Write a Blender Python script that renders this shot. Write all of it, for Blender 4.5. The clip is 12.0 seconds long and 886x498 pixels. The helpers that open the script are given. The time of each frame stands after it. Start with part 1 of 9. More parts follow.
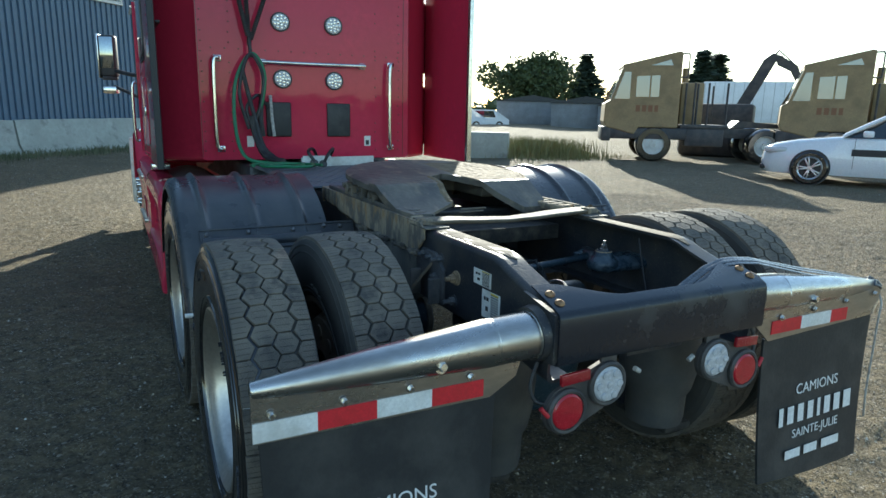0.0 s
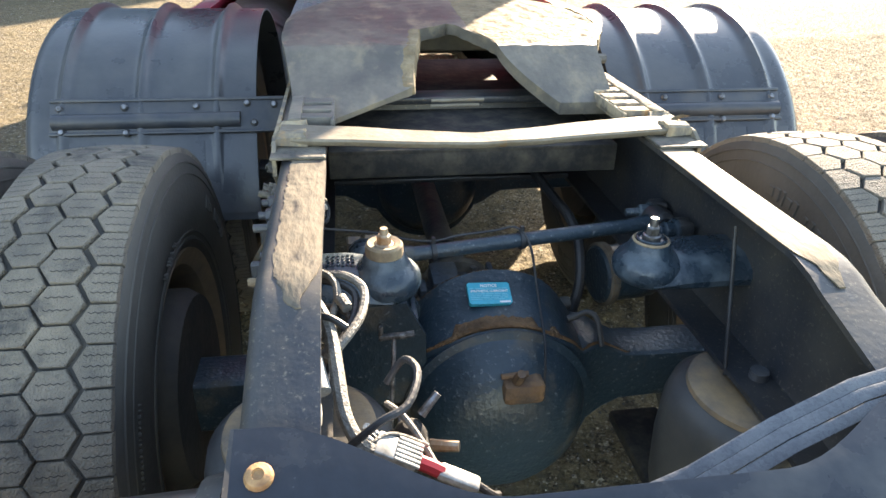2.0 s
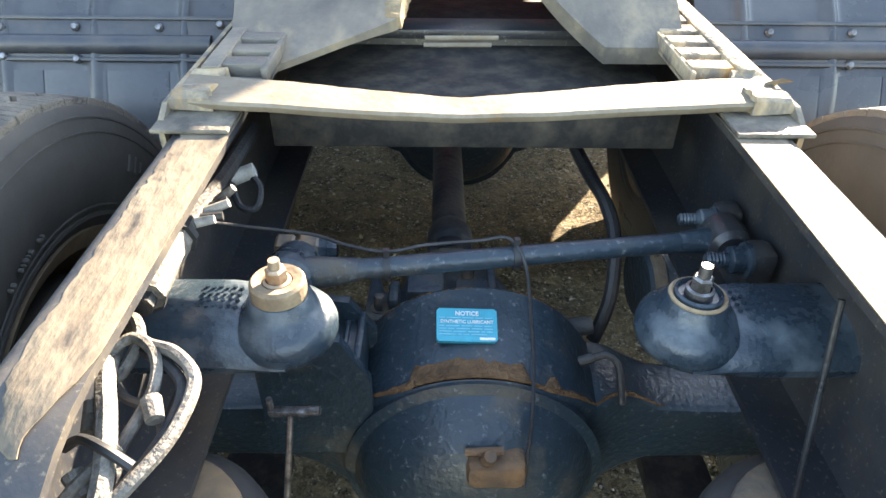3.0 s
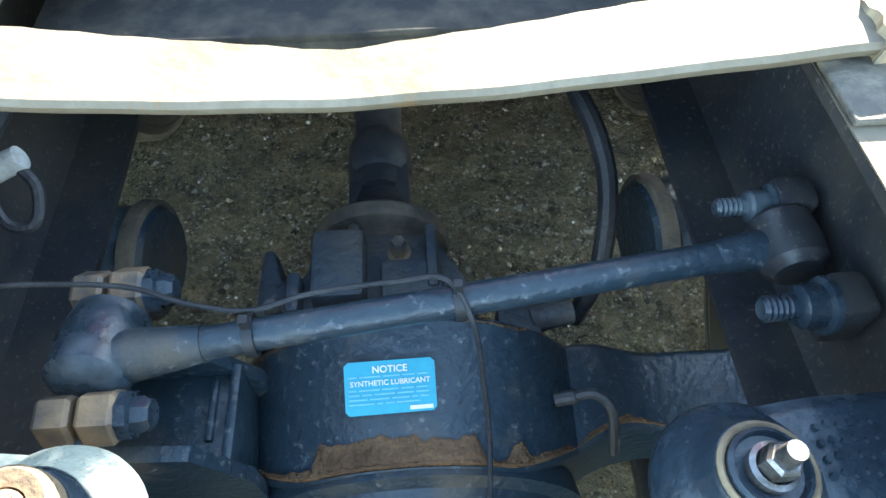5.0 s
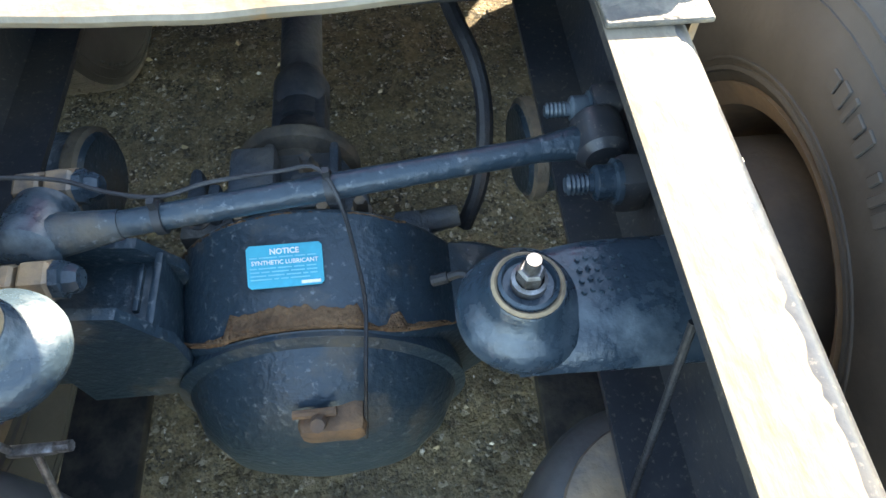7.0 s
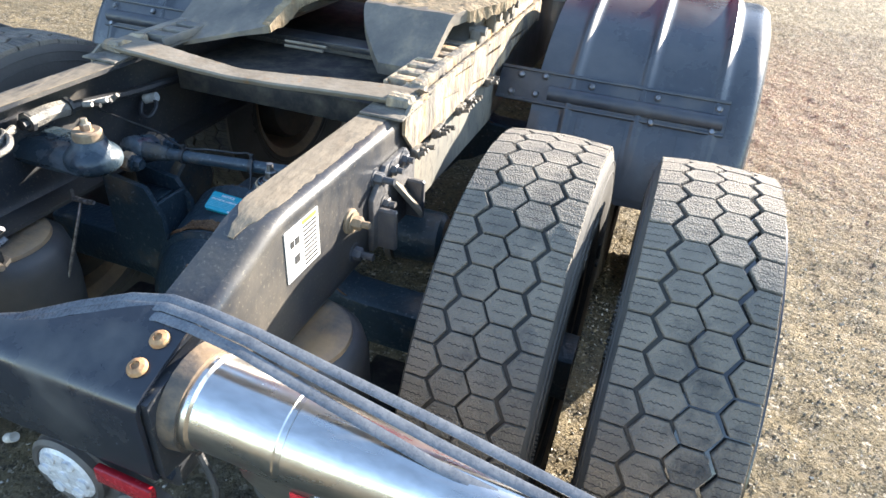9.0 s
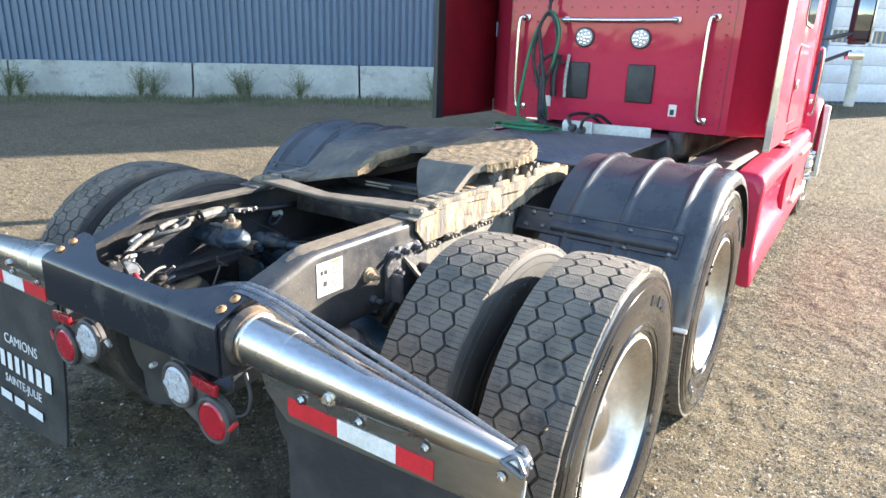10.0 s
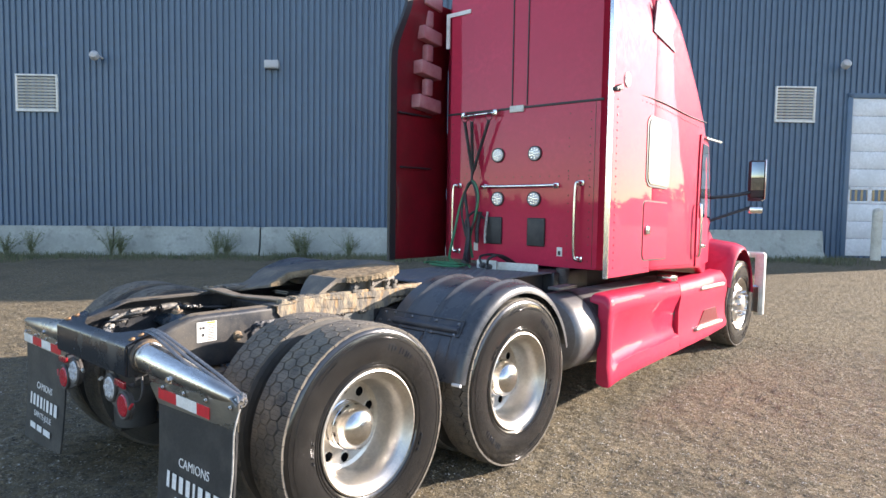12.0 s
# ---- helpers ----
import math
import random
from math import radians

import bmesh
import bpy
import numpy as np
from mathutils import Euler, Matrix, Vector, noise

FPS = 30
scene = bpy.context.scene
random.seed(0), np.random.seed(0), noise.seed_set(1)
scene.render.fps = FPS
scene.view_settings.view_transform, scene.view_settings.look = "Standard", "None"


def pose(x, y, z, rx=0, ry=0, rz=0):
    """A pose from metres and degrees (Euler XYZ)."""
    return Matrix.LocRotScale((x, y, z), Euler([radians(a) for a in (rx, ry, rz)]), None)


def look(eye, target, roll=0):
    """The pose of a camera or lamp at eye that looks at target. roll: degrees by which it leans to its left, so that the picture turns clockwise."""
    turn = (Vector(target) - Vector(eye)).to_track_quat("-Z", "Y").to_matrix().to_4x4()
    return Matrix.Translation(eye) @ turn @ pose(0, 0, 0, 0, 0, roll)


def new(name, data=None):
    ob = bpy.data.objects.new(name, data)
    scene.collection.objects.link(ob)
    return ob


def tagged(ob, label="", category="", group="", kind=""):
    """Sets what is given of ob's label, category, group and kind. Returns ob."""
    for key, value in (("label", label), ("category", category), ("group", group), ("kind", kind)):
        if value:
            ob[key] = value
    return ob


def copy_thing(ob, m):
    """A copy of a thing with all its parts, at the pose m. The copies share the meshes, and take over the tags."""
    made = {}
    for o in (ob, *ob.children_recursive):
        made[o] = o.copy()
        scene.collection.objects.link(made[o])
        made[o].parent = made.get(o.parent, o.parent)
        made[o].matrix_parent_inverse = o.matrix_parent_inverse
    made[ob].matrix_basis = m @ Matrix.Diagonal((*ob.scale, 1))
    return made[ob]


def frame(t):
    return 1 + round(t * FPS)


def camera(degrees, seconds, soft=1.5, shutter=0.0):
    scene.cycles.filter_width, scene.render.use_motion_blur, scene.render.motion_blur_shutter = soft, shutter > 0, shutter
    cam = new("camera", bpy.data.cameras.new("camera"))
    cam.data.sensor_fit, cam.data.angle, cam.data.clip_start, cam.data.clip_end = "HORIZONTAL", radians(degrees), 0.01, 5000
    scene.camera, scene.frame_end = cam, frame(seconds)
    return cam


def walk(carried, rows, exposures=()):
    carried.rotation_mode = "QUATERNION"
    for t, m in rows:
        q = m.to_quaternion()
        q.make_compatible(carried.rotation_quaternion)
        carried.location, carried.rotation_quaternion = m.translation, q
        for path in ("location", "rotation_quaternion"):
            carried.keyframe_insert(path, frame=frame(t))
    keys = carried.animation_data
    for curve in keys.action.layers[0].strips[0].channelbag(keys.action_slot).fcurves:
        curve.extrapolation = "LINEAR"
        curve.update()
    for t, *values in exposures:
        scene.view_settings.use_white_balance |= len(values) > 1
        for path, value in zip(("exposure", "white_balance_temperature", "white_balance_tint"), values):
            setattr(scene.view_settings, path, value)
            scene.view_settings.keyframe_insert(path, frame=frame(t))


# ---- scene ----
cam = camera(68.8, 12.0)
PATH = [
    (0, (-1.509, -2.146, 1.501), (-0.603, -0.413, 1.084), 1.1),
    (0.5, (-1.099, -1.91, 1.519), (-0.295, -0.154, 1.001), 1.5),
    (1, (-0.774, -1.649, 1.528), (-0.081, 0.128, 0.927), 1.3),
    (1.5, (-0.46, -1.417, 1.513), (0.038, 0.367, 0.758), 1.2),
    (2, (-0.295, -1.179, 1.497), (-0.026, 0.566, 0.558), 1.3),
    (2.5, (-0.161, -0.945, 1.48), (-0.102, 0.745, 0.412), 0.8),
    (3, (-0.058, -0.766, 1.45), (-0.048, 0.847, 0.268), 0.6),
    (3.2, (-0.028, -0.697, 1.444), (-0.015, 0.864, 0.194), 0.7),
    (4.8, (0.011, -0.335, 1.403), (0.099, 0.868, -0.192), 0.7),
    (5, (0.022, -0.292, 1.399), (0.096, 0.829, -0.255), -0.1),
    (5.5, (0.035, -0.231, 1.389), (0.116, 0.827, -0.306), 0.1),
    (6, (0.044, -0.234, 1.39), (0.121, 0.822, -0.306), -0.3),
    (6.5, (0.073, -0.314, 1.422), (0.171, 0.742, -0.274), 0.3),
    (7, (0.141, -0.452, 1.473), (0.246, 0.58, -0.237), 0.4),
    (7.5, (0.24, -0.557, 1.487), (0.347, 0.593, -0.146), 0.6),
    (7.7, (0.312, -0.613, 1.502), (0.416, 0.613, -0.075), 1.2),
    (9.3, (1.221, -1.337, 1.628), (0.462, 0.248, 0.672), 3.1),
    (9.5, (1.398, -1.416, 1.636), (0.505, 0.157, 0.782), 2.2),
    (10, (1.716, -1.716, 1.649), (0.671, -0.123, 1.042), 1.9),
    (10.5, (2.056, -1.984, 1.671), (0.922, -0.38, 1.291), 1.4),
    (11, (2.523, -2.185, 1.657), (1.301, -0.622, 1.4), 1.0),
    (11.2, (2.698, -2.196, 1.644), (1.46, -0.641, 1.422), 0.8),
    (11.5, (3.0, -2.143, 1.617), (1.743, -0.597, 1.448), 0.9),
    (12, (3.52, -2.097, 1.629), (2.219, -0.584, 1.501), 0.9),
]
walk(cam, [(t, look(e, g, r)) for t, e, g, r in PATH], exposures=[(0.0, 1.3, 6300, 0), (0.5, 1.6, 6700, 3), (1.0, 1.85, 7000, 5), (1.5, 2.45, 7900, 11), (2.0, 2.9, 8300, 13), (3.0, 3.48, 8500, 14), (4.8, 3.75, 7500, 5), (6.2, 3.75, 7500, 5), (7.5, 3.48, 8100, 12), (9.3, 2.45, 6600, 11), (10.0, 2.4, 6700, 12), (10.5, 2.35, 6700, 13), (11.0, 2.25, 6700, 15), (12.0, 1.76, 6800, 17)])

# ---- light ----
SUN_AZ, SUN_EL = radians(32.0), radians(19.0)          # clockwise from +y, above the horizon
world = bpy.data.worlds.new("sky")
scene.world = world
world.use_nodes = True
wn = world.node_tree
sky = wn.nodes.new("ShaderNodeTexSky")
sky.sky_type, sky.sun_disc, sky.sun_elevation, sky.sun_rotation = "NISHITA", False, SUN_EL, SUN_AZ
sky.air_density, sky.dust_density, sky.ozone_density = 1.0, 0.3, 1.5
wn.nodes["Background"].inputs["Strength"].default_value = 0.132
wn.links.new(sky.outputs[0], wn.nodes["Background"].inputs["Color"])
sun_data = bpy.data.lights.new("sun", "SUN")
sun_data.energy, sun_data.angle, sun_data.color = 4.8, radians(0.53), (1.0, 0.93, 0.83)
sun_dir = Vector((math.sin(SUN_AZ) * math.cos(SUN_EL), math.cos(SUN_AZ) * math.cos(SUN_EL), math.sin(SUN_EL)))
sun = new("sun", sun_data)
sun.matrix_world = look(sun_dir * 60, (0, 0, 0))


# ---- materials ----
def mat(name, base, rough=0.6, metal=0.0, second=None, scale=8.0, amount=0.5, sharp=0.15, bump=0.0, bump_scale=60.0,
        rough2=None, coat=0.0, third=None, third_scale=2.0, third_amount=0.4, vary=0.0, spec=0.5, stretch=(1, 1, 1)):
    """Two- or three-tone surface: grain, patches of a second tone (dirt, rust, dust) and fine relief."""
    m = bpy.data.materials.new(name)
    m.use_nodes = True
    nt = m.node_tree
    b = nt.nodes["Principled BSDF"]
    link = nt.links.new
    co = nt.nodes.new("ShaderNodeTexCoord")
    mp = nt.nodes.new("ShaderNodeMapping")
    mp.inputs["Scale"].default_value = stretch
    link(co.outputs["Object"], mp.inputs[0])

    def noise_mask(s, lo, hi, detail=6.0):
        n = nt.nodes.new("ShaderNodeTexNoise")
        n.inputs["Scale"].default_value, n.inputs["Detail"].default_value, n.inputs["Roughness"].default_value = s, detail, 0.62
        link(mp.outputs[0], n.inputs["Vector"])
        r = nt.nodes.new("ShaderNodeMapRange")
        r.inputs[1].default_value, r.inputs[2].default_value = lo, hi
        link(n.outputs["Fac"], r.inputs[0])
        return r.outputs[0]

    def mix(a, c, fac):
        x = nt.nodes.new("ShaderNodeMix")
        x.data_type = "RGBA"
        link(fac, x.inputs[0])
        for sock, v in ((x.inputs[6], a), (x.inputs[7], c)):
            if isinstance(v, tuple):
                sock.default_value = (*v, 1)
            else:
                link(v, sock)
        return x.outputs[2]

    grain = noise_mask(scale * 9, 0.3, 0.7)
    colour = mix(tuple(c * 0.86 for c in base), tuple(min(1, c * 1.12) for c in base), grain)
    mask = None
    if second:
        mid = 0.5 + 0.22 * (0.5 - amount) * 2
        mask = noise_mask(scale, mid - sharp, mid + sharp)
        colour = mix(colour, second, mask)
    if third:
        mid = 0.5 + 0.22 * (0.5 - third_amount) * 2
        colour = mix(colour, third, noise_mask(third_scale, mid - 0.08, mid + 0.08, 8.0))
    if vary:
        oi = nt.nodes.new("ShaderNodeObjectInfo")
        hsv = nt.nodes.new("ShaderNodeHueSaturation")
        mr = nt.nodes.new("ShaderNodeMapRange")
        mr.inputs[3].default_value, mr.inputs[4].default_value = 1 - vary, 1 + vary
        link(oi.outputs["Random"], mr.inputs[0])
        link(mr.outputs[0], hsv.inputs["Value"])
        link(colour, hsv.inputs["Color"])
        colour = hsv.outputs[0]
    link(colour, b.inputs["Base Color"])
    b.inputs["Metallic"].default_value = metal
    b.inputs["Specular IOR Level"].default_value = spec
    b.inputs["Coat Weight"].default_value = coat
    b.inputs["Coat Roughness"].default_value = 0.04
    if rough2 is not None and mask is not None:
        rr = nt.nodes.new("ShaderNodeMapRange")
        rr.inputs[3].default_value, rr.inputs[4].default_value = rough, rough2
        link(mask, rr.inputs[0])
        link(rr.outputs[0], b.inputs["Roughness"])
    else:
        rr = nt.nodes.new("ShaderNodeMapRange")
        rr.inputs[3].default_value, rr.inputs[4].default_value = max(0.02, rough - 0.06), min(1, rough + 0.06)
        link(grain, rr.inputs[0])
        link(rr.outputs[0], b.inputs["Roughness"])
    if bump:
        n = nt.nodes.new("ShaderNodeTexNoise")
        n.inputs["Scale"].default_value, n.inputs["Detail"].default_value = bump_scale, 8
        link(mp.outputs[0], n.inputs["Vector"])
        bp = nt.nodes.new("ShaderNodeBump")
        bp.inputs["Strength"].default_value, bp.inputs["Distance"].default_value = min(1.0, bump), 0.01
        link(n.outputs["Fac"], bp.inputs["Height"])
        link(bp.outputs[0], b.inputs["Normal"])
    return m


def glass_mat(name, tint, rough=0.02):
    m = bpy.data.materials.new(name)
    m.use_nodes = True
    b = m.node_tree.nodes["Principled BSDF"]
    b.inputs["Base Color"].default_value = (*tint, 1)
    b.inputs["Roughness"].default_value = rough
    b.inputs["Coat Weight"].default_value = 0.5
    b.inputs["Specular IOR Level"].default_value = 0.8
    return m


BLACK = mat("black_frame_paint", (0.026, 0.029, 0.035), 0.33, second=(0.10, 0.085, 0.065), scale=5, amount=0.2, sharp=0.2, rough2=0.75, bump=0.06, bump_scale=90, third=(0.17, 0.15, 0.115), third_scale=150, third_amount=0.13)
BLACKGLOSS = mat("black_gloss_paint", (0.016, 0.019, 0.026), 0.24, second=(0.07, 0.07, 0.07), scale=6, amount=0.15, rough2=0.6, bump=0.03)
DUSTY = mat("dusty_rail_top", (0.045, 0.042, 0.040), 0.45, second=(0.165, 0.138, 0.104), scale=15, amount=0.72, sharp=0.07, spec=0.2, rough2=0.85, bump=0.3, bump_scale=70, stretch=(1.0, 0.38, 1), third=(0.135, 0.110, 0.082), third_scale=46, third_amount=0.36)
# its dark streaks are bare grey paint and painted shadow below the drips
MUDDY = mat("mud_caked_steel", (0.335, 0.272, 0.188), 0.85, second=(0.15, 0.135, 0.115), scale=16, amount=0.52, sharp=0.06, bump=0.8, bump_scale=45, third=(0.33, 0.21, 0.105), third_scale=22, third_amount=0.24, stretch=(1, 1, 0.45), spec=0.2)
BARDUST = mat("dusty_bare_steel", (0.185, 0.162, 0.130), 0.75, second=(0.125, 0.100, 0.072), scale=9, amount=0.4, spec=0.2, bump=0.2, bump_scale=60, third=(0.22, 0.12, 0.05), third_scale=26, third_amount=0.15)
GREASE = mat("greasy_plate", (0.140, 0.122, 0.098), 0.55, second=(0.070, 0.064, 0.056), scale=7, amount=0.45, sharp=0.1, rough2=0.5, bump=0.28, bump_scale=34, third=(0.22, 0.175, 0.118), third_scale=13, third_amount=0.28, stretch=(1, 0.6, 1))
GREASEDARK = mat("fifth_wheel_cast", (0.10, 0.095, 0.085), 0.6, second=(0.24, 0.20, 0.15), scale=5, amount=0.4, bump=0.4, bump_scale=45)
AXLE = mat("axle_blue_black", (0.021, 0.038, 0.052), 0.30, second=(0.10, 0.085, 0.065), scale=7, amount=0.2, sharp=0.08, rough2=0.8, bump=0.25, bump_scale=90, third=(0.16, 0.18, 0.19), third_scale=90, third_amount=0.12)
AXLERUST = mat("rusty_weld", (0.22, 0.12, 0.06), 0.85, second=(0.08, 0.06, 0.05), scale=12, amount=0.5, bump=0.8, bump_scale=40)
CAST = mat("cast_iron", (0.05, 0.056, 0.066), 0.5, second=(0.15, 0.135, 0.12), scale=8, amount=0.35, bump=0.35, bump_scale=60)
CASTBLUE = mat("torque_arm_iron", (0.020, 0.034, 0.047), 0.27, second=(0.11, 0.14, 0.16), scale=15, amount=0.22, rough2=0.6, bump=0.2, bump_scale=80)
RUBBER = mat("tyre_rubber", (0.010, 0.010, 0.0105), 0.16, second=(0.020, 0.019, 0.018), scale=5, amount=0.25, rough2=0.30, spec=0.6, coat=0.7, bump=0.05, bump_scale=60)
RUBBER.node_tree.nodes["Principled BSDF"].inputs["Coat Roughness"].default_value = 0.07
DUSTYTYRE = mat("dusty_tyre_rubber", (0.034, 0.034, 0.033), 0.62, second=(0.092, 0.087, 0.078), scale=4, amount=0.5, sharp=0.25, rough2=0.8, spec=0.3, bump=0.12, bump_scale=80)
TREAD = mat("tread_rubber", (0.116, 0.106, 0.092), 0.85, second=(0.23, 0.198, 0.156), scale=7, amount=0.5, sharp=0.2, bump=0.8, bump_scale=260, third=(0.05, 0.05, 0.05), third_scale=9, third_amount=0.25)
FLAP = mat("mudflap_rubber", (0.022, 0.023, 0.025), 0.55, second=(0.06, 0.058, 0.055), scale=6, amount=0.3, bump=0.1, bump_scale=80)
PLASTIC = mat("fender_plastic", (0.034, 0.039, 0.048), 0.23, second=(0.10, 0.10, 0.10), scale=4, amount=0.3, sharp=0.25, rough2=0.42, bump=0.05, bump_scale=90)
STRAP = mat("rubber_strap", (0.095, 0.103, 0.115), 0.28, second=(0.16, 0.165, 0.17), scale=16, amount=0.3, bump=0.15)
HOSE = mat("black_hose", (0.016, 0.017, 0.02), 0.5, second=(0.05, 0.05, 0.05), scale=14, amount=0.3, bump=0.25, bump_scale=160)
HOSEGREEN = mat("green_air_line", (0.02, 0.16, 0.07), 0.4)
HOSERED = mat("red_wire", (0.45, 0.02, 0.03), 0.5)
CHROME = mat("chrome", (0.72, 0.70, 0.67), 0.15, 1.0, second=(0.50, 0.48, 0.45), scale=7, amount=0.3, rough2=0.3, bump=0.015, bump_scale=40)
BRUSHED = mat("dulled_stainless", (0.58, 0.56, 0.53), 0.24, 1.0, second=(0.36, 0.335, 0.30), scale=9, amount=0.35, rough2=0.45, bump=0.03, bump_scale=60, stretch=(0.35, 1, 1))
ALU = mat("wheel_aluminium", (0.62, 0.585, 0.53), 0.38, 1.0, second=(0.47, 0.43, 0.375), scale=6, amount=0.35, rough2=0.55, bump=0.03, bump_scale=90)
# dusty drum, its near-black standing for the dark void inside the wheel
DRUM = mat("void_dark_drum", (0.028, 0.026, 0.025), 0.75, second=(0.055, 0.045, 0.036), scale=9, amount=0.4, bump=0.2)
STEELRIM = mat("inner_steel_rim", (0.23, 0.165, 0.105), 0.7, second=(0.13, 0.10, 0.075), scale=8, amount=0.5, bump=0.2)
BOLT = mat("zinc_bolt", (0.42, 0.36, 0.28), 0.45, 0.8, second=(0.30, 0.16, 0.08), scale=30, amount=0.4, rough2=0.8)
RUSTBOLT = mat("rusty_bolt", (0.45, 0.27, 0.13), 0.7, 0.2, second=(0.2, 0.1, 0.05), scale=40, amount=0.5, bump=0.3)
BUSH = mat("tan_bushing", (0.25, 0.185, 0.115), 0.8, second=(0.12, 0.085, 0.06), scale=30, amount=0.35, bump=0.3)
RED = mat("red_cab_paint", (0.52, 0.032, 0.076), 0.55, second=(0.48, 0.030, 0.068), scale=2.2, amount=0.5, coat=0.7, spec=0.05, bump=0.006, bump_scale=6)
lacquer = RED.node_tree.nodes["Principled BSDF"]
lacquer.inputs["Coat Weight"].default_value, lacquer.inputs["Coat IOR"].default_value, lacquer.inputs["Coat Roughness"].default_value = 0.6, 1.45, 0.035
# faded bracket red, made paler still for the light it faces
PALERED = mat("pale_red_plastic", (0.40, 0.13, 0.15), 0.55, second=(0.46, 0.22, 0.23), scale=6, amount=0.5)
REDDARK = mat("dark_red_paint", (0.20, 0.008, 0.016), 0.38, second=(0.13, 0.008, 0.012), scale=4, amount=0.5, coat=0.4, bump=0.03)
WHITE = mat("white_tape", (0.78, 0.78, 0.76), 0.4, second=(0.55, 0.54, 0.5), scale=12, amount=0.25)
TAPERED = mat("red_tape", (0.62, 0.03, 0.04), 0.35, second=(0.45, 0.03, 0.03), scale=16, amount=0.3)
LENSRED = mat("red_lens", (0.46, 0.012, 0.026), 0.25, second=(0.33, 0.010, 0.02), scale=34, amount=0.4, coat=0.5, bump=0.2, bump_scale=120)
LENSDARK = mat("red_marker_lens", (0.30, 0.012, 0.02), 0.25, coat=0.6)
LENSWHITE = mat("clear_lens", (0.50, 0.51, 0.53), 0.25, coat=0.7, bump=0.5, bump_scale=70)
STUDSTEEL = mat("dark_steel_stud", (0.30, 0.30, 0.31), 0.35, 0.9, second=(0.08, 0.075, 0.07), scale=60, amount=0.5, rough2=0.6)
BAGRUBBER = mat("air_bag_rubber", (0.048, 0.049, 0.050), 0.55, second=(0.085, 0.080, 0.072), scale=6, amount=0.4, bump=0.1)
GROMMET = mat("grommet_rubber", (0.045, 0.043, 0.042), 0.6, second=(0.10, 0.09, 0.085), scale=14, amount=0.4)
LABELBLUE = mat("blue_label", (0.005, 0.35, 0.46), 0.42, second=(0.008, 0.38, 0.49), scale=10, amount=0.4)
PAPER = mat("white_sticker", (0.72, 0.72, 0.68), 0.45, second=(0.5, 0.48, 0.44), scale=20, amount=0.25)
INK = mat("black_ink", (0.03, 0.03, 0.03), 0.6)
YELLOWINK = mat("yellow_ink", (0.65, 0.50, 0.06), 0.5)
LETTER = mat("white_lettering", (0.75, 0.75, 0.74), 0.5)
DECK = mat("deck_plate_steel", (0.15, 0.165, 0.185), 0.62, 0.1, second=(0.23, 0.225, 0.21), scale=7, amount=0.4, rough2=0.8, spec=0.25, bump=0.25, bump_scale=30)
WHITEBOX = mat("white_tray_paint", (0.60, 0.615, 0.58), 0.45, second=(0.42, 0.38, 0.32), scale=6, amount=0.25)
TANK = mat("fuel_tank_aluminium", (0.20, 0.20, 0.205), 0.48, 0.6, second=(0.15, 0.135, 0.12), scale=4, amount=0.4, rough2=0.6)
WINDOW = glass_mat("window_glass", (0.02, 0.028, 0.035))
SLEEPWIN = glass_mat("tinted_sleeper_glass", (0.045, 0.052, 0.056), 0.03)
# opaque pane: the sky seen through it is put into the tint
PALEWIN = glass_mat("sky_pale_glass", (0.20, 0.235, 0.25), 0.06)
MIRROR = mat("mirror_glass", (0.26, 0.29, 0.31), 0.02, 1.0)
# dust over near-black that stands for the shade on these parts
VALVEBLACK = mat("dusty_shade_black", (0.022, 0.022, 0.023), 0.7, second=(0.07, 0.062, 0.05), scale=22, amount=0.35, spec=0.2, bump=0.2)
TRIM = mat("black_trim", (0.02, 0.022, 0.025), 0.5)
WIREGREY = mat("dusty_wire_loom", (0.20, 0.185, 0.16), 0.6, second=(0.05, 0.05, 0.05), scale=30, amount=0.4, bump=0.4, bump_scale=200)
CONNECT = mat("grey_connector", (0.46, 0.45, 0.42), 0.5, second=(0.16, 0.155, 0.14), scale=40, amount=0.38)


# ---- mesh helpers ----
def part(name, bm, material, parent=None, label="", smooth=True, angle=35.0):
    """Links a bmesh as one mesh object under parent."""
    me = bpy.data.meshes.new(name)
    bmesh.ops.recalc_face_normals(bm, faces=bm.faces[:])
    lim = radians(angle)
    for f in bm.faces:
        f.smooth = smooth
    if smooth:
        for e in bm.edges:
            if len(e.link_faces) == 2 and e.calc_face_angle(0) > lim:
                e.smooth = False
    bm.to_mesh(me)
    bm.free()
    me.materials.append(material)
    ob = new(name, me)
    if parent:
        ob.parent = parent
    if label:
        ob["label"] = label
    return ob


def box(bm, lo, hi, bevel=0.0, m=None, segs=2):
    geo = bmesh.ops.create_cube(bm, size=1.0)["verts"]
    c = [(a + b) / 2 for a, b in zip(lo, hi)]
    s = [abs(b - a) for a, b in zip(lo, hi)]
    for v in geo:
        v.co = Vector((v.co[i] * s[i] + c[i] for i in range(3)))
    if bevel:
        es = list({e for v in geo for e in v.link_edges})
        out = bmesh.ops.bevel(bm, geom=es, offset=min(bevel, min(s) * 0.45), segments=segs, profile=0.5, affect="EDGES")
        geo = list({v for f in out["faces"] for v in f.verts} | {v for v in geo if v.is_valid})
        geo = connected(geo)
    if m is not None:
        for v in geo:
            v.co = m @ v.co
    return geo


def connected(verts):
    seen, todo = set(verts), list(verts)
    while todo:
        v = todo.pop()
        for e in v.link_edges:
            o = e.other_vert(v)
            if o not in seen:
                seen.add(o)
                todo.append(o)
    return list(seen)


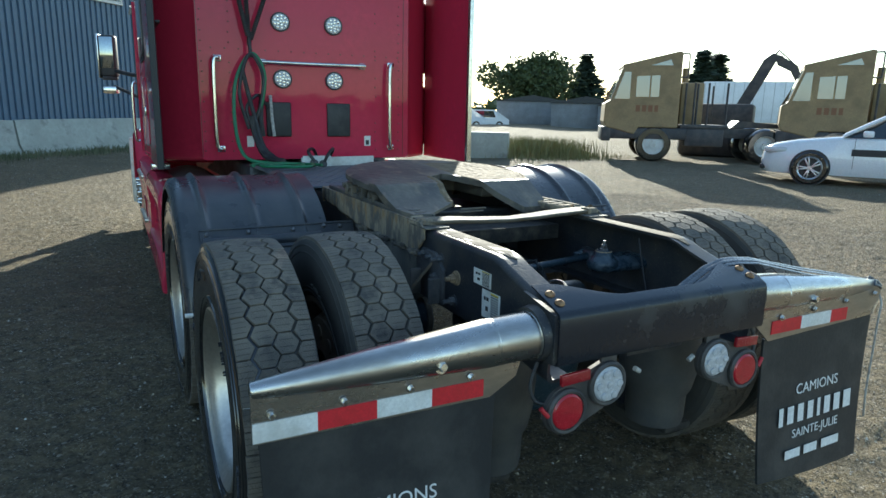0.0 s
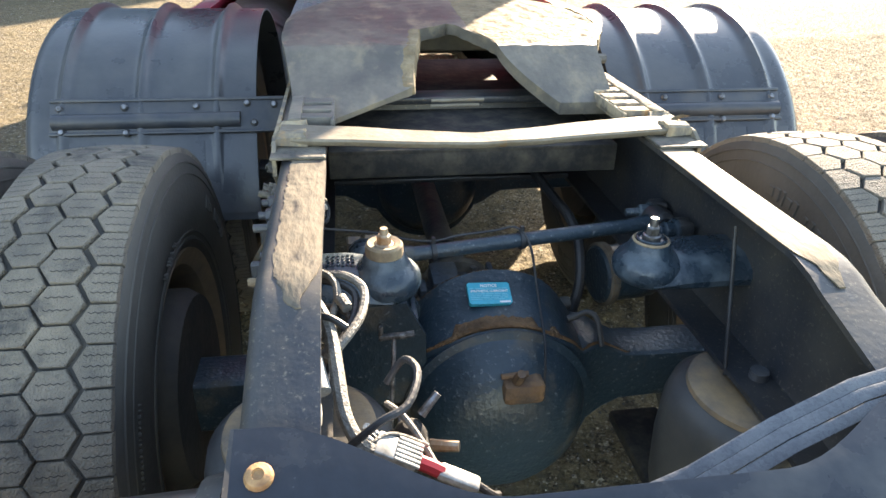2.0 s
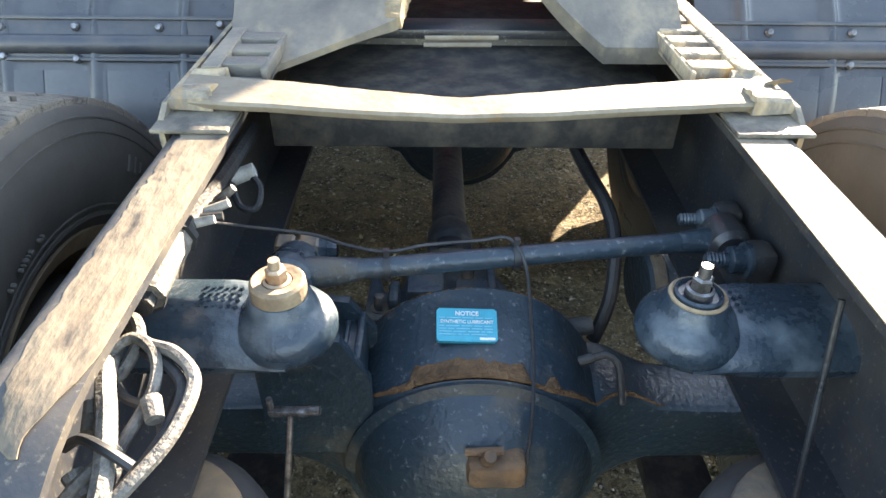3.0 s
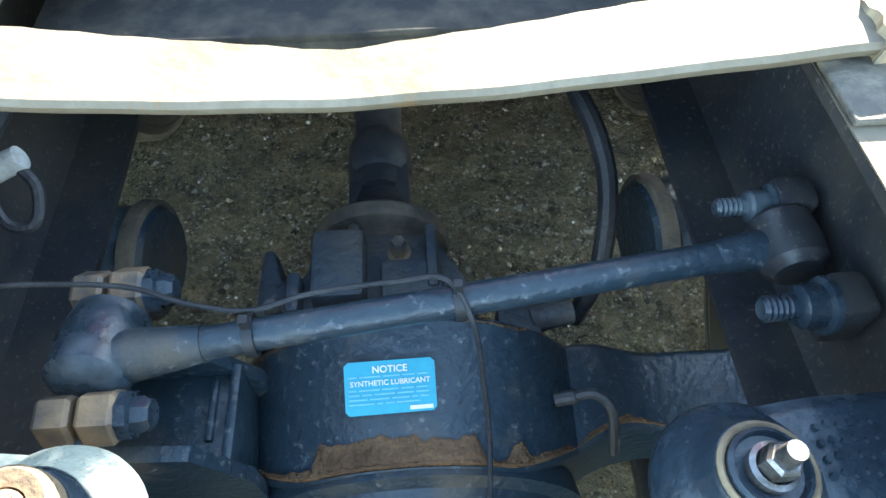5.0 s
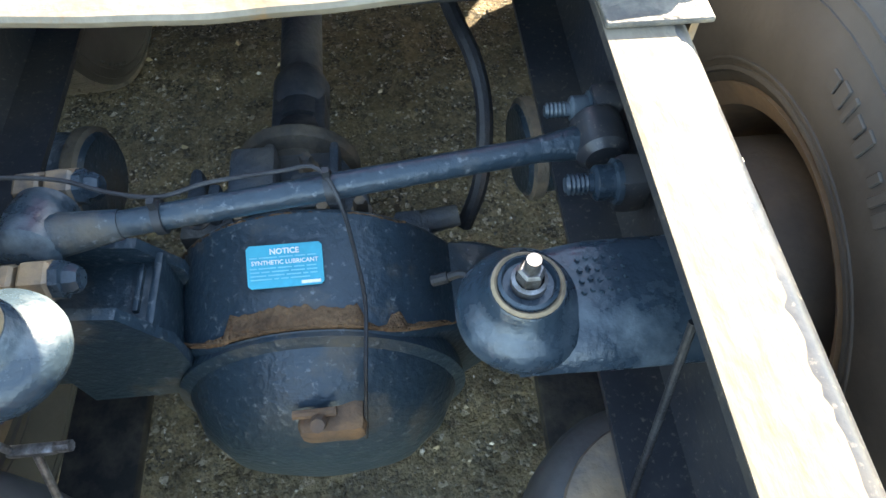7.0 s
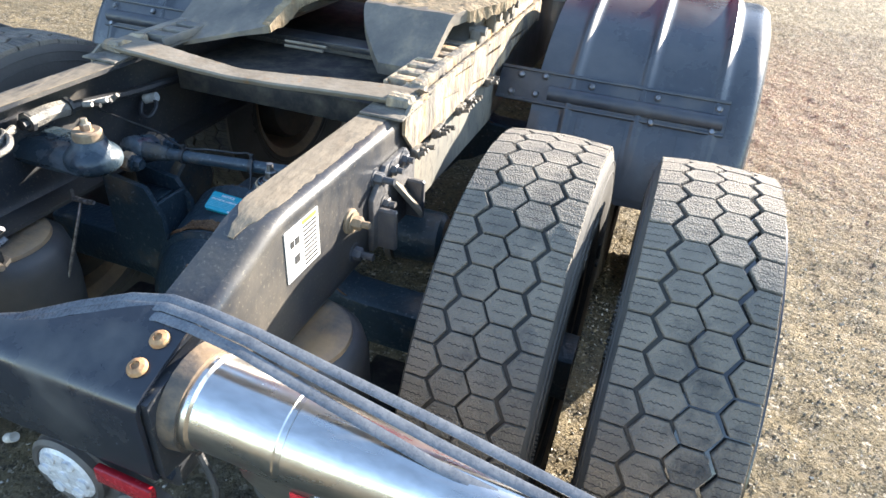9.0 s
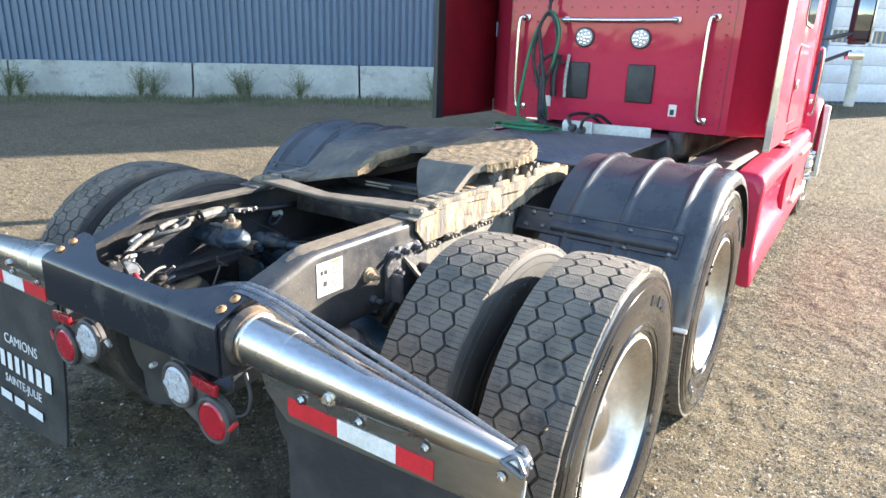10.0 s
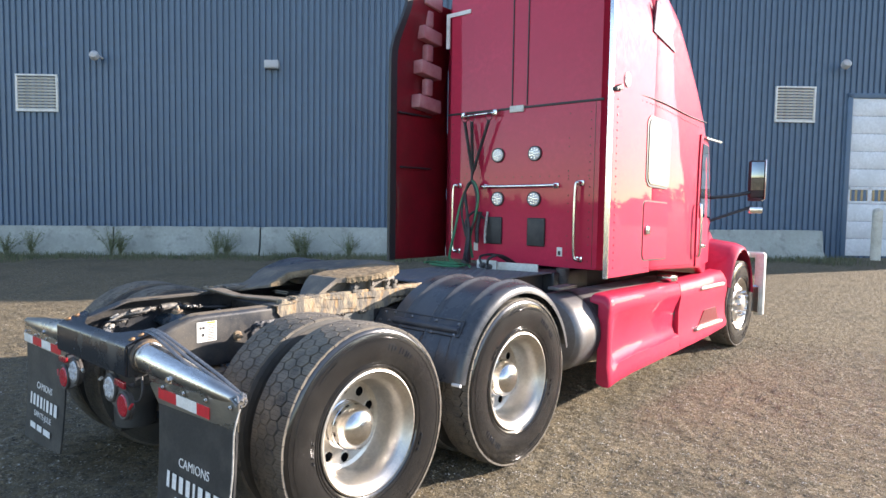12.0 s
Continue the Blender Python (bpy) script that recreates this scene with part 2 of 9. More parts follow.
def rod(bm, a, b, r0, r1=None, n=16, caps=True):
    """A round bar from a to b."""
    a, b = Vector(a), Vector(b)
    r1 = r0 if r1 is None else r1
    q = (b - a).to_track_quat("Z", "Y").to_matrix()
    rings = []
    for p, r in ((a, r0), (b, r1)):
        rings.append([bm.verts.new(p + q @ Vector((r * math.cos(2 * math.pi * i / n), r * math.sin(2 * math.pi * i / n), 0))) for i in range(n)])
    for i in range(n):
        bm.faces.new((rings[0][i], rings[0][(i + 1) % n], rings[1][(i + 1) % n], rings[1][i]))
    if caps:
        bm.faces.new(rings[0][::-1])
        bm.faces.new(rings[1])


def lathe(bm, profile, m, n=32, closed=False):
    """Turns (radius, height) pairs about the z axis of m."""
    rings = []
    for r, h in profile:
        if r < 1e-5:
            rings.append([bm.verts.new(m @ Vector((0, 0, h)))] * n)
        else:
            rings.append([bm.verts.new(m @ Vector((r * math.cos(2 * math.pi * i / n), r * math.sin(2 * math.pi * i / n), h))) for i in range(n)])
    pairs = list(zip(rings, rings[1:])) + ([(rings[-1], rings[0])] if closed else [])
    for p, q in pairs:
        for i in range(n):
            j = (i + 1) % n
            vs = []
            for v in (p[i], p[j], q[j], q[i]):
                if v not in vs:
                    vs.append(v)
            if len(vs) > 2:
                bm.faces.new(vs)


def tube(bm, pts, r, n=8, smooth_steps=6, flat=1.0, up=(0, 0, 1)):
    """A hose or cable along a smooth line through pts."""
    pts = [Vector(p) for p in pts]
    line = []
    for i in range(len(pts) - 1):
        p0, p1, p2, p3 = pts[max(i - 1, 0)], pts[i], pts[i + 1], pts[min(i + 2, len(pts) - 1)]
        for k in range(smooth_steps):
            t = k / smooth_steps
            line.append(0.5 * (2 * p1 + (p2 - p0) * t + (2 * p0 - 5 * p1 + 4 * p2 - p3) * t * t + (3 * p1 - p0 - 3 * p2 + p3) * t ** 3))
    line.append(pts[-1])
    rings, side = [], None
    for i, p in enumerate(line):
        d = (line[min(i + 1, len(line) - 1)] - line[max(i - 1, 0)]).normalized()
        ref = Vector(up) if side is None else side.cross(d)
        s = d.cross(ref)
        if s.length < 1e-4:
            s = d.cross(Vector((1, 0, 0)))
        s.normalize()
        u = s.cross(d)
        side = s
        rings.append([bm.verts.new(p + s * r * math.cos(2 * math.pi * k / n) + u * r * flat * math.sin(2 * math.pi * k / n)) for k in range(n)])
        side = d.cross(u)
    for a, b in zip(rings, rings[1:]):
        for k in range(n):
            bm.faces.new((a[k], a[(k + 1) % n], b[(k + 1) % n], b[k]))
    bm.faces.new(rings[0][::-1])
    bm.faces.new(rings[-1])


def prism(bm, outline, z0, z1, m=None):
    """A flat outline of (x, y) pairs, raised from z0 to z1."""
    m = m or Matrix()
    lo = [bm.verts.new(m @ Vector((x, y, z0))) for x, y in outline]
    hi = [bm.verts.new(m @ Vector((x, y, z1))) for x, y in outline]
    n = len(outline)
    for i in range(n):
        bm.faces.new((lo[i], lo[(i + 1) % n], hi[(i + 1) % n], hi[i]))
    fs = [bm.faces.new(lo[::-1]), bm.faces.new(hi)]
    bmesh.ops.triangulate(bm, faces=fs)
    return lo + hi


def bevel_all(bm, w, segs=2, angle=30):
    es = [e for e in bm.edges if len(e.link_faces) == 2 and e.calc_face_angle(0) > radians(angle)]
    bmesh.ops.bevel(bm, geom=es, offset=w, segments=segs, profile=0.5, affect="EDGES")


def loft(bm, rings, cap=True, closed=True):
    vs = [[bm.verts.new(p) for p in r] for r in rings]
    n = len(vs[0])
    for a, b in zip(vs, vs[1:]):
        for i in range(n if closed else n - 1):
            j = (i + 1) % n
            bm.faces.new((a[i], a[j], b[j], b[i]))
    if cap:
        bm.faces.new(vs[0][::-1])
        bm.faces.new(vs[-1])
    return vs


def lettering(name, text, size, m, material, parent, bold=0.0, align="CENTER"):
    """A line of writing as a thin mesh."""
    cu = bpy.data.curves.new(name, "FONT")
    cu.body, cu.size, cu.align_x, cu.align_y, cu.extrude, cu.offset, cu.resolution_u = text, size, align, "CENTER", 0.0006, bold, 3
    tmp = new(name, cu)
    me = bpy.data.meshes.new_from_object(tmp.evaluated_get(bpy.context.evaluated_depsgraph_get()))
    bpy.data.objects.remove(tmp)
    bpy.data.curves.remove(cu)
    me.transform(m)
    me.materials.clear()
    me.materials.append(material)
    ob = new(name, me)
    ob.parent = parent
    return ob


def bars(name, widths, h, gap, m, material, parent, align=0.5):
    """Unreadable writing: one plain bar for each word."""
    bm = bmesh.new()
    total = sum(widths) + gap * (len(widths) - 1)
    x = -total * align
    for w in widths:
        box(bm, (x, -h / 2, 0), (x + w, h / 2, 0.0012), m=m)
        x += w + gap
    return part(name, bm, material, parent, smooth=False)


def hexbolt(bm, at, axis, r=0.012, h=0.009, washer=True):
    q = Vector(axis).to_track_quat("Z", "Y").to_matrix().to_4x4()
    m = Matrix.Translation(at) @ q
    if washer:
        lathe(bm, [(0, 0), (r * 1.5, 0), (r * 1.5, 0.002), (0, 0.002)], m, 12)
    lathe(bm, [(0, 0.002), (r, 0.002), (r, h * 0.8), (r * 0.8, h), (0, h)], m, 6)


AX = Matrix.Rotation(radians(90), 4, "Y")               # z axis turned to +x

# ---- ground ----
def smooth01(a, b, v):
    t = min(1.0, max(0.0, (v - a) / (b - a)))
    return t * t * (3 - 2 * t)


WALL_U, WALL_M = Vector((math.sin(radians(48.5)), math.cos(radians(48.5)), 0)), Vector((math.cos(radians(48.5)), -math.sin(radians(48.5)), 0))
WALL_P = Vector((-15.11, 5.85, 0))                        # foot of the barriers, s = 0


def wall_at(s, out=0.0, z=0.0):
    return WALL_P + WALL_U * s + WALL_M * out + Vector((0, 0, z))


def ground_z(x, y):
    z = 0.20 * smooth01(4, 11, x) * (1 - smooth01(40, 90, math.hypot(x, y)))
    d = (Vector((x, y, 0)) - WALL_P).dot(WALL_M)
    s_ = (Vector((x, y, 0)) - WALL_P).dot(WALL_U)
    z = max(z, (0.15 + 0.009 * max(-5.0, min(25.0, s_))) * (1 - smooth01(1, 11, d)))
    return z


def pebble_mat(name, dust, tones, dark):
    """Packed gravel: two sizes of pebbles of many tones, bedded in dust that covers them in patches."""
    m = bpy.data.materials.new(name)
    m.use_nodes = True
    nt = m.node_tree
    link, node = nt.links.new, nt.nodes.new
    b = nt.nodes["Principled BSDF"]
    co = node("ShaderNodeTexCoord")

    def mixed(a, c, fac):
        x = node("ShaderNodeMix")
        x.data_type = "RGBA"
        if isinstance(fac, float):
            x.inputs[0].default_value = fac
        else:
            link(fac, x.inputs[0])
        for sock, v in ((x.inputs[6], a), (x.inputs[7], c)):
            if isinstance(v, tuple):
                sock.default_value = (*v, 1)
            else:
                link(v, sock)
        return x.outputs[2]

    def noise_fac(scale, lo, hi, detail=6.0):
        n = node("ShaderNodeTexNoise")
        n.inputs["Scale"].default_value, n.inputs["Detail"].default_value, n.inputs["Roughness"].default_value = scale, detail, 0.65
        link(co.outputs["Object"], n.inputs["Vector"])
        r = node("ShaderNodeMapRange")
        r.inputs[1].default_value, r.inputs[2].default_value = lo, hi
        link(n.outputs["Fac"], r.inputs[0])
        return r.outputs[0]

    def pebbles(scale):
        v = node("ShaderNodeTexVoronoi")
        v.inputs["Scale"].default_value = scale
        v.inputs["Randomness"].default_value = 1.0
        link(co.outputs["Object"], v.inputs["Vector"])
        sep = node("ShaderNodeSeparateColor")
        link(v.outputs["Color"], sep.inputs[0])
        ramp = node("ShaderNodeValToRGB")
        ramp.color_ramp.interpolation = "CONSTANT"
        for k, (pos, c) in enumerate(tones):
            e = ramp.color_ramp.elements[k] if k < 2 else ramp.color_ramp.elements.new(pos)
            e.position, e.color = pos, (*c, 1)
        link(sep.outputs[0], ramp.inputs[0])
        return ramp.outputs[0]
    big = pebbles(62)
    small = pebbles(150)
    c = mixed(small, big, noise_fac(30, 0.47, 0.55))
    c = mixed(c, dust, noise_fac(12, 0.40, 0.74))
    c = mixed(c, dark, noise_fac(0.9, 0.50, 0.78))
    link(c, b.inputs["Base Color"])
    b.inputs["Roughness"].default_value = 0.9
    b.inputs["Specular IOR Level"].default_value = 0.2
    normal = None
    for scale, depth in ((62, 0.0055), (150, 0.0035)):   # each pebble a low dome, sunk in the dust by patches
        v = node("ShaderNodeTexVoronoi")
        v.feature = "SMOOTH_F1"
        v.inputs["Scale"].default_value, v.inputs["Smoothness"].default_value = scale, 0.25
        link(co.outputs["Object"], v.inputs["Vector"])
        inv = node("ShaderNodeMapRange")
        inv.inputs[1].default_value, inv.inputs[2].default_value, inv.inputs[3].default_value, inv.inputs[4].default_value = 0.0, 0.75, 1.0, 0.0
        link(v.outputs["Distance"], inv.inputs[0])
        lift = node("ShaderNodeMath")
        lift.operation = "MULTIPLY"
        link(inv.outputs[0], lift.inputs[0])
        link(noise_fac(17, 0.36, 0.62, 3.0), lift.inputs[1])
        bp = node("ShaderNodeBump")
        bp.inputs["Strength"].default_value, bp.inputs["Distance"].default_value = 1.0, depth * 3.0
        link(lift.outputs[0], bp.inputs["Height"])
        if normal is not None:
            link(normal, bp.inputs["Normal"])
        normal = bp.outputs[0]
    for scale, detail, strength, depth in ((24, 6, 1.0, 0.045), (210, 6, 0.8, 0.008)):
        n = node("ShaderNodeTexNoise")
        n.inputs["Scale"].default_value, n.inputs["Detail"].default_value, n.inputs["Roughness"].default_value = scale, detail, 0.65
        link(co.outputs["Object"], n.inputs["Vector"])
        bp = node("ShaderNodeBump")
        bp.inputs["Strength"].default_value, bp.inputs["Distance"].default_value = strength, depth
        link(n.outputs["Fac"], bp.inputs["Height"])
        link(normal, bp.inputs["Normal"])
        normal = bp.outputs[0]
    link(normal, b.inputs["Normal"])
    return m


GROUND = pebble_mat("gravel_asphalt", (0.285, 0.225, 0.132), ((0.0, (0.090, 0.077, 0.055)), (0.25, (0.215, 0.175, 0.110)), (0.52, (0.165, 0.146, 0.112)), (0.76, (0.30, 0.248, 0.165)), (0.88, (0.52, 0.46, 0.37)), (0.945, (0.050, 0.047, 0.040))), (0.145, 0.122, 0.085))


def axis_steps(lo, hi, fine_lo, fine_hi, fine):
    out, v = [], fine_lo
    while v < fine_hi:
        out.append(v)
        v += fine
    step, v = fine, fine_hi
    while v < hi:
        out.append(v)
        step *= 1.12
        v += step
    out.append(hi)
    step, v = fine * 1.12, fine_lo - fine
    while v > lo:
        out.insert(0, v)
        step *= 1.12
        v -= step
    out.insert(0, lo)
    return out


def ground_height(x, y):
    """Height of the yard with its small unevenness near the truck."""
    near = max(0.0, 1 - max(0.0, math.hypot(x - 1, y - 1) - 8) / 12)
    if near == 0.0:
        return ground_z(x, y)
    bump = 0.012 * noise.noise(Vector((x * 1.3, y * 1.3, 0))) + 0.010 * noise.noise(Vector((x * 4.2, y * 4.2, 3))) + 0.0095 * noise.noise(Vector((x * 9, y * 9, 6))) + 0.007 * noise.noise(Vector((x * 16, y * 16, 2))) + 0.009 * max(0.0, noise.noise(Vector((x * 7, y * 7, 8))) - 0.10)
    return ground_z(x, y) + near * (bump - 0.012)


def make_ground():
    xs, ys = axis_steps(-900, 900, -2, 7, 0.03), axis_steps(-900, 1200, -2.5, 7, 0.03)
    verts, faces = [], []
    for y in ys:
        for x in xs:
            verts.append((x, y, ground_height(x, y)))
    w = len(xs)
    for j in range(len(ys) - 1):
        for i in range(w - 1):
            faces.append((j * w + i, j * w + i + 1, (j + 1) * w + i + 1, (j + 1) * w + i))
    me = bpy.data.meshes.new("ground")
    me.from_pydata(verts, [], faces)
    me.materials.append(GROUND)
    for p in me.polygons:
        p.use_smooth = True
    return tagged(new("ground", me), "worn gravelly asphalt yard with dust and loose stones", "ground", kind="structure")




def stone_mat(name, tones):
    """Crushed stone, each piece of one tone out of several."""
    m = mat(name, (0.3, 0.3, 0.3), 0.85, spec=0.2, bump=0.25, bump_scale=160)
    nt = m.node_tree
    geo, ramp = nt.nodes.new("ShaderNodeNewGeometry"), nt.nodes.new("ShaderNodeValToRGB")
    ramp.color_ramp.interpolation = "CONSTANT"
    for k, (pos, c) in enumerate(tones):
        e = ramp.color_ramp.elements[k] if k < 2 else ramp.color_ramp.elements.new(pos)
        e.position, e.color = pos, (*c, 1)
    nt.links.new(geo.outputs["Random Per Island"], ramp.inputs[0])
    nt.links.new(ramp.outputs[0], nt.nodes["Principled BSDF"].inputs["Base Color"])
    return m


STONE = stone_mat("loose_stones", ((0.0, (0.31, 0.252, 0.160)), (0.34, (0.21, 0.182, 0.135)), (0.58, (0.42, 0.365, 0.275)), (0.78, (0.12, 0.108, 0.09)), (0.88, (0.62, 0.58, 0.50))))
# mostly darker tones than STONE, with a few pale pieces
CHASSISSTONE = stone_mat("chassis_stones", ((0.0, (0.10, 0.095, 0.085)), (0.40, (0.20, 0.185, 0.16)), (0.72, (0.32, 0.30, 0.27)), (0.93, (0.50, 0.48, 0.44))))


def stones(name, count, x0, x1, y0, y1, smin, smax, seed, label, material, power=3.0):
    """Small sharp-edged stones bedded in the ground."""
    rng_ = np.random.default_rng(seed)
    shape = np.array([(1, 0, 0), (0.66, 0.66, -0.05), (0, 1, 0), (-0.66, 0.66, -0.05), (-1, 0, 0), (-0.66, -0.66, -0.05), (0, -1, 0), (0.66, -0.66, -0.05), (0.18, 0.10, 0.62)], float)
    x, y = rng_.uniform(x0, x1, count), rng_.uniform(y0, y1, count)
    z = np.array([ground_height(a, b) for a, b in zip(x, y)])
    size = smin + (smax - smin) * rng_.random(count) ** power
    v = shape[None] * rng_.uniform(0.62, 1.25, (count, 9, 3)) * size[:, None, None]
    v[:, :8, 2] = -0.35 * size[:, None]
    v[:, 8, :2] += rng_.normal(0, 0.28, (count, 2)) * size[:, None]
    v[:, :, 1] *= rng_.uniform(0.55, 1.0, count)[:, None]
    a = rng_.uniform(0, 2 * math.pi, count)
    ca, sa = np.cos(a)[:, None], np.sin(a)[:, None]
    px, py = v[:, :, 0] * ca - v[:, :, 1] * sa + x[:, None], v[:, :, 0] * sa + v[:, :, 1] * ca + y[:, None]
    verts = np.stack((px, py, v[:, :, 2] + z[:, None] + 0.0005), axis=2).reshape(-1, 3)
    fan = np.array([(k, (k + 1) % 8, 8) for k in range(8)])
    faces = (fan[None] + 9 * np.arange(count)[:, None, None]).reshape(-1, 3)
    me = bpy.data.meshes.new(name)
    me.from_pydata(verts.tolist(), [], faces.tolist())
    me.materials.append(material)
    return tagged(new(name, me), label, "gravel", kind="stuff")


make_ground()
stones("loose_gravel", 170000, 0.9, 7.2, -2.2, 7.0, 0.0028, 0.0105, 5, "loose grey and beige stones scattered over the yard", STONE)
stones("gravel_under_chassis", 5500, -1.6, 1.1, -1.8, 1.8, 0.002, 0.011, 6, "small stones under the chassis, mostly darker than the yard's", CHASSISSTONE)
stones("far_gravel", 26000, -7.0, 14.0, -1.0, 17.0, 0.004, 0.016, 7, "scattered stones on the open part of the yard", STONE)


# ---- the truck ----
truck = tagged(new("tractor_truck"), "red sleeper-cab tractor truck with bare black rear chassis and dual wheels", "truck")


# wheels ------------------------------------------------------------------
TYRE_R = 0.524


def tyre_mesh():
    bm = bmesh.new()
    prof = [(0.288, -0.098), (0.300, -0.112), (0.335, -0.128), (0.390, -0.139), (0.437, -0.140), (0.480, -0.134), (0.502, -0.127), (0.509, -0.118), (0.512, -0.06), (0.513, 0.0)]
    prof = prof + [(r, -h) for r, h in prof[-2::-1]]
    lathe(bm, prof, AX, 72)
    for s in (-1, 1):                                    # raised rings and lettering band on the sidewall
        for r, w, h in ((0.325, 0.006, 0.1255), (0.340, 0.003, 0.129), (0.462, 0.003, 0.1355), (0.486, 0.0035, 0.1315)):
            lathe(bm, [(r - w, s * (h - 0.004)), (r - w * 0.5, s * (h + 0.003)), (r + w * 0.5, s * (h + 0.003)), (r + w, s * (h - 0.004))], AX, 60)
        rng = random.Random(17)
        for a0, count, r0, r1, wide in ((0.25, 8, 0.398, 0.434, 0.016), (3.4, 8, 0.398, 0.434, 0.016), (1.2, 14, 0.446, 0.456, 0.006), (2.0, 11, 0.352, 0.362, 0.006), (4.6, 16, 0.440, 0.449, 0.006), (5.5, 9, 0.356, 0.365, 0.007)):
            a = a0                                       # raised, worn moulding of uneven width
            for i in range(count):
                w = wide * rng.uniform(0.5, 1.2)
                h = rng.uniform(0.55, 1.0)
                box(bm, (s * 0.134, -w / 2, r0 + (r1 - r0) * (1 - h) * 0.5), (s * 0.1432, w / 2, r1 - (r1 - r0) * (1 - h) * 0.5), 0.0015, m=Matrix.Rotation(a, 4, "X"), segs=1)
                a += (wide * 1.35 + (0.02 if rng.random() < 0.15 else 0)) / 0.42
    return bm


def tread_mesh():
    bm = bmesh.new()
    n = 52
    p = 2 * math.pi * TYRE_R / n
    s = 1.20 * p / math.sqrt(3)
    hexa = [(-s, 0), (-s / 2, -p / 2), (s / 2, -p / 2), (s, 0), (s / 2, p / 2), (-s / 2, p / 2)]
    should = [(-s, 0), (-s / 2, -p / 2), (0.0240, -p / 2), (0.0240, 0), (0.0240, p / 2), (-s / 2, p / 2)]
    cols = [(-0.75 * s * 2 / 2, 0.0, hexa), (0.75 * s, 0.5, hexa), (0.75 * s + 1.5 * s + 0.0032, 0.0, should), (-0.75 * s - 1.5 * s - 0.0032, 0.5, [(-x, -y) for x, y in should])]

    def place(a, c, r):
        th = c / TYRE_R
        r = r - 0.007 * (a / 0.12) ** 2
        return Vector((a, r * math.sin(th), r * math.cos(th)))

    rng = random.Random(3)
    for a0, ph, poly in cols:
        cx, cy = sum(x for x, _ in poly) / len(poly), sum(y for _, y in poly) / len(poly)
        outer = poly is not hexa
        for i in range(n):
            c0 = (i + ph) * p
            dz = rng.uniform(-0.0008, 0.0008)

            hx, hy = max(abs(x - cx) for x, _ in poly), p / 2

            def ring(gx, gy, r):
                out = []
                for x, y in poly:
                    rough = rng.uniform(-0.0012, 0.0012)
                    out.append(bm.verts.new(place(a0 + cx + (x - cx) * (1 - gx / hx) + rough, c0 + cy + (y - cy) * (1 - gy / hy) + rough * 0.6, r)))
                return out
            wide = 0.0042 if outer else 0.0028               # wide zigzag grooves round the tyre, thin cuts across it
            state = rng.getstate()
            r0 = ring(wide, 0.0014, 0.508)
            rng.setstate(state)
            r1 = ring(wide + 0.0004, 0.0017, TYRE_R - 0.0022 + dz)
            rng.setstate(state)
            r2 = ring(wide + 0.0022, 0.0030, TYRE_R + dz)
            k = len(poly)
            for u, v in ((r0, r1), (r1, r2)):
                for j in range(k):
                    bm.faces.new((u[j], u[(j + 1) % k], v[(j + 1) % k], v[j]))
            bm.faces.new(r2)
            sg = 1 if a0 > 0 else -1                         # sipes: thin zigzag cuts
            for q in ((-0.25, 0.0, 0.25) if outer else (-0.16, 0.16)):
                pts = [(a0 + sg * (-0.022 + 0.0055 * t), c0 + q * p + (0.0012 if t % 2 else -0.0012)) for t in range(9)]
                for (x0, y0), (x1, y1) in zip(pts, pts[1:]):
                    vs = [bm.verts.new(place(x, y + d, TYRE_R + dz + 0.0003)) for x, y, d in ((x0, y0, -0.0006), (x1, y1, -0.0006), (x1, y1, 0.0006), (x0, y0, 0.0006))]
                    f = bm.faces.new(vs)
                    f.material_index = 1
    return bm


SIPE = mat("sipe_rubber", (0.02, 0.02, 0.02), 0.9)


def add_tyre(parent, rubber=RUBBER):
    t = part("tyre", tyre_mesh(), rubber, parent, "black rubber tyre with worn lettering")
    if rubber is not DUSTYTYRE:                          # the side towards the chassis stays dusty
        t.data.materials.append(DUSTYTYRE)
        for f in t.data.polygons:
            if f.center.x < -0.02:
                f.material_index = 1
    tm = part("tread", tread_mesh(), TREAD, parent, "dusty hexagonal tread blocks", smooth=False)
    tm.data.materials.append(SIPE)
    return t


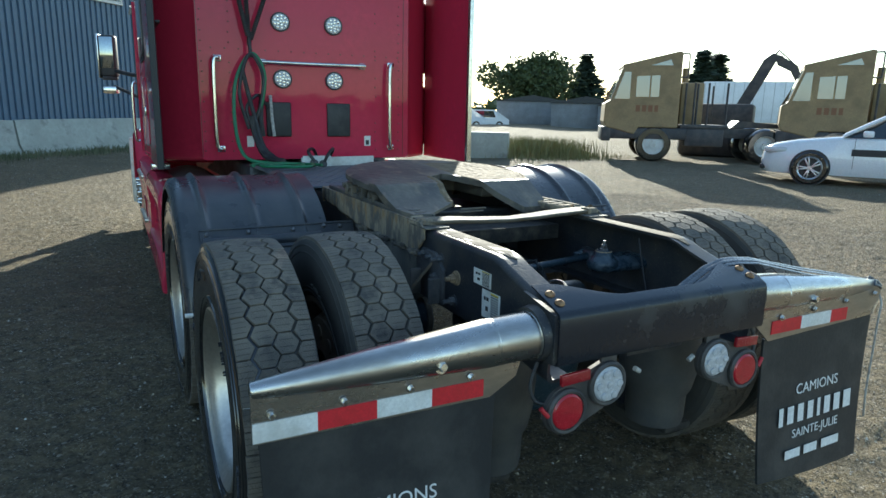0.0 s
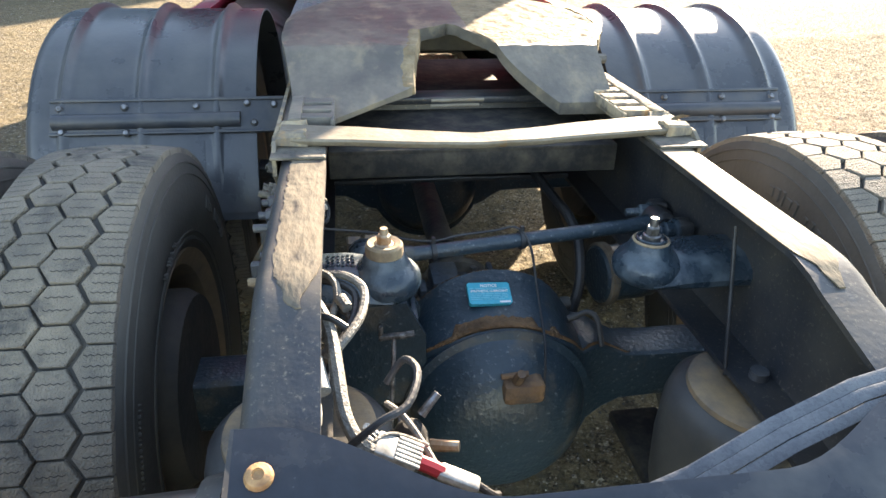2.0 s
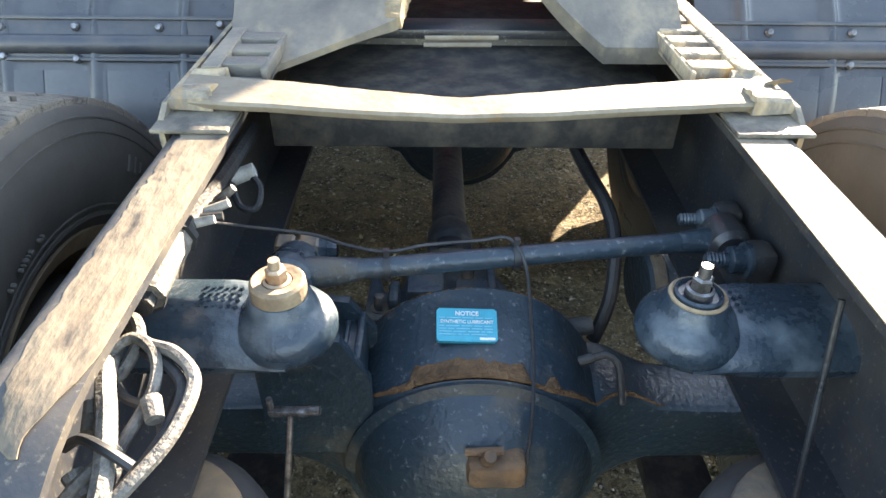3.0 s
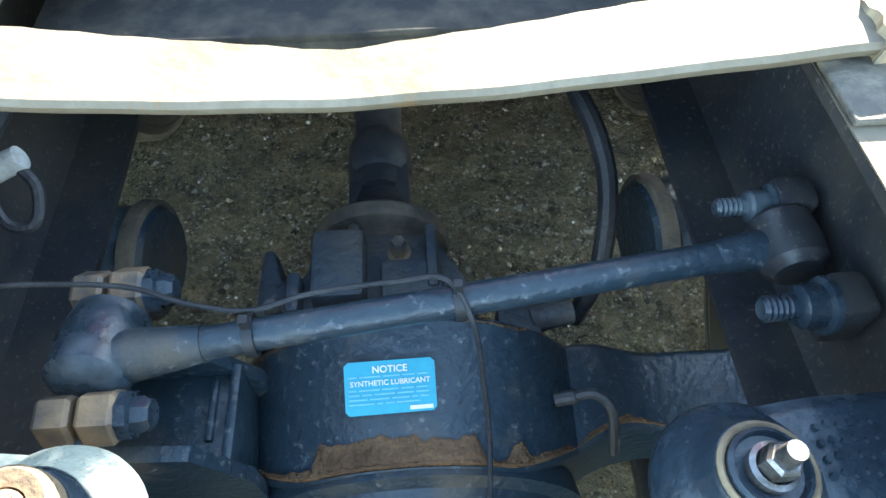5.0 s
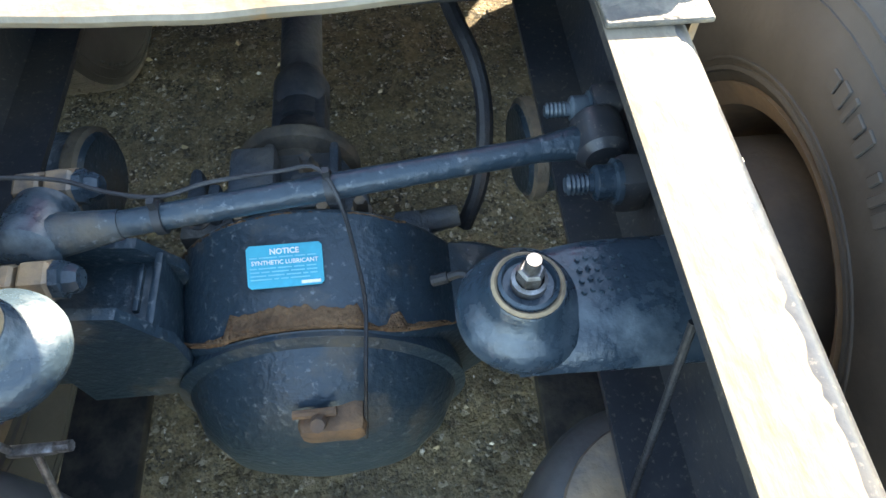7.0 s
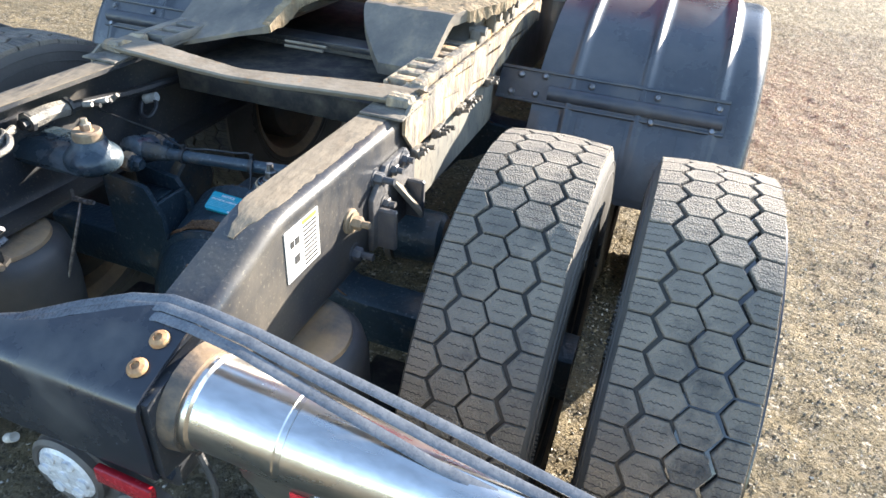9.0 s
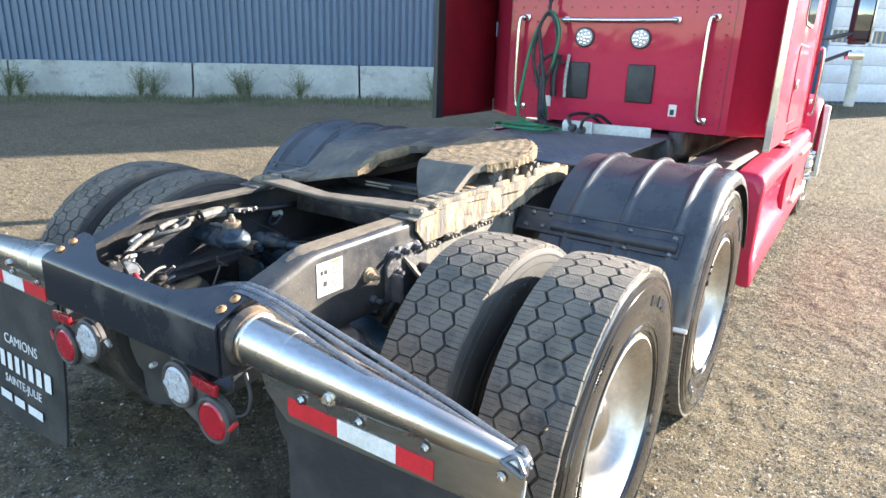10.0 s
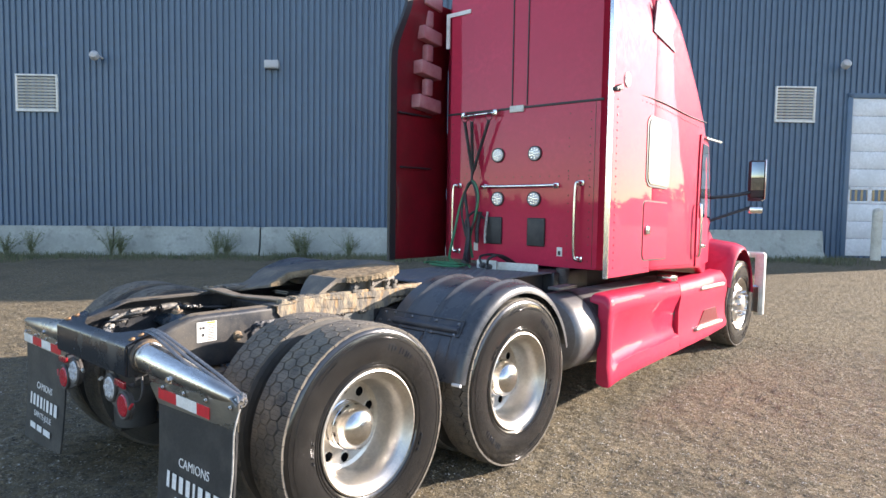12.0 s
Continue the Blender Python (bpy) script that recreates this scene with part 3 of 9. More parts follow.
def outer_wheel():
    """Aluminium wheel of the outer dual, face to +x: the disc lies deep, five hand holes, domed hub cover."""
    bm = bmesh.new()
    lathe(bm, [(0.286, -0.115), (0.304, -0.118), (0.304, -0.108), (0.282, -0.100), (0.262, -0.06), (0.258, 0.05), (0.272, 0.088), (0.290, 0.101), (0.304, 0.112), (0.304, 0.122), (0.297, 0.125), (0.288, 0.112), (0.268, 0.098), (0.252, 0.070), (0.244, 0.0), (0.236, -0.055), (0.222, -0.080), (0.20, -0.090)], AX, 64)
    n = 160                                              # disc with hand holes
    hole_c, hole_r = 0.174, 0.0265
    rin, rout = 0.100, 0.203
    ids = {}
    for i in range(n):
        a = 2 * math.pi * i / n
        for j in range(23):
            r = rin + (rout - rin) * j / 22
            ids[i, j] = bm.verts.new((-0.088, r * math.cos(a), r * math.sin(a)))
    for i in range(n):
        for j in range(22):
            a, r = 2 * math.pi * (i + 0.5) / n, rin + (rout - rin) * (j + 0.5) / 22
            near = min(math.hypot(r * math.cos(a) - hole_c * math.cos(k * math.pi / 5), r * math.sin(a) - hole_c * math.sin(k * math.pi / 5)) for k in range(0, 10, 1))
            if near > hole_r * 0.93:
                bm.faces.new((ids[i, j], ids[(i + 1) % n, j], ids[(i + 1) % n, j + 1], ids[i, j + 1]))
    for k in range(10):                                  # rounded lip round each hole
        y, z = hole_c * math.cos(k * math.pi / 5), hole_c * math.sin(k * math.pi / 5)
        lathe(bm, [(hole_r + 0.006, -0.0878), (hole_r + 0.003, -0.0862), (hole_r - 0.001, -0.0868), (hole_r - 0.002, -0.090)], Matrix.Translation((0, y, z)) @ AX, 28)
    ob = part("drive_wheel", bm, ALU, None, "polished aluminium truck wheel with deep dished centre")
    cap = bmesh.new()
    lathe(cap, [(0.122, -0.090), (0.122, -0.084), (0.115, -0.080), (0.115, -0.050), (0.118, -0.046), (0.118, -0.038), (0.114, -0.034), (0.1135, -0.015), (0.110, 0.012), (0.098, 0.038), (0.076, 0.060), (0.045, 0.073), (0.020, 0.078), (0.0, 0.079)], AX, 56)
    part("hub_cover", cap, CHROME, ob, "chrome domed hub cover")
    add_tyre(ob)
    # added black disc: stands for the darkness behind the hand holes
    back = bmesh.new()
    lathe(back, [(0.0, -0.135), (0.235, -0.135), (0.24, -0.12)], AX, 32)
    part("brake_drum", back, TRIM, ob, "black disc added to darken the hand holes")
    return ob


def inner_wheel():
    bm = bmesh.new()
    lathe(bm, [(0.286, 0.115), (0.304, 0.118), (0.304, 0.108), (0.282, 0.100), (0.262, 0.06), (0.258, -0.05), (0.272, -0.088), (0.290, -0.101), (0.304, -0.112), (0.304, -0.122), (0.288, -0.112), (0.268, -0.098), (0.250, -0.02), (0.240, 0.06), (0.222, 0.092), (0.11, 0.098), (0.11, 0.09)], AX, 56)
    for k in range(10):
        y, z = 0.172 * math.cos(k * math.pi / 5), 0.172 * math.sin(k * math.pi / 5)
        lathe(bm, [(0.028, 0.094), (0.026, 0.0995), (0.0, 0.0997)], Matrix.Translation((0, y, z)) @ AX, 14)
    ob = part("inner_drive_wheel", bm, STEELRIM, None, "rust-tinted steel inner wheel")
    drum = bmesh.new()
    lathe(drum, [(0.0, 0.07), (0.21, 0.07), (0.215, 0.0), (0.215, -0.10), (0.20, -0.13), (0.0, -0.13)], AX, 40)
    part("brake_drum", drum, DRUM, ob, "dusty brake drum, near black for the void in the wheel")
    add_tyre(ob, DUSTYTYRE)
    return ob


ow, iw = outer_wheel(), inner_wheel()
ow.parent, iw.parent = truck, truck
ow["group"], iw["group"] = "drive wheels", "inner drive wheels"
first = True
STOUT = Matrix.Diagonal((0.955, 1.018, 1.018, 1.0))         # section and rolling size of these tyres
for y in (0.040, 1.340):
    for sx in (1, -1):
        turn = 0 if sx > 0 else 180
        spin = random.Random(y * 10 + sx).uniform(0, 360)
        mo = pose(sx * 1.120, y, 0.521) @ pose(0, 0, 0, 0, 0, turn) @ pose(0, 0, 0, spin) @ STOUT
        mi = pose(sx * 0.772, y, 0.521) @ pose(0, 0, 0, 0, 0, turn) @ pose(0, 0, 0, spin + 37) @ STOUT
        if first:
            ow.matrix_basis, iw.matrix_basis, first = mo, mi, False
        else:
            copy_thing(ow, mo)
            copy_thing(iw, mi)


def steer_wheel():
    bm = bmesh.new()
    lathe(bm, [(0.286, -0.115), (0.304, -0.118), (0.304, -0.108), (0.262, -0.06), (0.258, 0.05), (0.290, 0.101), (0.304, 0.112), (0.304, 0.122), (0.288, 0.112), (0.262, 0.085), (0.25, 0.06), (0.235, 0.075), (0.20, 0.098), (0.16, 0.105), (0.12, 0.107), (0.11, 0.12), (0.10, 0.15), (0.07, 0.165), (0.0, 0.168)], AX, 48)
    for k in range(10):
        y, z = 0.205 * math.cos(k * math.pi / 5 + 0.3), 0.205 * math.sin(k * math.pi / 5 + 0.3)
        lathe(bm, [(0.026, 0.09), (0.024, 0.0985), (0.0, 0.099)], Matrix.Translation((0, y, z)) @ AX, 14)
    ob = part("steer_wheel", bm, ALU, None, "bright aluminium front wheel")
    for k in range(10):
        nut = bmesh.new()
        y, z = 0.143 * math.cos(k * math.pi / 5), 0.143 * math.sin(k * math.pi / 5)
        lathe(nut, [(0.022, 0.105), (0.022, 0.135), (0.016, 0.165), (0.006, 0.178), (0.0, 0.178)], Matrix.Translation((0, y, z)) @ AX, 12)
        part("lug_nut_cover", nut, CHROME, ob, "chrome pointed nut cover")
    add_tyre(ob)
    return ob


sw = steer_wheel()
sw.parent = truck
sw.matrix_basis = pose(1.03, 6.25, 0.515)
copy_thing(sw, pose(-1.03, 6.25, 0.515, 0, 0, 180))


# chassis rails -------------------------------------------------------------
def rail(sx):
    """One C-channel frame rail: level along the truck, bent down and tapered behind the rear axle."""
    stations = [(7.2, 1.055, 0.775), (0.2, 1.055, 0.775), (-0.40, 1.055, 0.775), (-0.435, 1.0525, 0.774), (-0.47, 1.044, 0.771), (-0.50, 1.032, 0.766), (-0.68, 0.976, 0.74), (-0.745, 0.950, 0.737)]
    def ring(y, zt, zb):
        o, i, t = 0.432, 0.342, 0.010
        r = 0.022
        pts = [(i, zt), *[(o - r + r * math.sin(q * math.pi / 12), zt - r + r * math.cos(q * math.pi / 12)) for q in range(7)], *[(o - r + r * math.cos(q * math.pi / 12), zb + r - r * math.sin(q * math.pi / 12)) for q in range(7)], (i, zb), (i, zb + t), (o - r, zb + t), (o - t, zb + r + t), (o - t, zt - r - t), (o - r, zt - t), (i, zt - t)]
        return [Vector((sx * x, y, z)) for x, z in pts]
    bm = bmesh.new()
    loft(bm, [ring(*s) for s in stations])
    return part("chassis_rail", bm, BLACK, truck, "black painted steel chassis rail, bent down at the tail")


def rail_top(y):
    st = [(7.2, 1.055), (-0.40, 1.055), (-0.42, 1.0543), (-0.435, 1.0525), (-0.45, 1.0495), (-0.47, 1.0440), (-0.485, 1.0390), (-0.50, 1.0335), (-0.53, 1.0235), (-0.68, 0.976), (-0.745, 0.950)]
    for (a, za), (b, zb) in zip(st, st[1:]):
        if y >= b:
            return za + (zb - za) * (a - y) / (a - b)
    return st[-1][1]


for sx in (1, -1):
    r_ob = rail(sx)
    bm = bmesh.new()                                     # dried mud lying on the top flange
    rng = random.Random(40 + sx)
    y_end = -0.475 if sx < 0 else -0.495
    ys = [y_end + (0.10 - y_end) * i / 72 for i in range(73)]
    lo, hi = [], []
    for y in ys:
        z = rail_top(y) + 0.0005
        a, b = 0.3422, 0.4145
        n1, n2 = noise.noise(Vector((y * 30, 1, sx))), noise.noise(Vector((y * 30, 5, sx)))
        wob = 0.040 * (1 - smooth01(y_end - 0.01, y_end + 0.10, y))       # frays out towards the bend
        a = a + wob * (0.7 + 0.6 * n1)
        b = b - 0.006 - wob * (0.7 + 0.6 * n2) - 0.010 * max(0.0, n2) - 0.008 * max(0.0, noise.noise(Vector((y * 75, 9, sx))))
        lo.append((sx * a, y, z))
        hi.append((sx * b, y, z))
    def over(l, h):
        """Section of the crust: flat on the flange, with a thin ragged outer edge."""
        wrap = [Vector(h) + Vector((0, 0, 0.0012)), Vector(h) + Vector((sx * 0.002, 0, 0.0004))]
        under = [Vector(h) + Vector((sx * 0.002, 0, -0.001))]
        return [Vector(l), Vector(l) + Vector((0, 0, 0.0015))] + wrap + under
    loft(bm, [over(l, h) for l, h in zip(lo, hi)])
    part("rail_dust", bm, DUSTY, r_ob, "dried beige mud on the rail flange", smooth=True, angle=60)
    for y, z, mat_b in ((-0.197, 0.922, BUSH), (-0.179, 0.833, CAST), (-0.075, 0.965, CAST), (-0.070, 0.850, CAST)):
        bm = bmesh.new()
        if mat_b is BUSH:
            lathe(bm, [(0, 0), (0.027, 0), (0.027, 0.005), (0.019, 0.009), (0, 0.009)], Matrix.Translation((sx * 0.432, y, z)) @ (AX if sx > 0 else AX @ Matrix.Rotation(math.pi, 4, "X")), 18)
        hexbolt(bm, (sx * (0.442 if mat_b is BUSH else 0.432), y, z), (sx, 0, 0), 0.015, 0.02)
        rod(bm, (sx * 0.445, y, z), (sx * 0.478, y, z), 0.008, n=10)
        part("rail_bolt", bm, mat_b, r_ob)
# bracket outside each rail, over the axle, its gusset paler for the sun on it, and the pale plate in front of it
RAILPALE = mat("pale_rail_face", (0.135, 0.135, 0.122), 0.6, second=(0.24, 0.215, 0.17), scale=9, amount=0.35, sharp=0.2, bump=0.15, bump_scale=80, third=(0.05, 0.05, 0.05), third_scale=40, third_amount=0.2, stretch=(1, 1, 0.5))
for sx in (1, -1):
    bm = bmesh.new()
    m = Matrix.Rotation(radians(90), 4, "Z") @ Matrix.Rotation(radians(90), 4, "X")
    prism(bm, [(-0.115, 0.80), (0.115, 0.80), (0.115, 0.93), (0.06, 0.985), (-0.05, 0.985), (-0.115, 0.93)], sx * 0.433, sx * 0.447, m)
    for y in (-0.085, 0.075):
        box(bm, (min(sx * 0.440, sx * 0.490), y - 0.008, 0.80), (max(sx * 0.440, sx * 0.490), y + 0.008, 0.90), 0.004)
    bevel_all(bm, 0.003)
    br = part("suspension_bracket", bm, CAST, truck, "cast suspension bracket bolted to the rail")
    # the gusset's lighter steel tone holds the sunlight on this face
    bm = bmesh.new()
    for p in ((0.447, -0.035, 0.955), (0.447, 0.135, 0.822), (0.505, 0.030, 0.842), (0.447, -0.035, 0.940), (0.447, 0.135, 0.810), (0.500, 0.030, 0.828)):
        bm.verts.new((sx * p[0], p[1], p[2]))
    bmesh.ops.convex_hull(bm, input=bm.verts[:])
    part("gusset", bm, BARDUST, br, "triangular gusset, paler than its bracket for the sun on it", smooth=False)
    for y, z in ((-0.06, 0.90), (-0.02, 0.965), (0.04, 0.965)):
        bm = bmesh.new()
        hexbolt(bm, (sx * 0.447, y, z), (sx, 0, 0), 0.014, 0.014)
        rod(bm, (sx * 0.455, y, z), (sx * 0.474, y, z), 0.0075, n=10)
        part("bracket_bolt", bm, CAST, br)
    # added plate: dust and sunlight on the rail face, put into its colour
    bm = bmesh.new()
    prism(bm, [(0.125, 0.790), (0.80, 0.790), (0.80, 0.985), (0.125, 0.985)], sx * 0.4325, sx * 0.4385, m)
    part("frame_plate", bm, RAILPALE, truck, "thin pale plate standing for the rail's dusty, sunlit face", smooth=False)


# tail crossmember ------------------------------------------------------------
def tail_top(y):
    """Height of the crossmember's sloping top at y."""
    return 0.990 + (y + 0.697) * 0.33


def tail_plate():
    """Channel closing the frame: sloping top with a curved cut-out towards the front, square rear face."""
    bm = bmesh.new()
    n = 40
    zb, yb = 0.803, -0.790
    rings = []
    for i in range(n + 1):
        x = -0.430 + 0.86 * i / n
        yf = -0.740 + 0.095 * smooth01(0.36, 1.0, abs(x) / 0.40)
        z1, z2 = tail_top(yf), tail_top(yb)
        rings.append([Vector((x, yf, z1 - 0.005)), Vector((x, yf, z1)), Vector((x, yb + 0.020, z2 + 0.005)), Vector((x, yb + 0.006, z2 - 0.004)), Vector((x, yb, z2 - 0.018)),
                      Vector((x, yb, zb + 0.012)), Vector((x, yb + 0.004, zb + 0.003)), Vector((x, yb + 0.014, zb)), Vector((x, yb + 0.075, zb)), Vector((x, yb + 0.075, zb + 0.006)),
                      Vector((x, yb + 0.014, zb + 0.007)), Vector((x, yb + 0.007, zb + 0.016)), Vector((x, yb + 0.007, z2 - 0.022)), Vector((x, yb + 0.020, z2 - 0.003))])
    loft(bm, rings)
    return part("tail_crossmember", bm, BLACKGLOSS, truck, "glossy black pressed-steel tail crossmember with curved cut-out")


tail = tail_plate()
for sx in (1, -1):
    bm = bmesh.new()
    prism(bm, [(-0.778, 0.808), (-0.62, 0.790), (-0.62, 0.985), (-0.778, tail_top(-0.778) - 0.010)], sx * 0.424, sx * 0.440, Matrix.Rotation(radians(90), 4, "Z") @ Matrix.Rotation(radians(90), 4, "X"))
    part("end_plate", bm, BLACK, tail, "black end plate", smooth=False)
    for x, y in ((0.401, -0.697), (0.399, -0.742)):
        bm = bmesh.new()
        lathe(bm, [(0.0, 0.0), (0.015, 0.0), (0.015, 0.002), (0.0125, 0.006), (0.0065, 0.0085), (0.0055, 0.005), (0.0, 0.005)], Matrix.Translation((sx * x, y, tail_top(y))) @ Matrix.Rotation(radians(19.8), 4, "X"), 20)
        part("rivet", bm, RUSTBOLT, tail, "rusty domed rivet head")
# low stiffener behind the plate
bm = bmesh.new()
box(bm, (-0.12, -0.735, 0.765), (0.12, -0.690, 0.803), 0.010)
part("stiffener", bm, BLACK, tail, "dark stiffener under the crossmember")


SOCKET = mat("rust_stained_black", (0.035, 0.034, 0.034), 0.5, second=(0.22, 0.15, 0.09), scale=14, amount=0.35, rough2=0.8, bump=0.2)


def tail_lamps(sx):
    bm = bmesh.new()                                     # rubber-edged mounting plate: two merged rounds
    ca, cb = (sx * 0.230, 0.715), (sx * 0.377, 0.656)
    pts = []
    ang = math.atan2(cb[1] - ca[1], cb[0] - ca[0])
    for c, a0, rr in ((ca, ang + math.pi / 2, 0.072), (cb, ang - math.pi / 2, 0.074)):
        for i in range(17):
            a = a0 + math.pi * i / 16
            pts.append((c[0] + rr * math.cos(a), c[1] + rr * math.sin(a)))
    m = Matrix.Rotation(radians(90), 4, "X")
    prism(bm, pts, 0.754, 0.768, m)
    box(bm, (sx * 0.222 - 0.03, -0.768, 0.73), (sx * 0.222 + 0.03, -0.756, 0.81), 0.003)
    plate = part("tail_lamp", bm, GROMMET, truck, "round reversing and brake lamp pair on a black plate")
    mm = Matrix.Translation((0, 0.018, 0)) @ Matrix.Rotation(radians(90), 4, "X")
    for (x, z), lens, nm, lb in ((ca, LENSWHITE, "reversing_lens", "clear white round lens"), (cb, LENSRED, "brake_lens", "red round lens")):
        g = bmesh.new()
        lathe(g, [(0.070, 0.786), (0.070, 0.797), (0.064, 0.803), (0.057, 0.801), (0.054, 0.792)], mm @ Matrix.Translation((x, z, 0)), 36)
        part("grommet", g, GROMMET, plate)
        g = bmesh.new()
        lathe(g, [(0.055, 0.790), (0.055, 0.799), (0.049, 0.804), (0.0, 0.8065)], mm @ Matrix.Translation((x, z, 0)), 36)
        part(nm, g, lens, plate, lb)
        if lens is LENSWHITE:
            for r, k in ((0.038, 6), (0.0, 1)):
                for i in range(k):
                    a = 2 * math.pi * i / k
                    g = bmesh.new()
                    lathe(g, [(0.012, 0.8035), (0.011, 0.8085), (0.0, 0.810)], mm @ Matrix.Translation((x + r * math.cos(a), z + r * math.sin(a), 0)), 12)
                    part("led_lens", g, LENSWHITE, plate)
    g = bmesh.new()
    tilt = pose(sx * 0.362, -0.786, 0.762, 0, sx * 3, 0)
    box(g, (-0.052, -0.006, -0.017), (0.052, 0.008, 0.017), 0.004, tilt)
    part("marker_reflector", g, LENSDARK, plate, "small dark red marker reflector")
    g = bmesh.new()                                      # pigtail behind the lamp
    tube(g, [(sx * 0.42, -0.765, 0.68), (sx * 0.465, -0.74, 0.69), (sx * 0.478, -0.73, 0.74), (sx * 0.45, -0.72, 0.80)], 0.006)
    part("lamp_lead", g, HOSE, plate)
    g = bmesh.new()
    rod(g, (sx * 0.447, -0.78, 0.655), (sx * 0.47, -0.775, 0.682), 0.007)
    part("red_splice", g, HOSERED, plate, "red cable splice")
    g = bmesh.new()
    rod(g, (sx * 0.125, -0.775, 0.745), (sx * 0.105, -0.775, 0.733), 0.008)
    part("white_plug", g, CONNECT, plate)
    return plate


for sx in (-1, 1):
    tail_lamps(sx)


def mud_flap(sx, tape):
    """Tapered chrome hanger with reflective tape (its joints given along x) and a rubber flap below it."""
    bm = bmesh.new()
    a, b = Vector((0.456, -0.690, 0.892)), Vector((1.262, -0.682, 0.836))
    if sx < 0:                                           # the left one's ends are placed to fit the camera's view
        a, b = Vector((-0.446, -0.690, 0.876)), Vector((-1.252, -0.690, 0.850))
    d = b - a
    prof = [(0.0, 0.0), (0.070, 0.0), (0.074, 0.004), (0.074, 0.018), (0.069, 0.022), (0.068, 0.15), (0.0665, 0.152), (0.0665, 0.160), (0.068, 0.162), (0.048, d.length * 0.62), (0.022, d.length - 0.004), (0.019, d.length), (0.0, d.length)]
    lathe(bm, prof, Matrix.Translation(a) @ d.to_track_quat("Z", "Y").to_matrix().to_4x4(), 32)
    ob = part("flap_hanger", bm, BRUSHED, truck, "polished tapered mudflap hanger with reflective tape")
    bm = bmesh.new()
    rod(bm, (sx * 0.437, -0.690, a.z + 0.002), (sx * 0.464, -0.690, a.z), 0.084, 0.080, 28)
    part("hanger_socket", bm, SOCKET if sx > 0 else BLACK, ob, "rust-stained mounting socket")
    bm = bmesh.new()                                     # folded stainless plate under the bar
    pl = [(0.485, 0.855), (1.268, 0.835), (1.262, 0.722), (0.590, 0.700), (0.515, 0.765)] if sx > 0 else [(0.485, 0.850), (1.254, 0.850), (1.254, 0.720), (0.600, 0.716), (0.515, 0.765)]
    m = Matrix.Rotation(radians(90), 4, "X")
    prism(bm, [(sx * x, z) for x, z in pl], 0.702, 0.708, m)
    part("flap_plate", bm, BRUSHED, ob, "bright steel clamp plate")
    zt = 0.775
    for i, (u0, u1) in enumerate(zip(tape, tape[1:])):
        g = bmesh.new()
        prism(g, [(sx * u0, zt), (sx * u1, zt), (sx * u1, zt - 0.050), (sx * u0, zt - 0.050)], 0.709, 0.711, m)
        white = (i % 2 == 0) == (sx < 0)
        part("tape_white" if white else "tape_red", g, WHITE if white else TAPERED, ob, "reflective white tape" if white else "reflective red tape")
    for k in range(4):
        x = 0.647 + 0.190 * k if sx > 0 else 0.665 + 0.181 * k
        g = bmesh.new()
        hexbolt(g, (sx * x, -0.712, 0.785 + 0.018 * (x - 0.647) / 0.38 if sx > 0 else 0.790), (0, -1, 0), 0.0085, 0.010)
        part("flap_bolt", g, CHROME, ob)
    g = bmesh.new()
    hexbolt(g, (sx * 0.772, -0.738, 0.848), (0, -1, 0.2), 0.013, 0.02)
    part("flap_bolt", g, CHROME, ob)
    # the flap
    bm = bmesh.new()
    rows = 14
    rings = []
    for j in range(rows + 1):
        u = j / rows
        zi, zo = (0.706 if sx > 0 else 0.720) - 0.575 * u, 0.724 - 0.61 * u
        xi, xo = 0.578 + 0.020 * u, 1.238 - 0.025 * u
        ring = []
        for k in range(9):
            v = k / 8
            x, z = xi + (xo - xi) * v, zi + (zo - zi) * v
            y = -0.700 - 0.035 * u * u - 0.012 * math.sin(math.pi * v) * u
            ring.append(Vector((sx * x, y, z)))
        back = [p + Vector((0, 0.009, 0)) for p in reversed(ring)]
        rings.append(ring + back)
    loft(bm, rings)
    fl = part("flap", bm, FLAP, ob, "black rubber mudflap with white lettering", smooth=True)
    face = lambda x, z: pose(sx * x, -0.7005 - 0.035 * ((0.686 - z) / 0.55) ** 2 - 0.012 * (0.686 - z) / 0.55 - 0.0035, z, 86, 0, 0)
    sl = pose(0, 0, 0, 0, 0, 0.6 * sx)
    tx = 0.92 if sx > 0 else 0.895
    lettering("lettering", "CAMIONS", 0.059, face(tx, 0.474) @ sl, LETTER, fl)
    x = -0.225
    for w, tall in ((0.024, 0.074), (0.036, 0.070), (0.034, 0.072), (0.034, 0.072), (0.018, 0.074), (0.036, 0.072), (0.038, 0.070), (0.046, 0.074)):
        bars("name_bar", [w], tall, 0.0, face(tx, 0.379) @ sl @ pose(x + w / 2, 0, 0), LETTER, fl)
        x += w + 0.026
    lettering("lettering", "SAINTE-JULIE", 0.050, face(tx, 0.298) @ sl, LETTER, fl)
    for x, w in ((-0.140, 0.090), (-0.030, 0.080), (0.095, 0.110)):
        bars("phone_bar", [w], 0.036, 0.0, face(tx, 0.222) @ sl @ pose(x, 0, 0), LETTER, fl)
    return ob


mud_flap(-1, (1.253, 1.096, 0.940, 0.783, 0.623))
mud_flap(1, (0.598, 0.767, 0.946, 1.050))


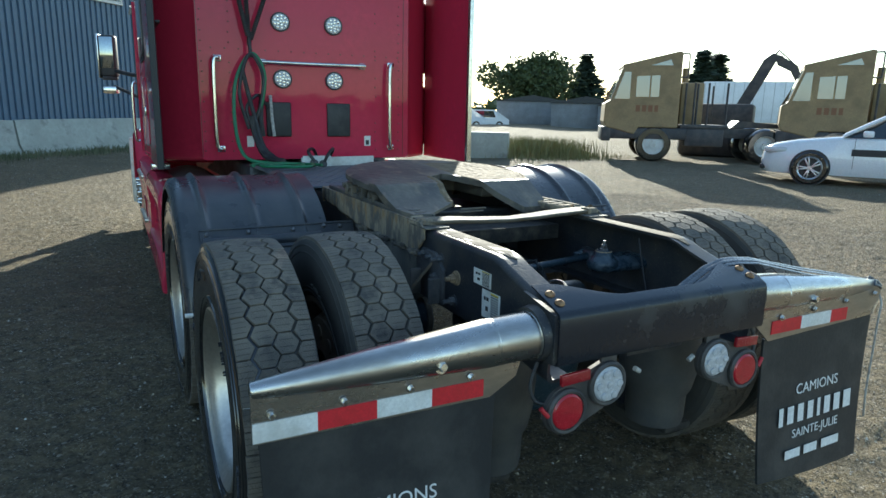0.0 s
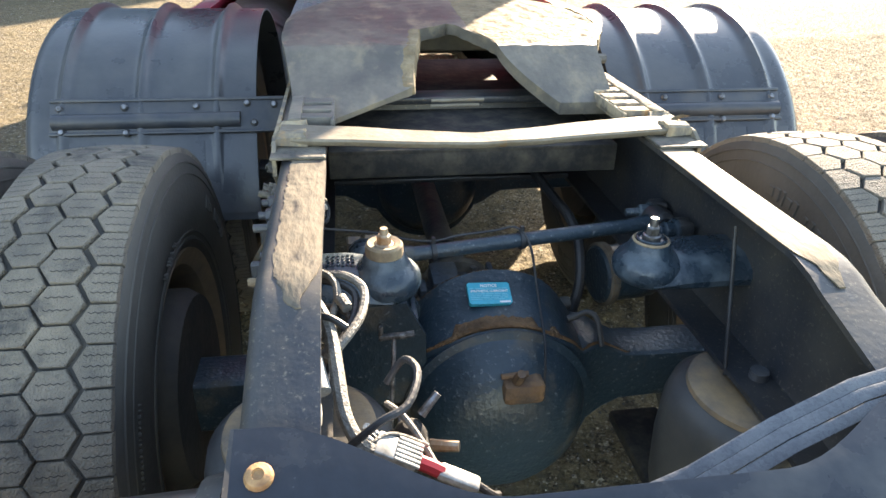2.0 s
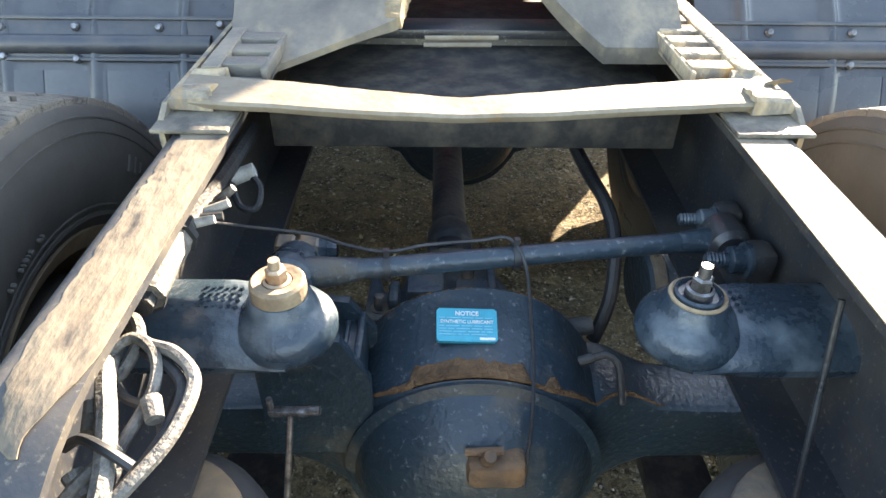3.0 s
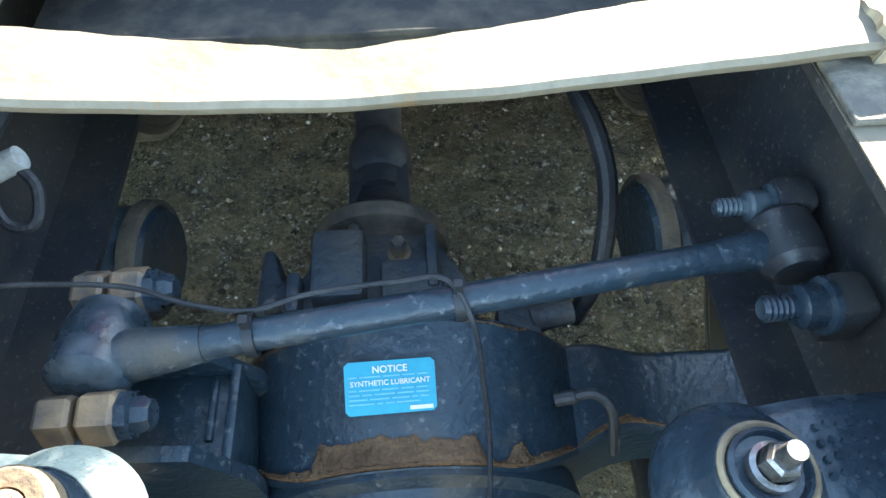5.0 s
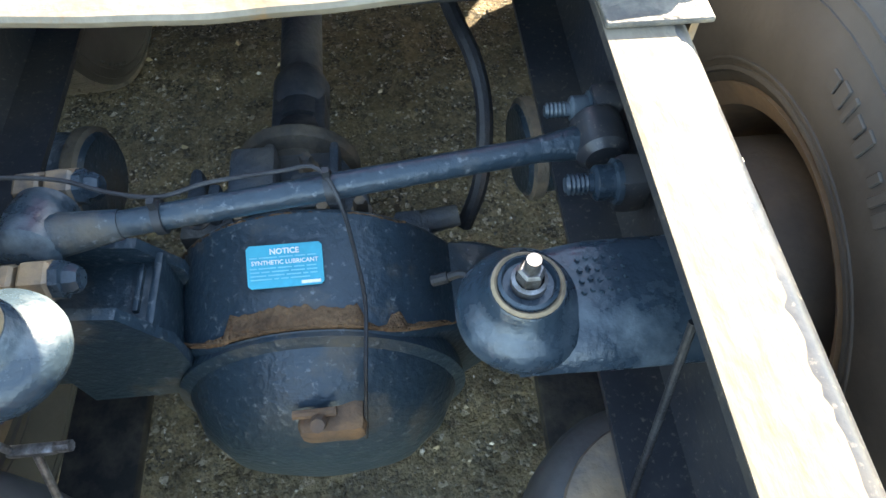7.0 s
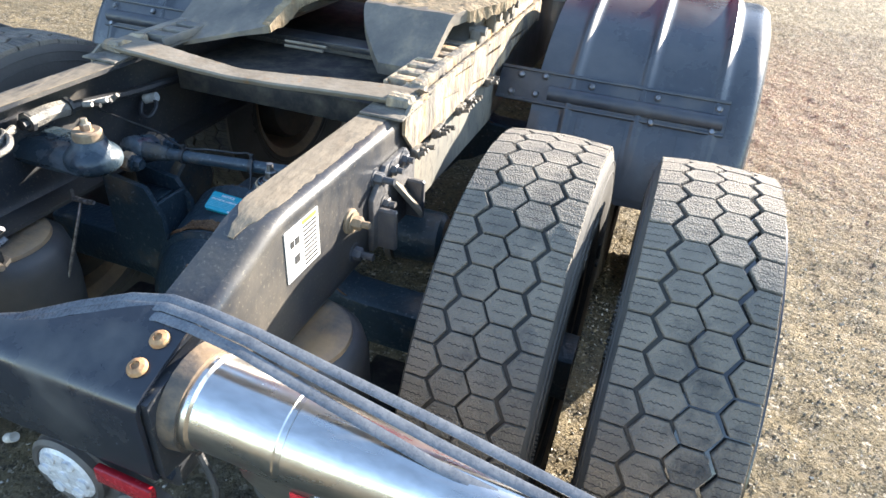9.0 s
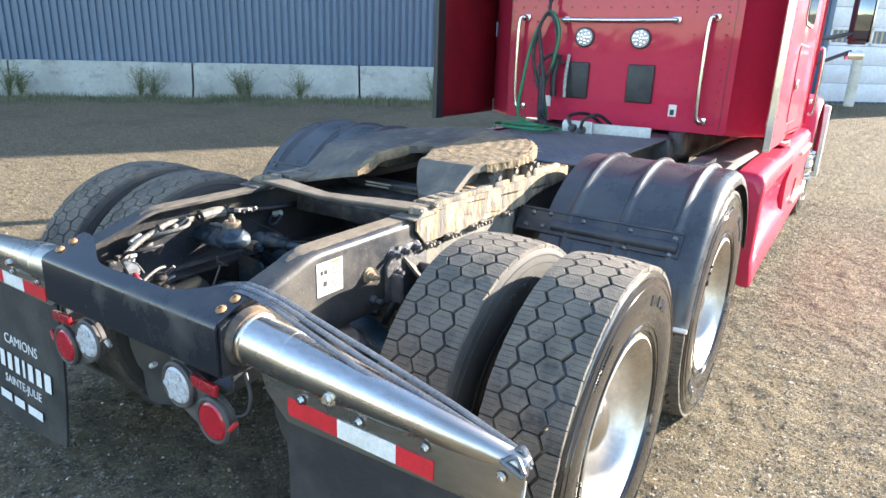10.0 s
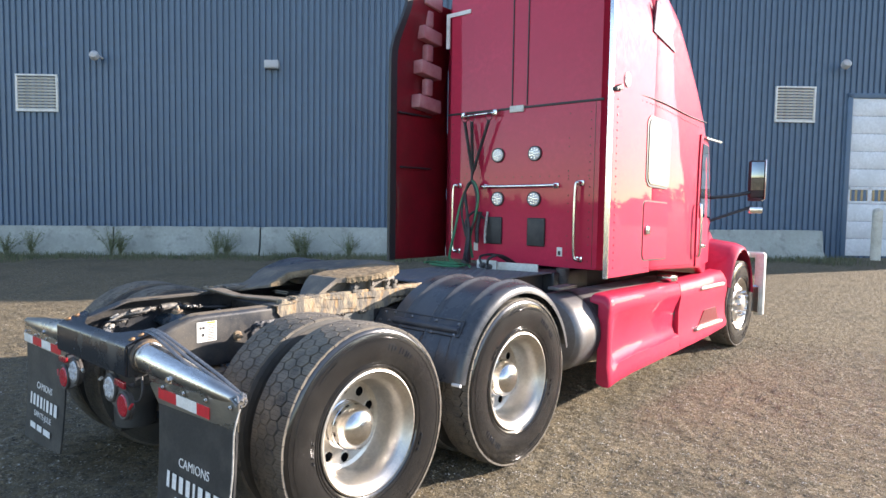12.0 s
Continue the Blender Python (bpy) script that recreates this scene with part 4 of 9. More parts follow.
# axles and suspension ----------------------------------------------------------
def housing_at(x):
    """Half height, rear and front edge and lift of the housing at x."""
    u = smooth01(0.29, 0.10, abs(x))
    hz = max(0.066, math.sqrt(max(0.0, 0.228 ** 2 - x * x))) if abs(x) < 0.228 else 0.066
    hz = max(hz, 0.066 + 0.05 * smooth01(0.34, 0.22, abs(x)))
    return hz, -0.065 - 0.072 * u, 0.047 - 0.030 * u, 0.058 * u


def housing_top(x, y):
    hz, yb, yf, lift = housing_at(x)
    f = (y - yb) / (yf - yb)
    return 0.512 + hz - lift * 0.25 + f * lift * 1.05


def mud_crust(parent, y0, xa, xb, rear, width, seed):
    """A thin, ragged crust of rusty mud lying along one edge of the housing."""
    rng_ = random.Random(seed)
    bm = bmesh.new()
    rings = []
    n = max(12, int((xb - xa) / 0.004))
    for i in range(n + 1):
        x = xa + (xb - xa) * i / n
        hz, yb, yf, lift = housing_at(x)
        taper = min(1.0, i / 4, (n - i) / 4)
        w = max(0.002, taper * width * (0.8 + 0.55 * noise.noise(Vector((x * 16, seed, 0))) + 0.25 * noise.noise(Vector((x * 90, seed, 3)))))
        e = yb + 0.006 if rear else yf - 0.006
        far = e + w if rear else e - w
        row = []
        for k in range(7):
            v = k / 6
            y = e + (far - e) * v
            h = 0.0035 * math.sin(math.pi * min(1.0, v * 1.4 + 0.15)) ** 0.6 * (0.6 + 0.8 * rng_.random()) if 0 < k < 6 else -0.001
            row.append(Vector((x, y0 + y, housing_top(x, y) + h)))
        rings.append(row + [p + Vector((0, 0, -0.006)) for p in reversed(row)])
    loft(bm, rings)
    return part("mud_crust", bm, MUDRUST, parent, "rusty brown mud crust on the housing's edge", smooth=True, angle=80)


def axle(y0, front=False):
    """Sharp-edged pressed housing: box arms, round banjo in the middle, cover behind, carrier in front."""
    bm = bmesh.new()
    rings = []
    xs = [0.92, 0.60, 0.40, 0.32] + [0.28 - 0.02 * i for i in range(29)] + [-0.32, -0.40, -0.60, -0.92]
    for x in xs:
        hz, yb, yf, lift = housing_at(x)
        pts, c = [], 0.012
        for cy_, cz_, a0 in ((yf, hz + lift * 0.8, 0), (yb, hz - lift * 0.25, 90), (yb, -hz, 180), (yf, -hz, 270)):
            oy, oz = (cy_ - c if cy_ == yf else cy_ + c), (cz_ - c if cz_ > 0 else cz_ + c)
            for k in range(4):
                a = radians(a0 + 30 * k)
                pts.append(Vector((x, y0 + oy + c * math.cos(a), 0.512 + oz + c * math.sin(a))))
        rings.append(pts)
    loft(bm, rings)
    ob = part("drive_axle", bm, AXLE, truck, "blue-black drive axle housing with rust at the welds", angle=30)
    bm = bmesh.new()                                     # domed rear cover
    lathe(bm, [(0.206, 0.11), (0.212, 0.140), (0.196, 0.148), (0.172, 0.196), (0.130, 0.232), (0.06, 0.250), (0.0, 0.254)], Matrix.Translation((0, y0, 0.512)) @ Matrix.Rotation(radians(90), 4, "X"), 48)
    part("axle_cover", bm, AXLE, ob, "domed axle cover")
    if not front:
        bm = bmesh.new()
        box(bm, (-0.018, y0 - 0.246, 0.612), (0.070, y0 - 0.190, 0.662), 0.014)
        part("cover_boss", bm, AXLERUST, ob, "rust-brown filler boss on the axle cover")
        bm = bmesh.new()
        rod(bm, (0.012, y0 - 0.225, 0.66), (0.014, y0 - 0.245, 0.695), 0.012, 0.009, 8)
        rod(bm, (-0.02, y0 - 0.222, 0.672), (0.035, y0 - 0.222, 0.676), 0.006, n=8)
        part("filler_plug", bm, AXLERUST, ob, "rusty filler plug")
    for xa, xb, rear, width, seed in ((-0.215, 0.14, False, 0.024, 1), (-0.11, 0.085, True, 0.034, 2), (-0.215, 0.20, True, 0.010, 3), (0.10, 0.135, True, 0.030, 4), (0.20, 0.33, True, 0.010, 5), (-0.205, -0.17, False, 0.05, 6)):
        mud_crust(ob, y0, xa, xb, rear, width, seed)
    bm = bmesh.new()                                     # angular carrier casting
    outl = [(-0.195, 0.055), (0.095, 0.055), (0.085, 0.125), (0.040, 0.205), (-0.110, 0.205), (-0.135, 0.140), (-0.160, 0.135), (-0.172, 0.190), (-0.190, 0.190)]
    prism(bm, [(x, y0 + y) for x, y in outl], 0.40, 0.672)
    bevel_all(bm, 0.010)
    part("diff_carrier", bm, CARRIER, ob, "dark ribbed differential carrier")
    for x0, x1, ya, yb_, z1 in ((-0.118, -0.048, 0.085, 0.190, 0.712), (-0.030, 0.050, 0.080, 0.150, 0.694), (0.030, 0.046, 0.10, 0.20, 0.700), (-0.150, -0.130, 0.075, 0.135, 0.70), (-0.075, -0.055, 0.18, 0.215, 0.690)):
        bm = bmesh.new()
        box(bm, (x0, y0 + ya, 0.62), (x1, y0 + yb_, z1), 0.010)
        part("carrier_rib", bm, CARRIER, ob, "raised casting on the carrier")
    bm = bmesh.new()
    box(bm, (0.120, y0 + 0.048, 0.56), (0.178, y0 + 0.102, 0.640), 0.010)
    rod(bm, (0.165, y0 + 0.080, 0.628), (0.222, y0 + 0.088, 0.632), 0.020, 0.017, 12)
    part("lock_cylinder", bm, CARRIER, ob, "small cast cylinder beside the carrier")
    for x_, y_ in ((-0.165, 0.085), (0.020, 0.075), (-0.005, 0.170), (0.075, 0.080), (-0.10, 0.07)):
        bm = bmesh.new()
        hexbolt(bm, (x_, y0 + y_, 0.672), (0, 0, 1), 0.011, 0.030, True)
        part("carrier_bolt", bm, RODNUT, ob, "rust-spotted bolt")
    m = Matrix.Translation((-0.035, y0, 0.585)) @ Matrix.Rotation(radians(-90), 4, "X")
    bm = bmesh.new()
    lathe(bm, [(0.0, 0.195), (0.080, 0.195), (0.074, 0.225), (0.100, 0.230), (0.104, 0.236), (0.104, 0.250), (0.098, 0.256), (0.070, 0.258), (0.066, 0.275), (0.0, 0.275)], m, 32)
    part("pinion_flange", bm, FLANGEDIRT, ob, "round pinion flange rimmed with dried dirt")
    bm = bmesh.new()
    lathe(bm, [(0.0, 0.272), (0.062, 0.272), (0.064, 0.285), (0.050, 0.300), (0.042, 0.330), (0.0, 0.330)], m, 24)
    for dx in (-0.036, 0.036):
        box(bm, (-0.035 + dx - 0.012, y0 + 0.30, 0.558), (-0.035 + dx + 0.012, y0 + 0.395, 0.615), 0.007)
    rod(bm, (-0.08, y0 + 0.372, 0.587), (0.010, y0 + 0.372, 0.587), 0.016, n=12)
    part("yoke", bm, CAST, ob, "grey universal joint yoke")
    return ob


MUDRUST = mat("rusty_mud", (0.185, 0.108, 0.060), 0.88, second=(0.085, 0.050, 0.030), scale=26, amount=0.45, spec=0.2, bump=0.9, bump_scale=120)
CARRIER = mat("carrier_casting", (0.045, 0.058, 0.072), 0.5, second=(0.12, 0.105, 0.085), scale=10, amount=0.36, rough2=0.8, bump=0.5, bump_scale=70)
FLANGEDIRT = mat("dirt_rimmed_iron", (0.085, 0.075, 0.062), 0.8, second=(0.20, 0.15, 0.10), scale=14, amount=0.4, bump=0.6, bump_scale=60)
RODNUT = mat("rusty_painted_nut", (0.05, 0.055, 0.06), 0.42, second=(0.34, 0.22, 0.12), scale=14, amount=0.45, rough2=0.75, bump=0.3)
rear_axle, front_axle = axle(0.028), axle(1.330, True)
bm = bmesh.new()                                         # propeller shaft between the two axles
rod(bm, (-0.035, 0.37, 0.587), (-0.04, 1.02, 0.60), 0.040, n=20)
lathe(bm, [(0.045, 0), (0.052, 0.01), (0.052, 0.06), (0.04, 0.09)], Matrix.Translation((-0.035, 0.40, 0.588)) @ Matrix.Rotation(radians(-90), 4, "X"), 16)
part("drive_shaft", bm, CAST, truck, "grey universal joint and drive shaft")

LABELPRINT = mat("faint_label_print", (0.16, 0.52, 0.62), 0.5)
# notice label on the housing
lab_o = Vector((-0.0155, -0.030, 0.7645))
ex = Vector((0.0940, 0.004, -0.006)).normalized()
ey = Vector((0.0, 0.050, 0.024))
ey = (ey - ex * ey.dot(ex)).normalized()
ez = ex.cross(ey)
lab_m = Matrix.Translation(lab_o + ez * 0.003) @ Matrix((ex, ey, ez)).transposed().to_4x4()
bm = bmesh.new()
prism(bm, [(x * 0.047 + cx * 0.004, y * 0.027 + cy * 0.004) for x, y, cx, cy in ((-1, -1, 0, 1), (-1, -1, 1, 0), (1, -1, -1, 0), (1, -1, 0, 1), (1, 1, 0, -1), (1, 1, -1, 0), (-1, 1, 1, 0), (-1, 1, 0, -1))], -0.010, 0.0, lab_m)
label = part("notice_label", bm, LABELBLUE, rear_axle, "bright blue notice sticker with white writing", smooth=False)
lettering("lettering", "NOTICE", 0.0100, lab_m @ pose(0, 0.018, 0.0008), LETTER, label, 0.0002)
lettering("lettering", "SYNTHETIC LUBRICANT", 0.0076, lab_m @ pose(0, 0.0045, 0.0008), LETTER, label, 0.0001)
for y, ws in ((0.0112, [0.009, 0.022, 0.017, 0.013, 0.011]), (-0.0022, [0.008, 0.021, 0.017, 0.013, 0.012]), (-0.0068, [0.011, 0.01, 0.021, 0.017, 0.013]), (-0.0114, [0.019, 0.02, 0.018, 0.006, 0.009]), (-0.016, [0.026, 0.006, 0.009, 0.024])):
    bars("fine_print", ws, 0.0014, 0.0026, lab_m @ pose(-0.043, y, 0.0002), LABELPRINT, label, 0.0)
bars("maker_mark", [0.024], 0.004, 0.002, lab_m @ pose(0.043, -0.0225, 0.0002), LETTER, label, 1.0)


def torque_arm(sx):
    """Cast arm from the rail: flat top, rounded rear side, ending in a flared boss round an upright bushed stud."""
    cx, cy = 0.245, -0.187
    c = Matrix.Translation((sx * cx, cy, 0))
    bm = bmesh.new()
    rings = []
    for i in range(13):
        x = 0.235 + 0.187 * i / 12
        u = smooth01(0.235, 0.320, x)
        yf, yt, yr = cy + 0.050 + 0.005 * u, cy - 0.004 - 0.006 * u, cy - 0.062 - 0.004 * u
        top, low = 0.930 + 0.010 * u, 0.884
        rings.append([Vector((sx * x, y, z)) for y, z in ((yf, low), (yf + 0.004, low + 0.012), (yf + 0.004, top - 0.010), (yf - 0.003, top - 0.002), (yf - 0.010, top), (yt, top), (yt - 0.014, top - 0.002), (yt - 0.030, top - 0.009), (yr + 0.006, top - 0.022), (yr, top - 0.036), (yr + 0.004, low + 0.006), (yr + 0.012, low))])
    loft(bm, rings)
    ob = part("torque_arm", bm, CASTBLUE, truck, "rounded cast torque arm with upright stud")
    bm = bmesh.new()
    lathe(bm, [(0.030, 0.880), (0.050, 0.884), (0.0600, 0.893), (0.0640, 0.904), (0.0645, 0.914), (0.0620, 0.923), (0.0560, 0.931), (0.0470, 0.939), (0.0400, 0.948), (0.0368, 0.957), (0.0345, 0.960), (0.026, 0.960)], c, 44)
    part("boss", bm, CASTBLUE, ob, "flared round boss, worn bright at the rim")
    bm = bmesh.new()
    if sx < 0:
        lathe(bm, [(0.0325, 0.955), (0.0335, 0.966), (0.0325, 0.978), (0.029, 0.982), (0.018, 0.980), (0.018, 0.962)], c, 30)
    else:
        lathe(bm, [(0.0335, 0.955), (0.0338, 0.962), (0.0312, 0.9645), (0.0285, 0.962), (0.0285, 0.956)], c, 30)
    part("bushing", bm, BUSH, ob, "tan bushing ring")
    if sx > 0:
        bm = bmesh.new()
        lathe(bm, [(0.0285, 0.955), (0.0280, 0.966), (0.0250, 0.968), (0.0230, 0.962), (0.0, 0.961)], c, 28)
        part("stud_washer", bm, CASTBLUE, ob, "dark cupped washer")
    lift = 0.008 if sx < 0 else 0.0
    bm = bmesh.new()
    lathe(bm, [(0.0165, 0.960 + lift), (0.0165, 0.972 + lift), (0.0130, 0.974 + lift)], c, 24)
    lathe(bm, [(0.0125, 0.970 + lift), (0.0125, 0.987 + lift), (0.0100, 0.990 + lift), (0.0, 0.990 + lift)], c, 6)
    rod(bm, (sx * cx, cy, 0.988 + lift), (sx * cx, cy, 1.005 + lift * 0.5), 0.0078, 0.0066, 14)
    part("stud", bm, STUDSTEEL if sx > 0 else BOLT, ob, "bright stud and nut")
    for i in range(6):
        for j in range(4):
            bm = bmesh.new()
            rr = 0.0032
            lathe(bm, [(rr, 0.9385), (rr * 0.8, 0.9428), (0, 0.9428)], Matrix.Translation((sx * (0.300 + 0.0085 * i), cy - 0.002 + 0.0115 * j + 0.002 * (i % 2), 0)), 6)
            part("cast_mark", bm, CASTBLUE, ob)
    return ob


TOPPLATE = mat("rusty_spring_plate", (0.11, 0.10, 0.09), 0.6, second=(0.36, 0.24, 0.13), scale=9, amount=0.5, bump=0.3, bump_scale=60)


def air_spring(sx):
    bm = bmesh.new()
    c = Matrix.Translation((sx * 0.395, -0.382, 0))
    lathe(bm, [(0.0, 0.30), (0.11, 0.30), (0.115, 0.33), (0.118, 0.42), (0.135, 0.45), (0.150, 0.52), (0.156, 0.62), (0.154, 0.70), (0.146, 0.733), (0.130, 0.748), (0.112, 0.752)], c, 48)
    ob = part("air_spring", bm, BAGRUBBER, truck, "grey rubber air spring with rusty top plate")
    bm = bmesh.new()
    lathe(bm, [(0.0, 0.760), (0.06, 0.760), (0.066, 0.764), (0.112, 0.764), (0.120, 0.760), (0.122, 0.751), (0.118, 0.746)], c, 40)
    part("top_plate", bm, TOPPLATE, ob, "tan rusty top plate")
    bm = bmesh.new()
    box(bm, (min(sx * 0.36, sx * 0.50), -0.485, 0.27), (max(sx * 0.36, sx * 0.50), 0.08, 0.305), 0.012)
    part("spring_arm", bm, VALVEBLACK, ob, "dark spring beam")
    bm = bmesh.new()
    rod(bm, (sx * 0.385, -0.382, 0.76), (sx * 0.385, -0.382, 0.80), 0.016)
    part("mount_stud", bm, CAST, ob)
    return ob


for sx in (1, -1):
    torque_arm(sx)
    air_spring(sx)
    bm = bmesh.new()                                     # brake chambers ahead of the axle
    c = Matrix.Translation((sx * 0.412, 0.238, 0.640)) @ Matrix.Rotation(radians(-90 * sx), 4, "Y") @ Matrix.Rotation(radians(6), 4, "X")
    lathe(bm, [(0.0, -0.085), (0.060, -0.082), (0.072, -0.070), (0.0745, -0.02), (0.076, 0.046), (0.079, 0.050), (0.079, 0.072), (0.070, 0.080), (0.0, 0.084)], c, 36)
    g = bmesh.new()
    lathe(g, [(0.0765, 0.048), (0.085, 0.052), (0.085, 0.070), (0.0765, 0.074)], c, 36, True)
    ch = part("brake_chamber", bm, AXLE, truck, "dark round brake chamber")
    part("clamp_ring", g, FLANGEDIRT, ch, "dusty clamp ring")

# transverse torque rod over the housing, with its ends and cable ties
bm = bmesh.new()
ra, rb = Vector((-0.250, -0.026, 0.862)), Vector((0.352, 0.037, 0.882))
rod(bm, ra + (rb - ra) * 0.08, rb - (rb - ra) * 0.07, 0.0155, n=20)
rod(bm, ra, ra + (rb - ra) * 0.12, 0.026, 0.0175, 18)
rod(bm, rb - (rb - ra) * 0.08, rb, 0.0160, 0.021, 18)
rod_ob = part("track_rod", bm, AXLE, truck, "blue-black transverse track rod")
bm = bmesh.new()
lathe(bm, [(0.0, -0.046), (0.024, -0.045), (0.036, -0.036), (0.039, 0.0), (0.036, 0.036), (0.024, 0.045), (0.0, 0.046)], Matrix.Translation((-0.275, -0.014, 0.856)) @ Matrix.Rotation(radians(75), 4, "X"), 24)
part("rod_eye", bm, CASTBLUE, rod_ob, "worn rounded rod eye")
for yy, zz in ((0.050, 0.850), (-0.076, 0.850)):
    for xa, rr, hh_ in ((-0.312, 0.024, 0.030), (-0.276, 0.026, 0.032)):
        bm = bmesh.new()
        lathe(bm, [(0.0, 0.0), (rr * 0.86, 0.0), (rr, 0.004), (rr, hh_ - 0.004), (rr * 0.86, hh_), (0.0, hh_)], Matrix.Translation((xa, yy, zz)) @ AX @ Matrix.Rotation(0.3 + yy * 9, 4, "Z"), 6)
        part("rod_nut", bm, RODNUT, rod_ob, "rust-spotted nut of the rod eye")
    bm = bmesh.new()
    lathe(bm, [(0.0, -0.012), (0.022, -0.012), (0.022, -0.002), (0.017, 0.0), (0.017, 0.008), (0.013, 0.014), (0.0, 0.014)], Matrix.Translation((-0.232, yy, zz)) @ AX, 8)
    part("rod_bolt", bm, CASTBLUE, rod_ob, "dark bolt head of the rod eye")
bm = bmesh.new()
prism(bm, [(-0.33, 0.55), (-0.16, 0.55), (-0.16, 0.72), (-0.20, 0.80), (-0.33, 0.82)], 0.090, 0.105, Matrix.Rotation(radians(90), 4, "X"))
prism(bm, [(-0.33, 0.55), (-0.16, 0.55), (-0.16, 0.72), (-0.20, 0.78), (-0.33, 0.80)], -0.018, -0.003, Matrix.Rotation(radians(90), 4, "X"))
box(bm, (-0.186, -0.092, 0.56), (-0.174, 0.012, 0.756), 0.004)
box(bm, (-0.325, -0.088, 0.732), (-0.180, 0.008, 0.744), 0.004)
box(bm, (-0.206, -0.070, 0.742), (-0.198, -0.004, 0.752), 0.002)
part("rod_bracket", bm, AXLE, rear_axle, "welded rod bracket on the housing")
bm = bmesh.new()                                         # right-hand clevis inside the channel, and its long bolts
lathe(bm, [(0.0, -0.034), (0.022, -0.033), (0.031, -0.024), (0.033, 0.0), (0.031, 0.024), (0.022, 0.033), (0.0, 0.034)], Matrix.Translation((0.376, 0.040, 0.884)) @ Matrix.Rotation(radians(90), 4, "X"), 24)
box(bm, (0.372, 0.066, 0.858), (0.412, 0.106, 0.914), 0.010)
box(bm, (0.372, -0.058, 0.862), (0.412, -0.012, 0.922), 0.010)
part("rod_clevis", bm, BLACK, rod_ob, "clevis bolted inside the rail")
for y, z, k in ((0.085, 0.888, 0.9), (-0.036, 0.899, 1.1)):
    bm = bmesh.new()
    lathe(bm, [(0.0, 0.0), (0.024 * k, 0.0), (0.024 * k, 0.006), (0.0185 * k, 0.008), (0.0185 * k, 0.026), (0.0155 * k, 0.029), (0.0105 * k, 0.030), (0.0100 * k, 0.056), (0.008 * k, 0.060), (0.0, 0.060)], Matrix.Translation((0.378, y, z)) @ Matrix.Rotation(radians(-90), 4, "Y"), 12)
    for i in range(5):
        lathe(bm, [(0.0100 * k, 0.034 + 0.005 * i), (0.0112 * k, 0.0362 + 0.005 * i), (0.0100 * k, 0.0384 + 0.005 * i)], Matrix.Translation((0.378, y, z)) @ Matrix.Rotation(radians(-90), 4, "Y"), 14)
    part("rail_stud", bm, CASTBLUE, rod_ob, "dark threaded stud with nut")
for f in (0.190, 0.507):
    p = ra + (rb - ra) * f
    bm = bmesh.new()
    lathe(bm, [(0.0165, -0.005), (0.020, -0.005), (0.020, 0.005), (0.0165, 0.005)], Matrix.Translation(p) @ (rb - ra).to_track_quat("Z", "Y").to_matrix().to_4x4(), 16, True)
    box(bm, (p.x - 0.004, p.y - 0.004, p.z + 0.014), (p.x + 0.004, p.y + 0.004, p.z + 0.032))
    part("cable_tie", bm, TRIM, rod_ob)
bm = bmesh.new()
tube(bm, [(-0.42, 0.01, 0.93), (-0.34, 0.030, 0.905), (-0.25, 0.030, 0.892), (-0.195, 0.014, 0.884), (-0.136, 0.004, 0.880), (-0.08, 0.016, 0.884), (0.0, 0.020, 0.890), (0.045, 0.014, 0.898), (0.068, -0.02, 0.872), (0.078, -0.055, 0.800), (0.082, -0.09, 0.752), (0.076, -0.16, 0.712), (0.066, -0.215, 0.620)], 0.0027, 8)
part("sensor_lead", bm, HOSE, truck, "black sensor cable tied along the rod")
bm = bmesh.new()
tube(bm, [(0.190, -0.026, 0.690), (0.212, -0.028, 0.700), (0.230, -0.045, 0.690), (0.236, -0.078, 0.640)], 0.0062, 8)
tube(bm, [(0.170, -0.025, 0.682), (0.192, -0.026, 0.692)], 0.0085, 10)
part("breather_hose", bm, HOSE, rear_axle, "short ribbed breather hose")
bm = bmesh.new()
tube(bm, [(0.20, 0.50, 0.86), (0.235, 0.37, 0.815), (0.262, 0.29, 0.785), (0.272, 0.225, 0.74), (0.262, 0.16, 0.66), (0.235, 0.13, 0.58)], 0.0135, 10)
part("brake_hose", bm, HOSE, truck, "looping black brake hose")
# crossmember between the rails under the fifth wheel
bm = bmesh.new()
box(bm, (-0.345, 0.57, 0.79), (0.345, 0.595, 1.03), 0.004)
box(bm, (-0.345, 0.55, 1.015), (0.345, 0.63, 1.035), 0.004)
box(bm, (-0.345, 0.55, 0.785), (0.345, 0.63, 0.80), 0.004)
part("frame_crossmember", bm, BLACK, truck, "black frame crossmember")

# wiring and valves inside the left rail
def cable(name, pts, r, material, parent, label=""):
    b = bmesh.new()
    tube(b, pts, r, 8)
    return part(name, b, material, parent, label)


harness = cable("wiring_harness", [(-0.392, 0.30, 0.935), (-0.390, 0.12, 0.950), (-0.388, -0.02, 0.968), (-0.384, -0.12, 0.982), (-0.380, -0.24, 0.984)], 0.013, HOSE, truck, "bundle of black and grey chassis wiring")
cable("taped_loom", [(-0.386, -0.10, 0.980), (-0.382, -0.16, 0.988), (-0.380, -0.225, 0.986)], 0.021, WIREGREY, harness, "dusty grey taped loom")
for y_ in (-0.108, -0.218):
    cable("loom_tie", [(-0.383, y_ - 0.005, 0.984), (-0.383, y_ + 0.005, 0.984)], 0.0245, TRIM, harness)
